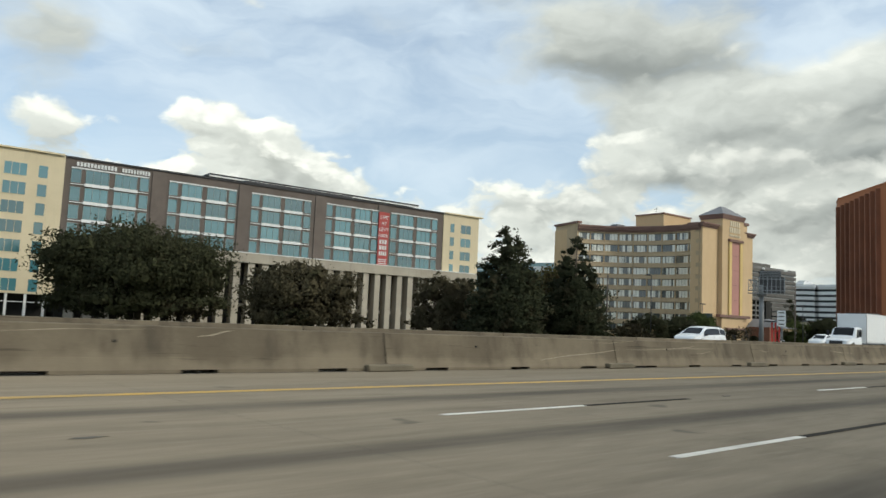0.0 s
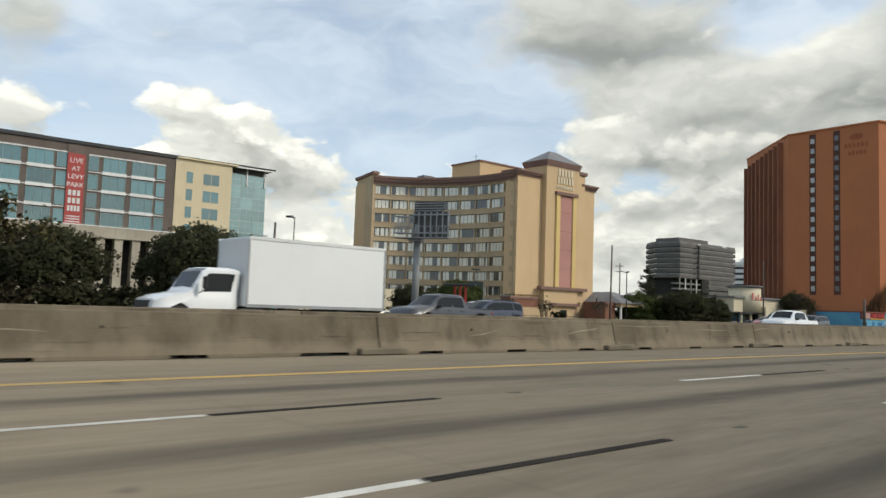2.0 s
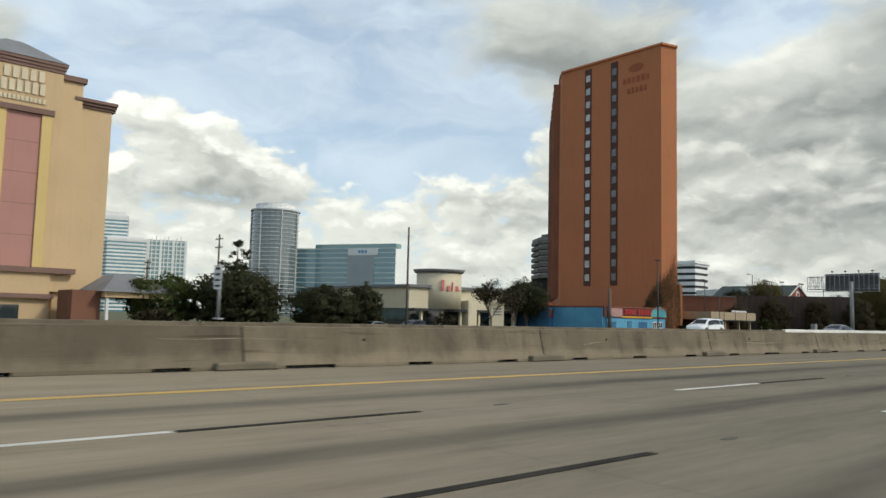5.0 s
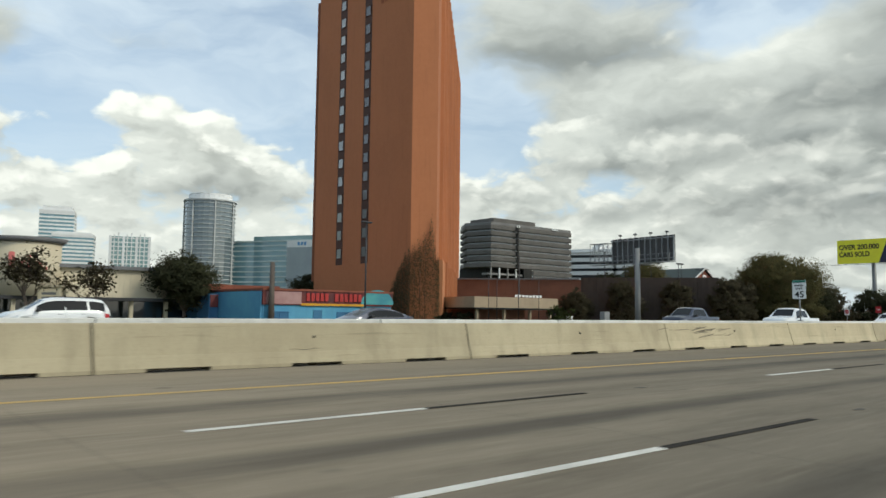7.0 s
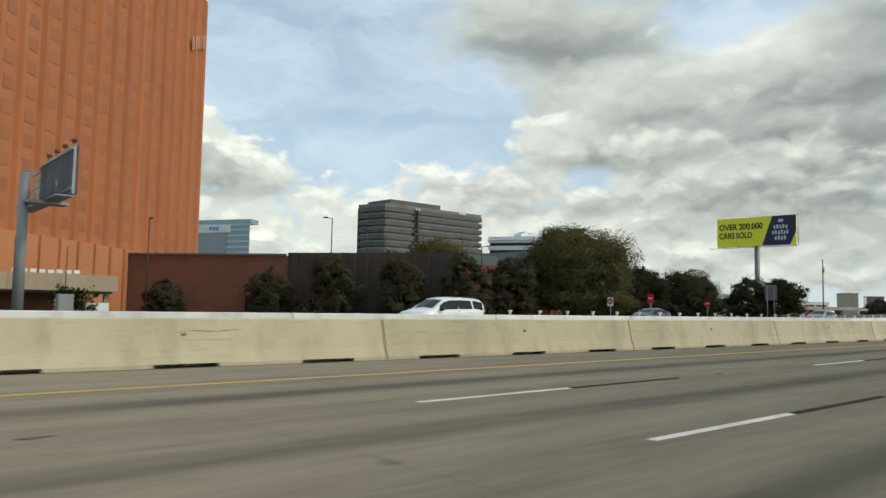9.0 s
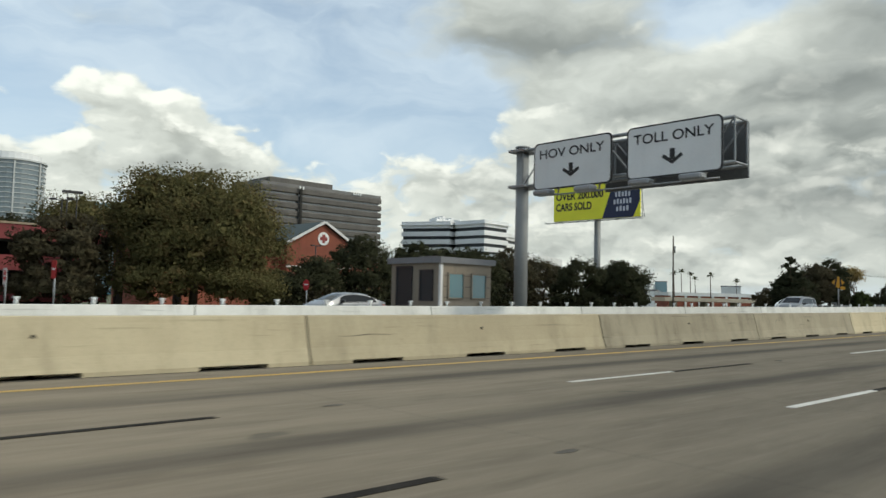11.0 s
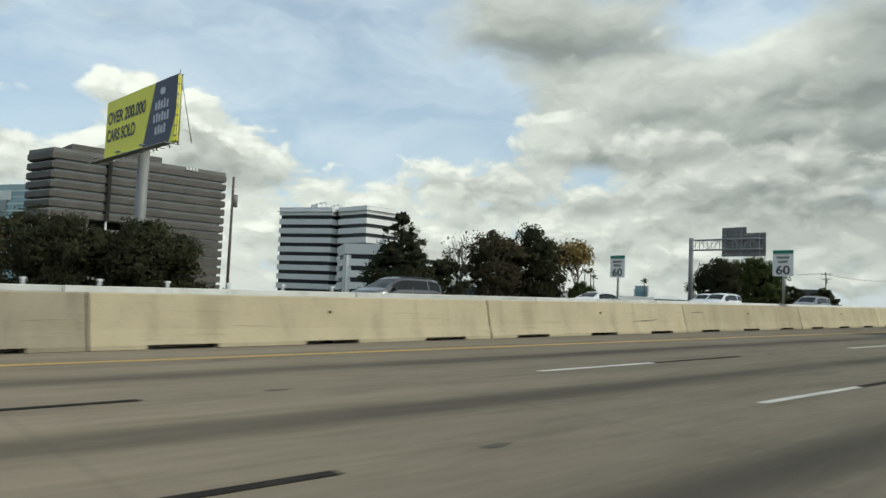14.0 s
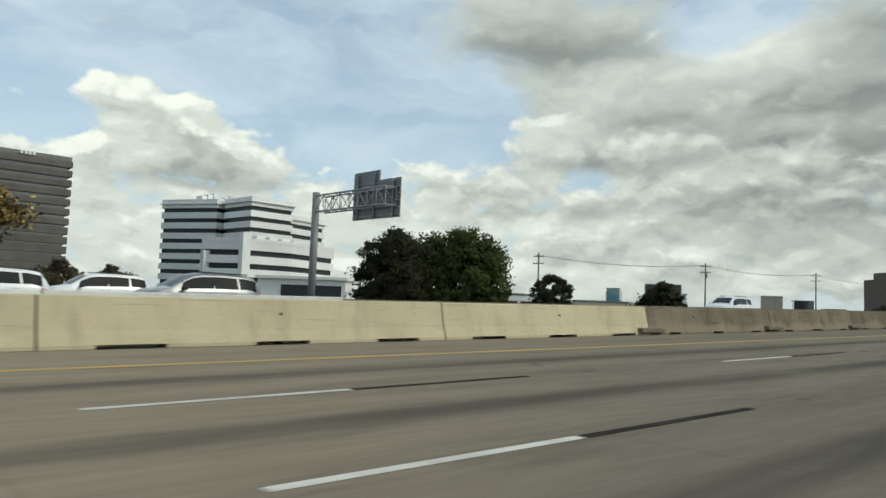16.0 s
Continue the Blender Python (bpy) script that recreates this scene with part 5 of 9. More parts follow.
def white_office():
    b = thing("office_building", "white banded office building with dark window strips and a stepped plan", "building")
    one = [(594.0, 334.0), (606.5, 309.0), (632, 320), (622, 348)]
    two = [(609.5, 307.0), (610.6, 287.0), (630.5, 288.6), (640, 318), (620, 322)]
    three = [(630.5, 294.5), (657.0, 304.8), (652, 326), (630, 320)]
    for plan, top in ((one, 10), (two, 10), (three, 9)):
        banded(b, plan, -1.0, top, 4.35, 2.55, M_WHITE_BAND, M_STRIP_GLASS)
        prism("parapet", grow(plan, 0.55), -1.0 + top * 4.35, 0.2 + top * 4.35, M_WHITE_BAND, b)
        prism("roof_edge", grow(plan, 1.7), top * 4.35 - 1.9, top * 4.35 - 1.6, M_WHITE_BAND, b)
    for i in range(9):
        x, y = 603 + i * 3.0, 316 + 0.8 * i
        part("roof_fin", bm_box(x, y, 42.4, x + 2.1, y + 6, 45.4 + (i % 3) * 0.9), M_WHITE_BAND, b, "white roof plant screen")
    part("roof_unit", bm_box(640, 306, 38.0, 650, 313, 41.4), M_WHITE_BAND, b)
    wing = [(573.5, 249.0), (581.0, 235.8), (598.5, 235.0), (622, 245.0), (616, 268), (585, 270)]
    low = thing("office_wing", "low white banded office wing with dark window strips", "building")
    banded(low, wing, -1.0, 5, 4.4, 2.6, M_WHITE_BAND, M_STRIP_GLASS)
    prism("parapet", grow(wing, 0.6), 21.0, 22.3, M_WHITE_BAND, low)
    part("pylon", bm_box(579.8, 233.8, -1, 582.6, 236.5, 24.0), M_WHITE_BAND, low, "white stair pylon")
    part("pylon", bm_box(573.0, 247.2, -1, 575.4, 249.6, 18.0), M_WHITE_BAND, low)
    for i in range(4):
        part("roof_unit", bm_box(588 + i * 6, 240 + i * 2, 22.3, 591 + i * 6, 243 + i * 2, 23.9), M_WHITE_BAND, low)
    return b


M_STRIP_GLASS = glassy("dull_strip_glass", (0.03, 0.033, 0.035), 0.4, 0.3)
_strip = M_STRIP_GLASS.node_tree.nodes["Principled BSDF"]
_strip.inputs["Coat Weight"].default_value, _strip.inputs["Specular IOR Level"].default_value = 0.0, 0.25
M_WHITE_BAND = surface("white_painted_band", (0.76, 0.76, 0.74), (0.68, 0.68, 0.665), 0.7, 0.4, streak=0.12)
white_office()


def round_tower():
    b = thing("apartment_tower", "tall round glass apartment tower with balcony rings", "building", pose(463, 598, 0))
    R = 19.5

    def ring(z0, z1, r, mat, name, seg=28, label=""):
        bm = bmesh.new()
        slab(bm, [(r * math.cos(2 * math.pi * i / seg), r * math.sin(2 * math.pi * i / seg)) for i in range(seg)], z0, z1)
        return part(name, bm, mat, b, label)

    ring(-1, 88, R, M_DRUM_GLASS, "glass_drum")
    for k in range(26):
        ring(2 + 3.35 * k, 2.5 + 3.35 * k, R + 0.6, M_BALCONY, "balcony_ring")
    for i in range(28):
        if i % 4 == 0:
            a = 2 * math.pi * i / 28
            x, y = (R + 0.5) * math.cos(a), (R + 0.5) * math.sin(a)
            part("fin", bm_box(x - 0.5, y - 0.5, 0, x + 0.5, y + 0.5, 87.5), M_BALCONY, b)
    ring(88, 89.2, R + 1.4, M_BALCONY, "cornice")
    ring(89.2, 94, R - 2.5, M_WHITE_BAND, "crown", label="pale crown drum")
    return b


M_DRUM_GLASS = glassy("grey_drum_glass", (0.10, 0.13, 0.14), 0.1, 0.3)
M_BALCONY = surface("pale_balcony_concrete", (0.52, 0.53, 0.52), (0.44, 0.45, 0.44), 0.8, 0.4)
round_tower()


def far_block(label, plan, top, storey, solid, white, glass, crown=0.0, name="office_tower"):
    b = thing(name, label, "building")
    n = int((top + 1) / storey)
    banded(b, plan, -1.0, n, storey, solid, white, glass, 0.3, 0.4)
    prism("parapet", grow(plan, 0.4), -1.0 + n * storey, top + 1.0, white, b)
    if crown:
        prism("plant_storey", grow(plan, -4.0), top + 1.0, top + 1.0 + crown, white, b)
    return b


far_block("far slender white and grey banded office tower", [(414, 937), (448, 927), (458, 955), (424, 965)], 110, 4.2, 2.0, M_WHITE_BAND, M_BLUE_GLASS, 5)
far_block("far lower white and grey banded office tower", [(425, 925), (466, 915), (474, 935), (436, 948)], 84, 4.2, 2.2, M_WHITE_BAND, M_BLUE_GLASS, 2)
far_block("far pale cream residential tower", [(398, 960), (412, 956), (416, 970), (402, 974)], 78, 3.3, 2.0, M_CREAM, M_DARK_GLASS)


def far_pale_tower():
    b = thing("residential_tower", "far pale tower with upright white fins and glass", "building")
    prism("glass", [(587, 1253), (641, 1234), (650, 1262), (596, 1280)], -1, 116, M_PALE_GLASS, b)
    for i in range(10):
        x, y = 586 + i * 6.0, 1251.6 - i * 2.1
        w = 3.6 if i % 3 == 0 else 1.4
        prism("fin", [(x, y), (x + w, y - 0.35 * w), (x + w + 0.6, y + 2), (x + 0.6, y + 2.6)], -1, 117 + (i % 3) * 2.5, M_WHITE_BAND, b)
    for k in range(17):
        prism("floor_band", [(586, 1252.6), (641, 1233.4), (641.6, 1235.4), (586.6, 1254.8)], 4 + 6.8 * k, 5.6 + 6.8 * k, M_WHITE_BAND, b)
    return b


far_pale_tower()


def glass_block_two():
    b = thing("glass_office_building", "wide blue-green glass office with white floor lines", "building")
    plan = [(476, 601), (493, 580), (528.5, 511.5), (543, 560), (505, 622)]
    prism("glass", grow(plan, -0.5), -1, 57, M_BLUE_GLASS, b)
    for k in range(13):
        prism("floor_band", plan, 3.0 + 4.2 * k, 4.1 + 4.2 * k, M_PALE_BAND, b)
    prism("crown", grow(plan, 0.6), 57.0, 58.2, M_PALE_BAND, b)
    f = wall_frame((493, 580), (528.5, 511.5))
    long = math.hypot(35.5, 68.5)
    part("crown_glass", bm_box(0, 0, 58.2, long, 10, 61.5), M_PALE_GLASS, b).matrix_basis = f
    part("grey_panel", bm_box(long * 0.42, -0.8, 8, long * 0.74, 0.2, 52), M_GREY_PANEL, b, "plain grey panel wall").matrix_basis = f
    sign = part("sign_panel", bm_box(long * 0.42, -0.9, 52, long * 0.78, 0.2, 57.5), M_SIGN_WHITE, b, "white roof sign panel")
    sign.matrix_basis = f
    bm = bmesh.new()
    bars(bm, long * 0.55, 53.6, 9.0, 2.6, 3, -1.1, 4, 1.0)
    part("sign_shapes", bm, M_SIGN_BLUE, sign)
    return b


M_PALE_BAND = surface("pale_green_floor_band", (0.50, 0.58, 0.57), (0.44, 0.52, 0.51), 0.5, 0.5)
M_GREY_PANEL = surface("grey_metal_panel", (0.30, 0.34, 0.35), (0.26, 0.30, 0.31), 0.5, 0.4)
M_SIGN_BLUE = surface("blue_sign_shapes", (0.06, 0.24, 0.46), (0.05, 0.20, 0.40), 0.5)
glass_block_two()


# ---------------------------------------------------------------- low buildings along the frontage
def drum_store():
    b = thing("store_building", "pale yellow store with a round sign drum over dark glazing", "building")
    part("wall", bm_box(217.5, 98.0, 2.5, 243, 126, 5.6), M_STORE, b, "pale yellow upper wall")
    part("glazing", bm_box(218.2, 98.9, -1, 242.4, 125, 2.5), M_DARK_GLASS, b, "dark shop glazing")
    part("cornice", bm_box(217.0, 97.5, 5.6, 243.4, 126.4, 6.0), M_ROOF_GREY, b)
    part("canopy", bm_box(217.3, 96.4, 2.15, 243, 98.0, 2.5), M_DARK_METAL, b)
    for i in range(7):
        x = 219 + i * 3.9
        part("post", bm_box(x, 97.0, -1, x + 0.4, 97.4, 2.15), M_STORE, b)
    drum = part("drum", bm_tube((224.4, 99.4, 2.5), (224.4, 99.4, 8.0), 3.5, 3.5, 32), M_STORE, b, "round pale yellow sign drum")
    part("drum_cornice", bm_tube((224.4, 99.4, 8.0), (224.4, 99.4, 8.5), 3.7, 4.1, 32), M_ROOF_GREY, drum)
    bm = bmesh.new()
    for i, (h, w) in enumerate(((1.7, 0.75), (0.8, 0.6), (1.4, 0.3), (0.8, 0.6), (0.3, 0.3))):
        x = 222.3 + i * 0.82
        y = 99.4 - math.sqrt(max(0.1, 3.5 ** 2 - (x + 0.3 - 224.4) ** 2)) - 0.12
        box(bm, x, y, 5.2, x + w, y + 0.12, 5.2 + h, bev=0.05)
    part("sign_letters", bm, M_PINK_PAINT, drum, "pink script sign shapes")
    part("pier", bm_box(227.8, 96.2, -1, 229.6, 98, 3.9), M_STORE, b)
    return b


drum_store()


def blue_market():
    b = thing("market_building", "low sky-blue market with a painted mural and red sign band", "building", wall_frame((243.0, 82.0), (263, 82.0)))
    wall = part("wall", bm_box(0, 0, -1, 16.5, 14, 1.9), M_BLUE_WALL, b, "sky-blue painted wall")
    part("fascia", bm_box(-0.1, -0.15, 1.9, 16.6, 14, 3.4), M_MURAL_DARK, b, "dark red mural band")
    part("side_wall", bm_box(-0.25, 0.1, -1, 0.0, 14, 3.3), M_BLUE_WALL, b)
    part("roof_edge", bm_box(-0.2, -0.25, 3.4, 16.7, 14.2, 3.6), M_BRICK_RED, b)
    bm = bmesh.new()
    bars(bm, 5.0, 2.35, 2.9, 0.85, 5, -0.28, 3, 1.0)
    bars(bm, 8.6, 2.35, 3.7, 0.85, 6, -0.28, 4, 1.0)
    part("sign_letters", bm, M_RED_PAINT, b, "red block sign letters")
    bm = bmesh.new()
    ring = [bm.verts.new((14.4 + 2.3 * math.cos(a), -0.2, 2.1 + 1.7 * math.sin(a))) for a in np.linspace(0, math.pi, 14)]
    bm.faces.new(ring[::-1])
    part("mural_arch", bm, M_TEAL_PAINT, b, "teal painted swoosh")
    part("mural_patch", bm_box(0.3, -0.2, 2.0, 4.4, -0.13, 3.3), M_PALE_MURAL, b)
    part("mural_stripe", bm_box(4.4, -0.2, 1.85, 12.5, -0.13, 2.1), M_SIGN_YELLOW, b)
    door = part("door", bm_box(6.0, -0.06, -1, 7.1, 0.0, 1.4), M_BLUE_WALL2, b, "dark blue door")
    for x, w, h in ((1.0, 2.0, 0.9), (9.0, 2.2, 0.9), (12.8, 2.9, 1.0)):
        window(b, x, 0.3, w, h, M_SIGN_WHITE if x > 12 else M_BLUE_WALL2, M_DARK_GLASS if x > 12 else M_BLUE_WALL2, 5 if x > 12 else 2, 1, bar=0.08)
    part("annex", bm_box(-1.4, 10, -1, -0.3, 22, 3.1), M_BLUE_WALL2, b, "deep blue side annex")
    part("annex_mural", bm_box(-1.3, 9.9, 1.6, -0.4, 9.998, 3.0), M_MURAL_DARK, b)
    part("brick_annex", bm_box(-8, 22, -1, 14, 34, 4.6), M_BRICK_RED, b)
    return b


M_MURAL_DARK = surface("dark_red_mural", (0.16, 0.04, 0.035), (0.07, 0.03, 0.035), 0.8, 1.6)
M_PALE_MURAL = surface("pale_pink_mural", (0.42, 0.26, 0.24), (0.30, 0.15, 0.15), 0.8, 1.6)
blue_market()


def brick_annex():
    b = thing("brick_building", "long low brown brick building with a tan entrance canopy", "building")
    front, mid, end = (300.5, 119.5), (316.0, 99.5), (329.5, 79.8)
    prism("wall", [front, mid, (320.5, 103), (312, 126)], -1, 7.6, M_BRICK_DULL, b, "brown brick wall")
    prism("wall", [mid, end, (331.2, 80.8), (323.8, 91.5), (320.4, 102.9)], -1, 8.0, M_GREY_WALL, b, "dark fluted wall")
    f = wall_frame(mid, end)
    for i in range(14):
        part("flute", bm_box(0.6 + i * 1.65, -0.12, -1, 1.3 + i * 1.65, 0.0, 7.9), M_GREY_WALL, b).matrix_basis = f
    g = wall_frame(front, mid)
    part("coping", bm_box(0, -0.2, 7.6, 25, 0.3, 7.85), M_ROOF_GREY, b).matrix_basis = g
    # flat near-black sheet that paints the shade inside the drive-in
    part("garage_mouth", bm_box(19.5, -0.1, -1, 24, 0.0, 2.2), M_SHADE_BLACK, b, "drive-in opening with its shade painted as a near-black sheet").matrix_basis = g
    c = thing("canopy_building", "flat tan entrance canopy with posts in front of the tower", "building")
    bm = bmesh.new()
    base = [(271.5, 80.5), (287.5, 80.5), (289.5, 88.0), (274.0, 90.0)]
    slab(bm, base, 2.0, 3.4)
    bmesh.ops.recalc_face_normals(bm, faces=bm.faces[:])
    part("roof", bm, M_TAN_ROOF, c, "tan sloped canopy roof")
    prism("soffit", grow(base, -0.4), 1.8, 2.0, M_DARK_METAL, c)
    prism("lobby", [(276, 84.5), (285, 84.5), (287, 90), (277, 92)], -1, 1.8, M_BRICK_DULL, c)
    for x, y in ((272.6, 81.2), (277.5, 81.2), (282.5, 81.2), (286.6, 81.2)):
        part("post", bm_box(x, y, -1, x + 0.35, y + 0.35, 1.8), M_TAN_ROOF, c)
    for i, x in enumerate((273.5, 275.0, 279.0, 283.0)):
        part("flag_pole", bm_tube((x, 80.0, -1), (x, 80.0, 6.3 - 0.5 * (i % 2)), 0.06, 0.04, 6), M_DARK_METAL, c)
    bm = bmesh.new()
    bars(bm, 279, 3.45, 5.5, 0.35, 8, 80.6, 6, 0.8)
    part("sign_letters", bm, M_SIGN_WHITE, c)
    part("gate_box", bm_box(283.5, 76.0, -1, 285.3, 77.4, 1.0), M_SIGN_WHITE, c)
    return b


brick_annex()


def red_garage():
    b = thing("parking_garage", "open parking garage with dark red floor bands and dark columns", "building", wall_frame((324.6, 91.0), (350, 91.0)))
    # solid core whose near-black colour paints the shade between the floors
    part("core", bm_box(0.5, 5, -1, 24.0, 24, 7.0), M_SHADE_BLACK, b)
    for z in (0.2, 3.15, 6.1):
        part("floor_band", bm_box(0, 0, z, 24.5, 0.35, z + 1.45), M_GARAGE_RED, b, "dark red painted floor band")
        part("floor_slab", bm_box(0, 0.35, z, 24.5, 24, z + 0.3), M_DECK, b)
        part("floor_band", bm_box(24.5, 0, z, 24.85, 24, z + 1.45), M_GARAGE_RED, b)
    for i in range(6):
        x = 0.3 + i * 6.4
        part("column", bm_box(x, 0.36, -1, x + 0.7, 1.1, 7.4), M_GREY_WALL, b)
    part("roof_curb", bm_box(2, -0.1, 7.55, 18, 0.3, 7.75), M_TAN_ROOF, b)
    for i, x in enumerate((4, 13, 23, 24.0)):
        lamp = part("roof_lamp", bm_tube((x, 8, 7), (x, 8, 12.0), 0.07, 0.06, 6), M_DARK_METAL, b)
        part("lamp_head", bm_box(x - 0.5, 7.7, 12.0, x + 0.5, 8.3, 12.25), M_DARK_METAL, lamp)
    return b


red_garage()


def brick_hall():
    b = thing("brick_hall", "red brick gabled hall with green roof and round emblem", "building", pose(389.6, 121.9, 0, 0, 0, 0))
    bm = bmesh.new()
    front = [bm.verts.new(v) for v in ((0, 0, -1), (13.2, 0, -1), (13.2, 0, 10.6), (7.2, 0, 14.0), (0, 0, 10.2))]
    rear = [bm.verts.new(v.co + Vector((0, 26, 0))) for v in front]
    bm.faces.new(front)
    bm.faces.new(rear[::-1])
    for i in (0, 1, 4):
        j = (i + 1) % 5
        bm.faces.new((front[j], front[i], rear[i], rear[j]))
    bmesh.ops.recalc_face_normals(bm, faces=bm.faces[:])
    part("wall", bm, M_BRICK_RED, b, "red brick gable wall")
    for (x0, z0), (x1, z1) in (((-0.6, 9.9), (7.2, 14.15)), ((7.2, 14.15), (13.8, 10.35))):
        bm = bmesh.new()
        vs = [bm.verts.new(v) for v in ((x0, -0.5, z0), (x1, -0.5, z1), (x1, 26.3, z1), (x0, 26.3, z0))]
        f = bm.faces.new(vs)
        r = bmesh.ops.extrude_face_region(bm, geom=[f])
        bmesh.ops.translate(bm, verts=[g for g in r["geom"] if isinstance(g, bmesh.types.BMVert)], vec=(0, 0, 0.3))
        bmesh.ops.recalc_face_normals(bm, faces=bm.faces[:])
        roof = part("roof", bm, M_GREEN_ROOF, b)
        bm = bmesh.new()
        d = Vector((x1 - x0, 0, z1 - z0))
        box(bm, 0, -0.62, -0.05, d.length, -0.45, 0.38, m=Matrix.Translation((x0, 0, z0)) @ Matrix.Rotation(-math.atan2(z1 - z0, x1 - x0), 4, "Y"))
        part("barge_board", bm, M_TRIM_WHITE, roof, "white barge board")
    disc = part("emblem", bm_tube((7.2, -0.02, 11.4), (7.2, -0.12, 11.4), 1.15, 1.15, 28), M_SIGN_WHITE, b, "round white emblem with a red cross")
    part("cross_bar", bm_box(6.45, -0.17, 11.1, 7.95, -0.12, 11.7), M_EMBLEM_RED, disc)
    part("cross_bar", bm_box(6.9, -0.175, 10.65, 7.5, -0.125, 12.15), M_EMBLEM_RED, disc)
    part("string_course", bm_box(-0.1, -0.08, 6.2, 13.3, 0.0, 6.45), M_TRIM_WHITE, b)
    part("wing", bm_box(-22, 2.5, -1, 0, 18, 8.6), M_BRICK_RED, b)
    part("wing_coping", bm_box(-22.2, 2.3, 8.6, 0, 18.2, 8.95), M_TRIM_WARM, b)
    bm = bmesh.new()
    vs = [bm.verts.new(v) for v in ((-18, 2, 8.9), (0, 2, 8.9), (0, 10, 12.9), (-12, 10, 12.9), (0, 18, 8.9), (-18, 18, 8.9))]
    bm.faces.new((vs[0], vs[1], vs[2], vs[3]))
    bm.faces.new((vs[3], vs[2], vs[4], vs[5]))
    bm.faces.new((vs[0], vs[3], vs[5]))
    part("wing_roof", bm, M_GREEN_ROOF, b)
    part("right_wing", bm_box(13.2, 4, -1, 30, 18, 8.2), M_BRICK_RED, b)
    part("wing_coping", bm_box(13.2, 3.8, 8.2, 30, 18, 8.5), M_TRIM_WHITE, b)
    for x in (1.5, 10.5):
        window(b, x, 3.4, 1.1, 1.6, M_TRIM_WHITE, M_DARK_GLASS, 1, 2)
    # small gabled porch
    bm = bmesh.new()
    front = [bm.verts.new(v) for v in ((-3.2, -9, -1), (1.2, -9, -1), (1.2, -9, 2.6), (-1.0, -9, 4.4), (-3.2, -9, 2.6))]
    rear = [bm.verts.new(v.co + Vector((0, 9.5, 0))) for v in front]
    bm.faces.new(front)
    for i in range(5):
        j = (i + 1) % 5
        bm.faces.new((front[j], front[i], rear[i], rear[j]))
    bmesh.ops.recalc_face_normals(bm, faces=bm.faces[:])
    porch = part("porch", bm, M_BRICK_RED, b)
    for (x0, z0), (x1, z1) in (((-3.7, 2.3), (-1.0, 4.55)), ((-1.0, 4.55), (1.7, 2.3))):
        bm = bmesh.new()
        d = Vector((x1 - x0, 0, z1 - z0))
        box(bm, 0, -9.3, 0, d.length, -8.9, 0.3, m=Matrix.Translation((x0, 0, z0)) @ Matrix.Rotation(-math.atan2(z1 - z0, x1 - x0), 4, "Y"))
        part("barge_board", bm, M_TRIM_WHITE, porch)
    return b


M_TRIM_WHITE = surface("white_trim", (0.66, 0.65, 0.62), (0.58, 0.57, 0.54), 0.7)
M_TRIM_WARM = surface("orange_coping", (0.50, 0.20, 0.10), (0.42, 0.17, 0.09), 0.7)
M_EMBLEM_RED = surface("dull_red_emblem", (0.26, 0.05, 0.045), (0.22, 0.045, 0.04), 0.6)
brick_hall()


def booth():
    m = road_frame(340.8, 21.0)
    b = thing("toll_booth", "small tan panelled booth with teal windows beside the barrier", "booth", m)
    part("wall", bm_box(0, 0, -0.1, 2.75, 2.9, 2.55), M_BOOTH, b, "tan panelled booth wall")
    part("roof", bm_box(-0.12, -0.12, 2.55, 2.9, 3.05, 2.78), M_ROOF_GREY, b)
    for z in np.arange(0.4, 2.5, 0.42):
        part("panel_joint", bm_box(0.02, -0.012, z, 2.73, 0.0, z + 0.02), M_GREY_WALL, b)
    for x in (0.35, 1.6):
        window(b, x, 1.2, 0.85, 1.0, M_BOOTH, M_TEAL_GLASS, 1, 1, bar=0.05)
    left = Matrix.Translation((0, 2.9, 0)) @ Matrix.Rotation(-math.pi / 2, 4, "Z")
    window(b, 0.35, 0.9, 0.95, 1.55, M_DARK_METAL, M_STRIP_GLASS, 1, 1, m=left, bar=0.06, name="door")
    window(b, 1.75, 1.1, 0.75, 1.2, M_DARK_METAL, M_STRIP_GLASS, 1, 1, m=left, bar=0.05)
    part("corner_post", bm_box(-0.05, -0.05, -0.1, 0.06, 0.06, 2.55), M_TRIM_WHITE, b)
    part("meter_box", bm_box(2.85, 0.6, 0.9, 3.1, 1.3, 2.2), M_GALV, b)
    return b


booth()

# ---------------------------------------------------------------- trees and shrubs
def ground_z(x, y):
    s = float(np.interp(x, LX, SG))
    lat = y - float(np.interp(s, SG, LY))
    near = float(np.interp(lat, (-60, -25, 48, 85), (0, 1, 1, 0)))
    return near * (float(np.interp(s, SG, LZ)) - 0.45) + (1 - near) * -0.95


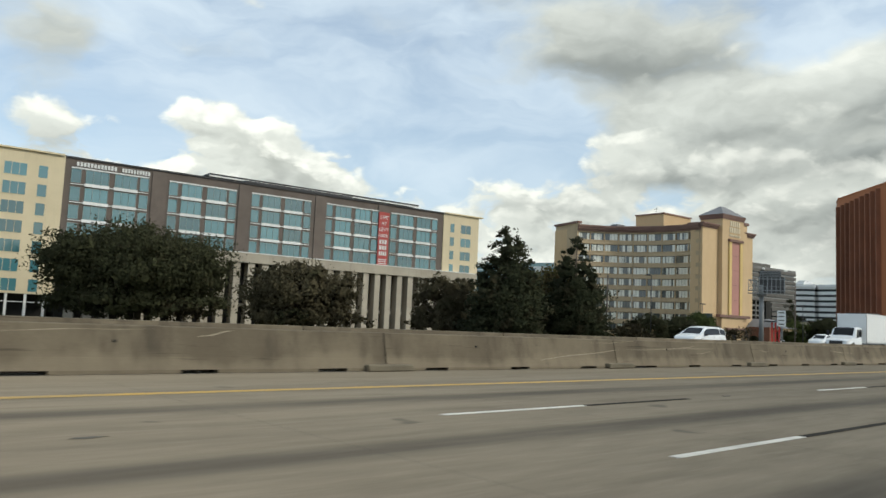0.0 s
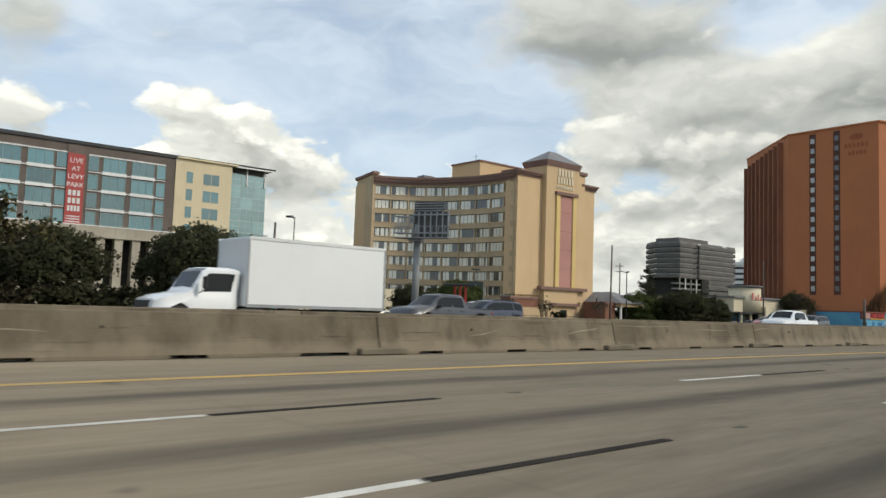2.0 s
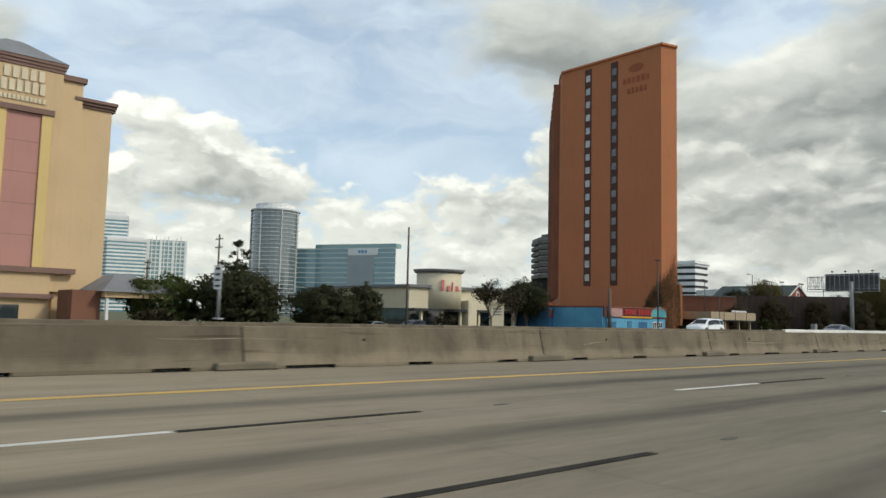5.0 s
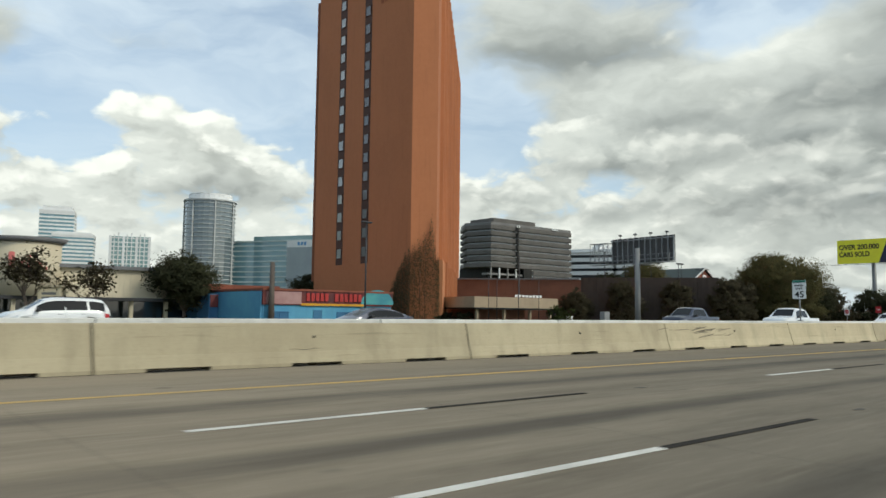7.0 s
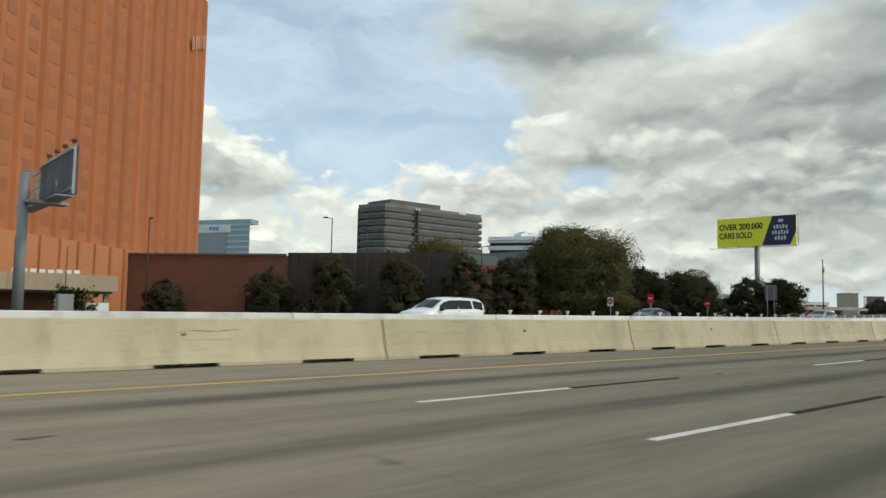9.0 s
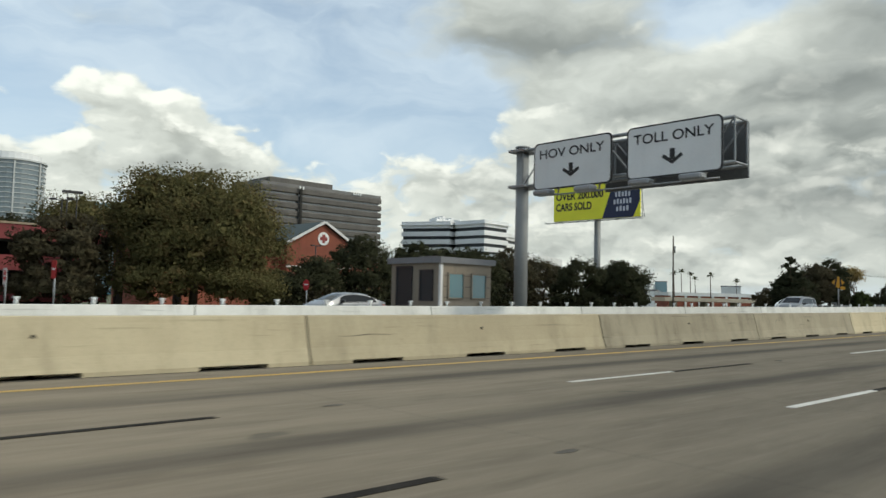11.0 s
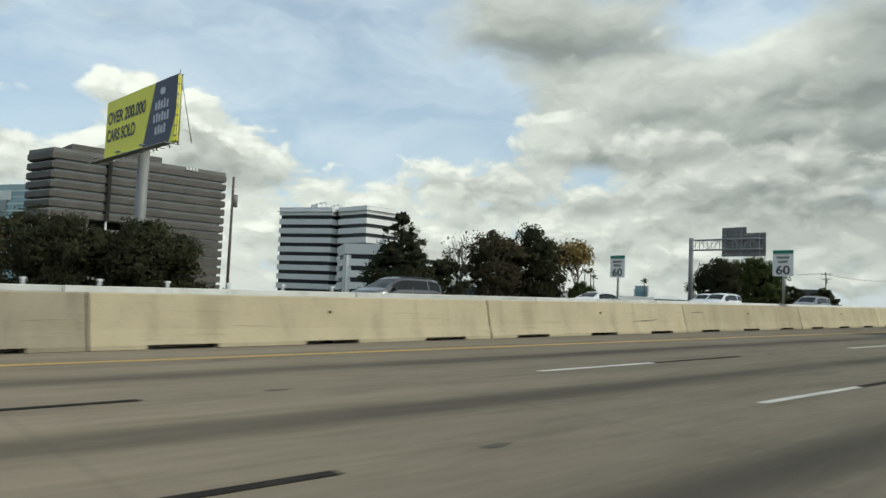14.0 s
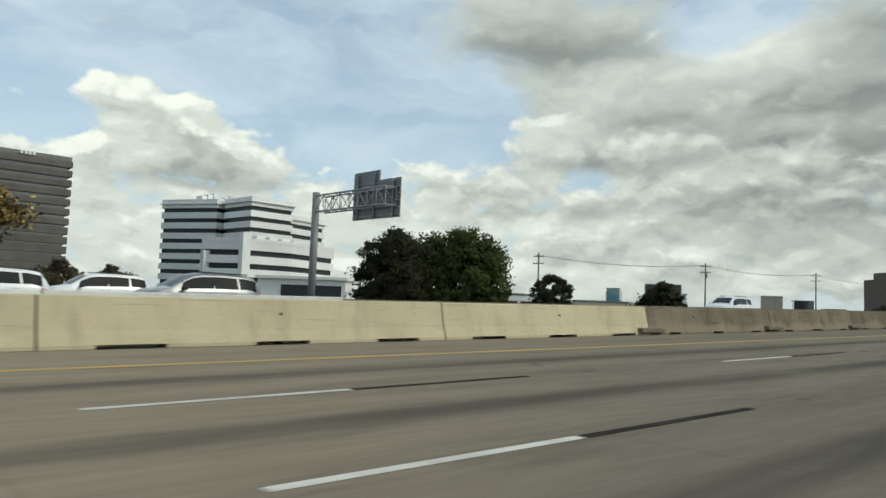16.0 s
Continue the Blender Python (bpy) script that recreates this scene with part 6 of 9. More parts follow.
def leaf_mesh(name, centres, outward, size, rng, material, slim=0.55):
    """Many small pointed leaves, each a folded diamond of its own, turned roughly outward."""
    n = len(centres)
    axis = rng.normal(size=(n, 3)) + 0.5 * outward
    axis /= np.linalg.norm(axis, axis=1)[:, None]
    side = np.cross(axis, rng.normal(size=(n, 3)) + 0.8 * outward)
    side /= np.linalg.norm(side, axis=1)[:, None] + 1e-9
    up = np.cross(side, axis)
    a = (size * rng.uniform(0.6, 1.35, n))[:, None]
    v = np.stack([centres - axis * a, centres + side * a * slim + up * a * 0.15, centres + axis * a, centres - side * a * slim + up * a * 0.15], axis=1).reshape(-1, 3)
    me = bpy.data.meshes.new(name)
    me.from_pydata(v.tolist(), [], np.arange(4 * n).reshape(-1, 4).tolist())
    me.materials.append(material)
    facing = me.attributes.new("facing", "FLOAT_VECTOR", "POINT")
    facing.data.foreach_set("vector", np.repeat(outward, 4, axis=0).astype(np.float32).ravel())
    return me


def lobe_leaves(lobes, count, rng):
    """Leaf places in uneven tufts over the lobes (x, y, z, rx, rz), thin on their undersides, with the way that each tuft faces."""
    tufts = max(40, count // 26)
    w = np.array([l[3] * l[3] for l in lobes])
    pick = rng.choice(len(lobes), tufts, p=w / w.sum())
    d = rng.normal(size=(tufts, 3))
    d /= np.linalg.norm(d, axis=1)[:, None]
    low = d[:, 2] < -0.35
    d[low, 2] *= -rng.choice([1, -1], low.sum(), p=(0.6, 0.4))
    rad = rng.uniform(0.35, 1.0, tufts) ** 0.5 * (1 + np.clip(0.09 * rng.normal(size=tufts), -0.2, 0.16))
    L = np.array(lobes)[pick]
    size = np.stack([L[:, 3], L[:, 3], L[:, 4]], axis=1)
    core = L[:, :3] + d * rad[:, None] * size
    own = rng.choice(tufts, count, p=(lambda q: q / q.sum())(rng.uniform(0.25, 1.6, tufts)))
    wide = np.clip(0.22 * size, 0.18, 0.7) * rng.uniform(0.6, 1.35, tufts)[:, None]
    shift = np.clip(rng.normal(size=(count, 3)), -1.5, 1.5) * wide[own] * np.array([1.0, 1.0, 0.72])
    middle = np.array(lobes)[:, :3].mean(axis=0)
    out = core[own] - middle
    out /= np.linalg.norm(out, axis=1)[:, None] + 1e-6
    face = 0.6 * d[own] + 0.6 * out + 0.5 * shift / (np.linalg.norm(shift, axis=1)[:, None] + 1e-6)
    return core[own] + shift, face / (np.linalg.norm(face, axis=1)[:, None] + 1e-6)


def limbs_mesh(base, fork, tips, r):
    bm = bmesh.new()
    tube(bm, (0, 0, base - 0.15), (0.03 * fork, 0.02 * fork, fork), r, r * 0.72, 9)
    for t in tips:
        t = Vector(t)
        start = Vector((0.03 * fork, 0.02 * fork, base + (fork - base) * 0.93))
        knee = start.lerp(t, 0.45) + Vector((0, 0, 0.12 * (t - start).length))
        tube(bm, start, knee, r * 0.5, r * 0.32, 6, caps=False)
        tube(bm, knee, t, r * 0.32, r * 0.08, 5, caps=False)
    return bm


def leafy_tree(name, label, x, y, top, r, material, seed, stem=0.28, count=5200, lobes=26, leaf=None, flat=1.0, group="", category="tree", lean=0.0):
    """A broad-leaved tree: tapered trunk with limbs and a crown of uneven lobes of leaves."""
    rng = np.random.default_rng(seed)
    z0 = ground_z(x, y)
    H = top - z0
    ob = thing(name, label, category, Matrix.Translation((x, y, z0)), group)
    lo = stem * H
    cz, hz = (lo + H) / 2, (H - lo) / 2
    parts = []
    for k in range(lobes):
        a = k * 2.399963 + rng.uniform(-0.3, 0.3)
        e = math.asin(min(1, max(-1, -0.96 + 1.90 * (k + 0.5) / lobes)))
        q = rng.uniform(0.52, 0.78)
        lr = r * rng.uniform(0.24, 0.46)
        if r < 0.35 * H:
            lr = r * rng.uniform(0.5, 0.8)
        lz = min(lr * rng.uniform(0.75, 1.05), 0.42 * hz + 0.2 * lr) * flat
        wide = math.cos(e) ** (0.35 if e < 0 else 0.8) * rng.uniform(0.85, 1.1)
        px, py = math.cos(a) * wide * r * q, math.sin(a) * wide * r * q
        pz = cz + math.sin(e) * (hz - lz * 0.9) * rng.uniform(0.88 if e < 0 else 0.72, 1.0)
        parts.append((px + lean * pz, py, pz, lr, lz))
    parts.append((lean * H, 0, H - 0.32 * hz, r * 0.34, 0.32 * hz))
    if stem < 0.13:
        for k in range(11):
            a, q = 2 * math.pi * k / 11 + rng.uniform(-0.2, 0.2), rng.uniform(0.55, 0.8)
            parts.append((math.cos(a) * r * q, math.sin(a) * r * q, lo + H * rng.uniform(0.10, 0.17), r * rng.uniform(0.24, 0.34), 0.13 * H))
    tips = [p[:3] for p in parts[::3]]
    part("trunk", limbs_mesh(0, max(lo * 1.05, 0.22 * H), tips, max(0.09, 0.026 * H + 0.012 * r)), M_BARK, ob)
    c, d = lobe_leaves(parts, int(count * 4.0), rng)
    keep = c[:, 2] > lo * 0.35
    c, d = c[keep], d[keep]
    inner, way = lobe_leaves([(px, py, pz, 0.62 * a, 0.62 * b) for px, py, pz, a, b in parts], int(count * 1.1), rng)
    size = np.r_[np.full(len(c), 1.0), np.full(len(inner), 2.3)] * 0.55 * (leaf or (0.16 + 0.024 * r))
    crown = new("crown", leaf_mesh("crown", np.r_[c, inner], np.r_[d, way], size, rng, material))
    crown.parent = ob
    return ob


def conifer(name, label, x, y, top, r, material, seed, count=4200, stem=0.08, group="", tiers=13, tip=0.12):
    """A pointed evergreen of drooping tiers with an uneven outline."""
    rng = np.random.default_rng(seed)
    z0 = ground_z(x, y)
    H = top - z0
    ob = thing(name, label, "tree", Matrix.Translation((x, y, z0)), group)
    parts, tips = [], []
    for k in range(tiers):
        f = k / (tiers - 1)
        z = H * (stem + 0.05 + (0.97 - stem) * f)
        rr = r * (1 - f) ** 0.6 * (0.92 if f > 0.12 else 0.8) + r * tip * 0.5
        for i in range(max(3, int(9 * (1 - f)))):
            a = i * 2 * math.pi / max(3, int(9 * (1 - f))) + k * 1.9 + rng.uniform(-0.4, 0.4)
            q = rr * rng.uniform(0.42, 0.8)
            lr = max(0.55, rr * rng.uniform(0.42, 0.66))
            parts.append((math.cos(a) * q, math.sin(a) * q, min(z - 0.12 * q + rng.uniform(-0.3, 0.3), H - 0.4), lr, lr * 0.8))
        if k % 2 == 0:
            tips.append(parts[-1][:3])
    bm = bmesh.new()
    tube(bm, (0, 0, -0.15), (0, 0, H * 0.97), 0.02 * H + 0.06, 0.03, 8)
    for t in tips:
        tube(bm, (0, 0, t[2] + 0.3), t, 0.06, 0.02, 5, caps=False)
    part("trunk", bm, M_BARK, ob)
    c, d = lobe_leaves(parts, int(count * 4.2), rng)
    inner, way = lobe_leaves([(px, py, pz, 0.6 * a, 0.6 * b) for px, py, pz, a, b in parts], count, rng)
    size = np.r_[np.full(len(c), 1.0), np.full(len(inner), 2.2)] * (0.09 + 0.018 * r)
    crown = new("crown", leaf_mesh("crown", np.r_[c, inner], np.r_[d, way], size, rng, material, 0.5))
    crown.parent = ob
    return ob


def bare_tree(name, label, x, y, top, r, material, seed, count=700, group=""):
    """A thin tree, half bare: fine branching twigs with few leaves."""
    rng = np.random.default_rng(seed)
    z0 = ground_z(x, y)
    H = top - z0
    ob = thing(name, label, "tree", Matrix.Translation((x, y, z0)), group)
    bm = bmesh.new()
    ends = []

    def branch(p, d, length, rad, depth):
        q = p + d * length
        tube(bm, p, q, rad, rad * 0.62, 6 if depth < 2 else 4, caps=False)
        if depth == 4:
            ends.append(q)
            return
        for i in range(3 if depth else 5):
            w = Vector(rng.normal(size=3).tolist()) * (r / H) * 1.15
            w.z = abs(w.z) * 0.5
            nd = (d * 0.75 + w).normalized()
            branch(q if i else p.lerp(q, 0.8), nd, length * rng.uniform(0.62, 0.86), rad * 0.6, depth + 1)

    branch(Vector((0, 0, -0.1)), Vector((0, 0, 1)), H * 0.30, 0.03 + 0.014 * H, 0)
    high = max(v.co.z for v in bm.verts)
    wide = max(max(abs(v.co.x), abs(v.co.y)) for v in bm.verts)
    fit = Matrix.Diagonal((r / wide, r / wide, H / high, 1))
    bmesh.ops.transform(bm, matrix=fit, verts=bm.verts[:])
    part("trunk", bm, M_BARK, ob)
    if count:
        e = np.array([list(fit @ p) for p in ends])
        c = e[rng.choice(len(e), count)] + rng.normal(size=(count, 3)) * 0.35
        crown = new("crown", leaf_mesh("crown", c, rng.normal(size=(count, 3)), 0.17, rng, material))
        crown.parent = ob
    return ob


def palm(x, y, top, seed, r=1.6):
    rng = np.random.default_rng(seed)
    z0 = ground_z(x, y)
    H = top - z0
    ob = thing("palm_tree", "slender palm with a small ragged crown of fronds", "palm", Matrix.Translation((x, y, z0)), "far palms")
    bm = bmesh.new()
    for k in range(5):
        tube(bm, (0.012 * H * math.sin(k), 0, H * 0.86 * k / 5 - 0.1), (0.012 * H * math.sin(k + 1), 0, H * 0.86 * (k + 1) / 5), 0.24 - 0.02 * k, 0.22 - 0.02 * k, 8, caps=False)
    part("trunk", bm, M_BARK, ob)
    bm = bmesh.new()
    for k in range(26):
        a, e = k * 2.4, rng.uniform(-0.5, 1.2)
        d = Vector((math.cos(a) * math.cos(e), math.sin(a) * math.cos(e), math.sin(e)))
        side = d.cross(Vector((0, 0, 1))).normalized()
        p = Vector((0, 0, H * 0.87))
        prev = None
        for i in range(6):
            q = p + d * r * 1.15 * i / 5 + Vector((0, 0, -0.30 * r * (i / 5) ** 2))
            w = r * 0.16 * math.sin(math.pi * (0.12 + 0.86 * i / 5))
            row = [bm.verts.new(q - side * w - Vector((0, 0, w * 0.5))), bm.verts.new(q), bm.verts.new(q + side * w - Vector((0, 0, w * 0.5)))]
            if prev:
                bm.faces.new((prev[0], row[0], row[1], prev[1]))
                bm.faces.new((prev[1], row[1], row[2], prev[2]))
            prev = row
    part("crown", bm, M_PALM, ob)


def shrub(x, y, top, r, material, seed, label="low dark green clipped shrub", name="shrub", count=1100, base=None):
    rng = np.random.default_rng(seed)
    z0 = ground_z(x, y)
    H = top - z0
    ob = thing(name, label, "shrub", Matrix.Translation((x, y, z0)), "low shrubs")
    parts = [(math.cos(2.4 * k) * r * 0.55 * (k > 0), math.sin(2.4 * k) * r * 0.55 * (k > 0), H * rng.uniform(0.38, 0.66), r * rng.uniform(0.42, 0.6), H * 0.38) for k in range(9)]
    for k in range(5):
        bm = bmesh.new()
        tube(bm, (0.1 * k - 0.2, 0, -0.1), Vector(parts[k][:3]), 0.04, 0.015, 5)
        part("stem", bm, M_BARK, ob)
    c, d = lobe_leaves(parts, count, rng)
    c = c[c[:, 2] > 0]
    crown = new("foliage", leaf_mesh("foliage", c, rng.normal(size=(len(c), 3)), 0.10 + 0.035 * r, rng, material))
    crown.parent = ob


def climbing_vine():
    """A dark creeper on the tower's corner: leaves close to the wall, tallest along the edge, thin stems behind."""
    rng = np.random.default_rng(32)
    line = np.array([(266.32, 91.0), (266.32, 87.15), (269.9, 86.1), (271.9, 88.2)])
    run = np.r_[0, np.cumsum(np.hypot(*np.diff(line, axis=0).T))]
    out = np.array([(-1, 0), (-0.8, -0.6), (0.0, -1.0), (0.71, -0.71)])
    u = rng.uniform(0, run[-1], 14000)
    high = np.interp(u, (0, 1.6, 2.9, 4.6, 6.3, 6.75, 7.2, run[-1]), (3.5, 6.5, 8.2, 9.4, 10.6, 14.0, 9.0, 3.0)) * (1 + 0.06 * np.sin(9 * u) + 0.05 * rng.normal(size=u.size))
    z = -0.95 + (high + 0.95) * rng.uniform(0, 1, u.size) ** 0.8
    px, py = np.interp(u, run, line[:, 0]), np.interp(u, run, line[:, 1])
    ox, oy = np.interp(u, run, out[:, 0]), np.interp(u, run, out[:, 1])
    far = rng.uniform(0.08, 0.55, u.size) * (1.2 - 0.5 * z / 14)
    ob = thing("climbing_vine", "dark creeper climbing the corner of the rust-coloured tower", "vine")
    c = np.stack([px + ox * far, py + oy * far, z], axis=1)
    leaves = new("foliage", leaf_mesh("foliage", c, np.stack([ox, oy, 0 * ox], axis=1), 0.095, rng, M_VINE))
    leaves.parent = ob
    for k in range(7):
        bm = bmesh.new()
        q = 1.5 + 0.75 * k
        x, y = float(np.interp(q, run, line[:, 0])), float(np.interp(q, run, line[:, 1]))
        tube(bm, (x - 0.15, y - 0.15, -1.0), (x - 0.12, y - 0.12, 5.0 + k), 0.05, 0.02, 5)
        part("stem", bm, M_BARK, ob)


def plant_trees():
    leafy_tree("oak_tree", "broad dark live oak before the brown apartment block", 37.0, 112.0, 13.2, 13.6, M_OAK, 11, 0.05, 16000, 44, 0.36)
    leafy_tree("oak_tree", "dull brownish-green tree in front of pale columns", 50.5, 89.0, 8.2, 7.6, M_BROWNLEAF, 12, 0.07, 5200, 28)
    leafy_tree("tree", "small brown-leaved tree beside the dark evergreens", 53.0, 63.0, 6.1, 3.1, M_BROWNLEAF, 13, 0.08, 2400, 16)
    conifer("evergreen_tree", "tall dark pointed evergreen beside the freeway", 55.3, 55.4, 10.5, 4.2, M_CONIFER, 14, 5200)
    conifer("evergreen_tree", "tall dark evergreen with a thin pointed top", 64.4, 55.0, 10.3, 3.6, M_CONIFER, 15, 4600)
    bare_tree("tree", "thin airy tree with sparse olive leaves", 68.2, 60.5, 7.6, 4.0, M_OLIVE, 16, 2600)
    leafy_tree("tree", "brown-leaved tree behind the evergreens", 65.2, 75.0, 7.0, 3.3, M_BROWNLEAF, 17, 0.08, 2400, 16)
    leafy_tree("oak_tree", "wide dark live oak with a dense round crown", 92.6, 87.0, 9.6, 7.0, M_OAK, 18, 0.05, 6000, 30)
    leafy_tree("oak_tree", "dark oak merging with its neighbour", 74.5, 72.0, 7.0, 5.0, M_OAK, 19, 0.05, 3800, 22)
    leafy_tree("tree", "low green tree beside the glass office block", 108.0, 80.0, 4.0, 3.4, M_OAK, 20, 0.12, 2200, 16)
    leafy_tree("tree", "low olive-green tree in the hotel car park", 117.4, 81.0, 4.0, 3.6, M_OAK, 21, 0.12, 2400, 18)
    leafy_tree("tree", "low green tree beside a dark box sign", 125.6, 82.6, 5.0, 3.4, M_GREENLEAF, 22, 0.14, 2400, 18)
    leafy_tree("tree", "green tree behind the glass office", 99.0, 96.0, 5.2, 4.4, M_OAK, 23, 0.14, 2400, 18)
    bare_tree("bare_shrub", "small leafless reddish shrub by the hotel wall", 143.5, 84.0, 2.6, 1.5, M_BROWNLEAF, 24, 160)
    bare_tree("bare_shrub", "leafless shrub beside the hotel entrance", 156.0, 84.5, 2.8, 1.4, M_BROWNLEAF, 25, 160)
    conifer("evergreen_tree", "dark ragged evergreen above the smaller trees", 192.2, 102.4, 10.6, 3.4, M_CONIFER, 26, 2600)
    leafy_tree("tree", "dark green tree beside the evergreen", 186.6, 90.5, 6.1, 5.2, M_OAK, 27, 0.12, 4200, 24)
    leafy_tree("tree", "mid-green tree in a dense clump", 180.5, 96.0, 5.6, 4.2, M_GREENLEAF, 28, 0.12, 3000, 20)
    leafy_tree("tree", "dark tree close to the pale store", 199.5, 92.5, 5.0, 4.4, M_OAK, 29, 0.1, 3200, 20)
    leafy_tree("tree", "dark tree beside the blue market wall", 240.2, 95.6, 8.2, 3.0, M_OAK, 30, 0.16, 3000, 18)
    bare_tree("tree", "thin leafless tree with fine brown twigs", 221.8, 85.0, 6.4, 3.0, M_BROWNLEAF, 31, 1300)
    climbing_vine()
    leafy_tree("tree", "dark tree beside the pale store", 209.6, 98.0, 5.8, 3.2, M_OAK, 130, 0.05, 2200, 16)
    leafy_tree("tree", "far dark round tree above the low roofs", 290.0, 152.0, 9.4, 5.0, M_OAK, 132, 0.2, 1800, 14)
    bare_tree("tree", "bare spreading tree before the store front", 227.6, 86.0, 5.6, 3.4, M_BROWNLEAF, 133, 900)
    for k, (x, y, top, r) in enumerate(((312.5, 98.0, 6.0, 3.0), (318.0, 91.5, 7.8, 3.6), (323.0, 84.0, 7.4, 3.4), (328.0, 77.5, 7.8, 3.2), (303.0, 108.0, 4.2, 2.6))):
        leafy_tree("tree", "dark brownish tree close against a low wall", x, y, top, r, M_BROWNLEAF, 140 + k, 0.04, 2600, 18, group="trees along the low wall")
    shrub(272.0, 85.0, 1.5, 2.6, M_OAK, 34)
    shrub(282.5, 75.5, 2.5, 1.7, M_GREENLEAF, 35, "rounded green shrub beside a low canopy")
    leafy_tree("oak_tree", "huge round olive-brown oak beside the brick hall", 354.2, 81.4, 13.9, 9.0, M_OLIVE, 36, 0.06, 22000, 46, 0.24)
    leafy_tree("tree", "reddish-brown tree beside the huge oak", 343.0, 84.5, 8.6, 4.6, M_BROWNLEAF, 37, 0.08, 3400, 22)
    leafy_tree("tree", "autumn tree with yellowing leaves behind the garage", 352.8, 110.5, 14.0, 4.4, M_OLIVE, 38, 0.3, 3400, 20)
    leafy_tree("tree", "dark green tree behind the garage", 346.5, 116.0, 11.2, 3.8, M_OAK, 39, 0.3, 2600, 18)
    rows = ((370.0, 92.5, 3.8, 3.4, 0), (379.5, 99.0, 5.2, 4.6, 0), (389.0, 101.0, 9.0, 6.6, 0), (400.0, 100.5, 9.0, 6.6, 0), (410.0, 97.5, 8.4, 5.6, 0),
            (421.0, 100.5, 9.2, 6.6, 1), (412.5, 108.0, 9.0, 6.5, 0), (434.8, 124.8, 10.9, 8.2, 0), (446.5, 114.0, 9.3, 6.6, 1), (430.0, 92.0, 7.6, 5.0, 0))
    for k, (x, y, top, r, kind) in enumerate(rows):
        leafy_tree("tree", "dense dark green tree in a long roadside row", x, y, top + (1.6 if top > 5 else 0.8), r, M_BROWNLEAF if kind else M_OAK, 50 + k, 0.03, 3600, 24, group="dark roadside trees")
    leafy_tree("tree", "rough dark tree with a ragged open top", 436.6, 87.6, 9.1, 6.0, M_OAK, 63, 0.1, 4200, 26, 0.30)
    conifer("evergreen_tree", "pointed dark green tree beside the freeway", 450.0, 63.2, 9.7, 3.3, M_CONIFER, 64, 4400)
    leafy_tree("shrub_tree", "small dark bush-like tree beside the pointed one", 454.5, 62.5, 6.4, 2.2, M_OAK, 65, 0.08, 1800, 14)
    bare_tree("tree", "bare grey tree with fine upright twigs", 459.5, 66.0, 8.8, 2.6, M_BROWNLEAF, 66, 120)
    leafy_tree("tree", "dark brown-green tree with a tall narrow crown", 462.0, 63.5, 9.6, 2.4, M_BROWNLEAF, 67, 0.1, 2600, 16)
    leafy_tree("tree", "dark rounded tree beside the yellow one", 467.2, 63.4, 10.5, 3.9, M_OAK, 68, 0.1, 4400, 22)
    bare_tree("tree", "thin autumn tree with yellow leaves", 471.9, 60.6, 8.8, 3.0, M_YELLOWLEAF, 69, 2400)
    leafy_tree("tree", "small olive bush at the foot of the trees", 470.5, 59.0, 4.6, 1.6, M_GREENLEAF, 70, 0.06, 1200, 12)
    leafy_tree("tree", "round green tree beside the sign gantry", 503.6, 61.5, 9.5, 3.6, M_OAK, 71, 0.08, 4200, 22)
    leafy_tree("tree", "full olive-green tree beside the sign gantry", 510.0, 59.5, 9.9, 4.5, M_GREENLEAF, 72, 0.08, 5200, 26)
    leafy_tree("tree", "small low tree beyond the gantry", 523.0, 60.0, 6.6, 2.4, M_OAK, 73, 0.1, 1600, 12)
    leafy_tree("tree", "low reddish-brown tree before the white office", 481.5, 78.0, 5.6, 2.6, M_BROWNLEAF, 74, 0.08, 1800, 12)
    leafy_tree("tree", "low brown tree before the white office", 487.5, 84.0, 5.4, 3.0, M_BROWNLEAF, 75, 0.08, 1800, 12)
    for k, (x, y, top) in enumerate(((610, 173, 18.0), (592, 166, 16.0), (602, 156, 15.5), (632, 181, 17.5), (640, 183, 15.5), (655, 171, 15.0))):
        palm(x, y, top, 80 + k)
    for k, (x, y, top, r) in enumerate(((560, 70, 7.5, 3.5), (600, 95, 7.0, 6.0), (618, 108, 7.5, 5.0), (665, 112, 8.0, 5.0), (700, 84, 8.0, 5.5), (760, 74, 9.0, 6.0), (820, 62, 9.0, 6.0), (900, 72, 10.0, 8.0), (1000, 64, 10.0, 8.0), (1100, 90, 11.0, 10.0))):
        leafy_tree("tree", "distant dark tree low on the horizon", x, y, top, r, M_OAK, 90 + k, 0.06, 1300, 14, 0.5, group="distant trees")
    for k, (x, y, top, r) in enumerate(((172, 76, 1.6, 2.0), (149, 86.5, 1.2, 1.4), (96, 74, 2.2, 2.4), (103, 78, 2.6, 2.2), (131, 80, 2.4, 2.4), (92, 78, 2.4, 2.6), (216, 88, 1.8, 1.8), (228, 90, 2.0, 2.0), (312, 88, 2.0, 2.2), (366, 84, 2.6, 2.4), (375, 94, 3.0, 4.0), (386, 95, 3.2, 4.6), (396, 94, 3.0, 4.6), (406, 92, 3.0, 4.6), (416, 93, 3.2, 4.6), (426, 90, 3.0, 4.4), (443, 92, 3.4, 4.4), (31, 106, 2.6, 4.0), (40, 104, 2.4, 4.0), (47, 84, 2.0, 3.2), (54, 82, 2.0, 3.0), (60, 60, 2.0, 3.0), (70, 66, 2.0, 3.0), (78, 66, 2.2, 3.4), (88, 67, 2.0, 2.8))):
        shrub(x, y, top, r, M_OAK if k % 2 else M_BROWNLEAF, 120 + k, "low dark roadside shrub")


plant_trees()

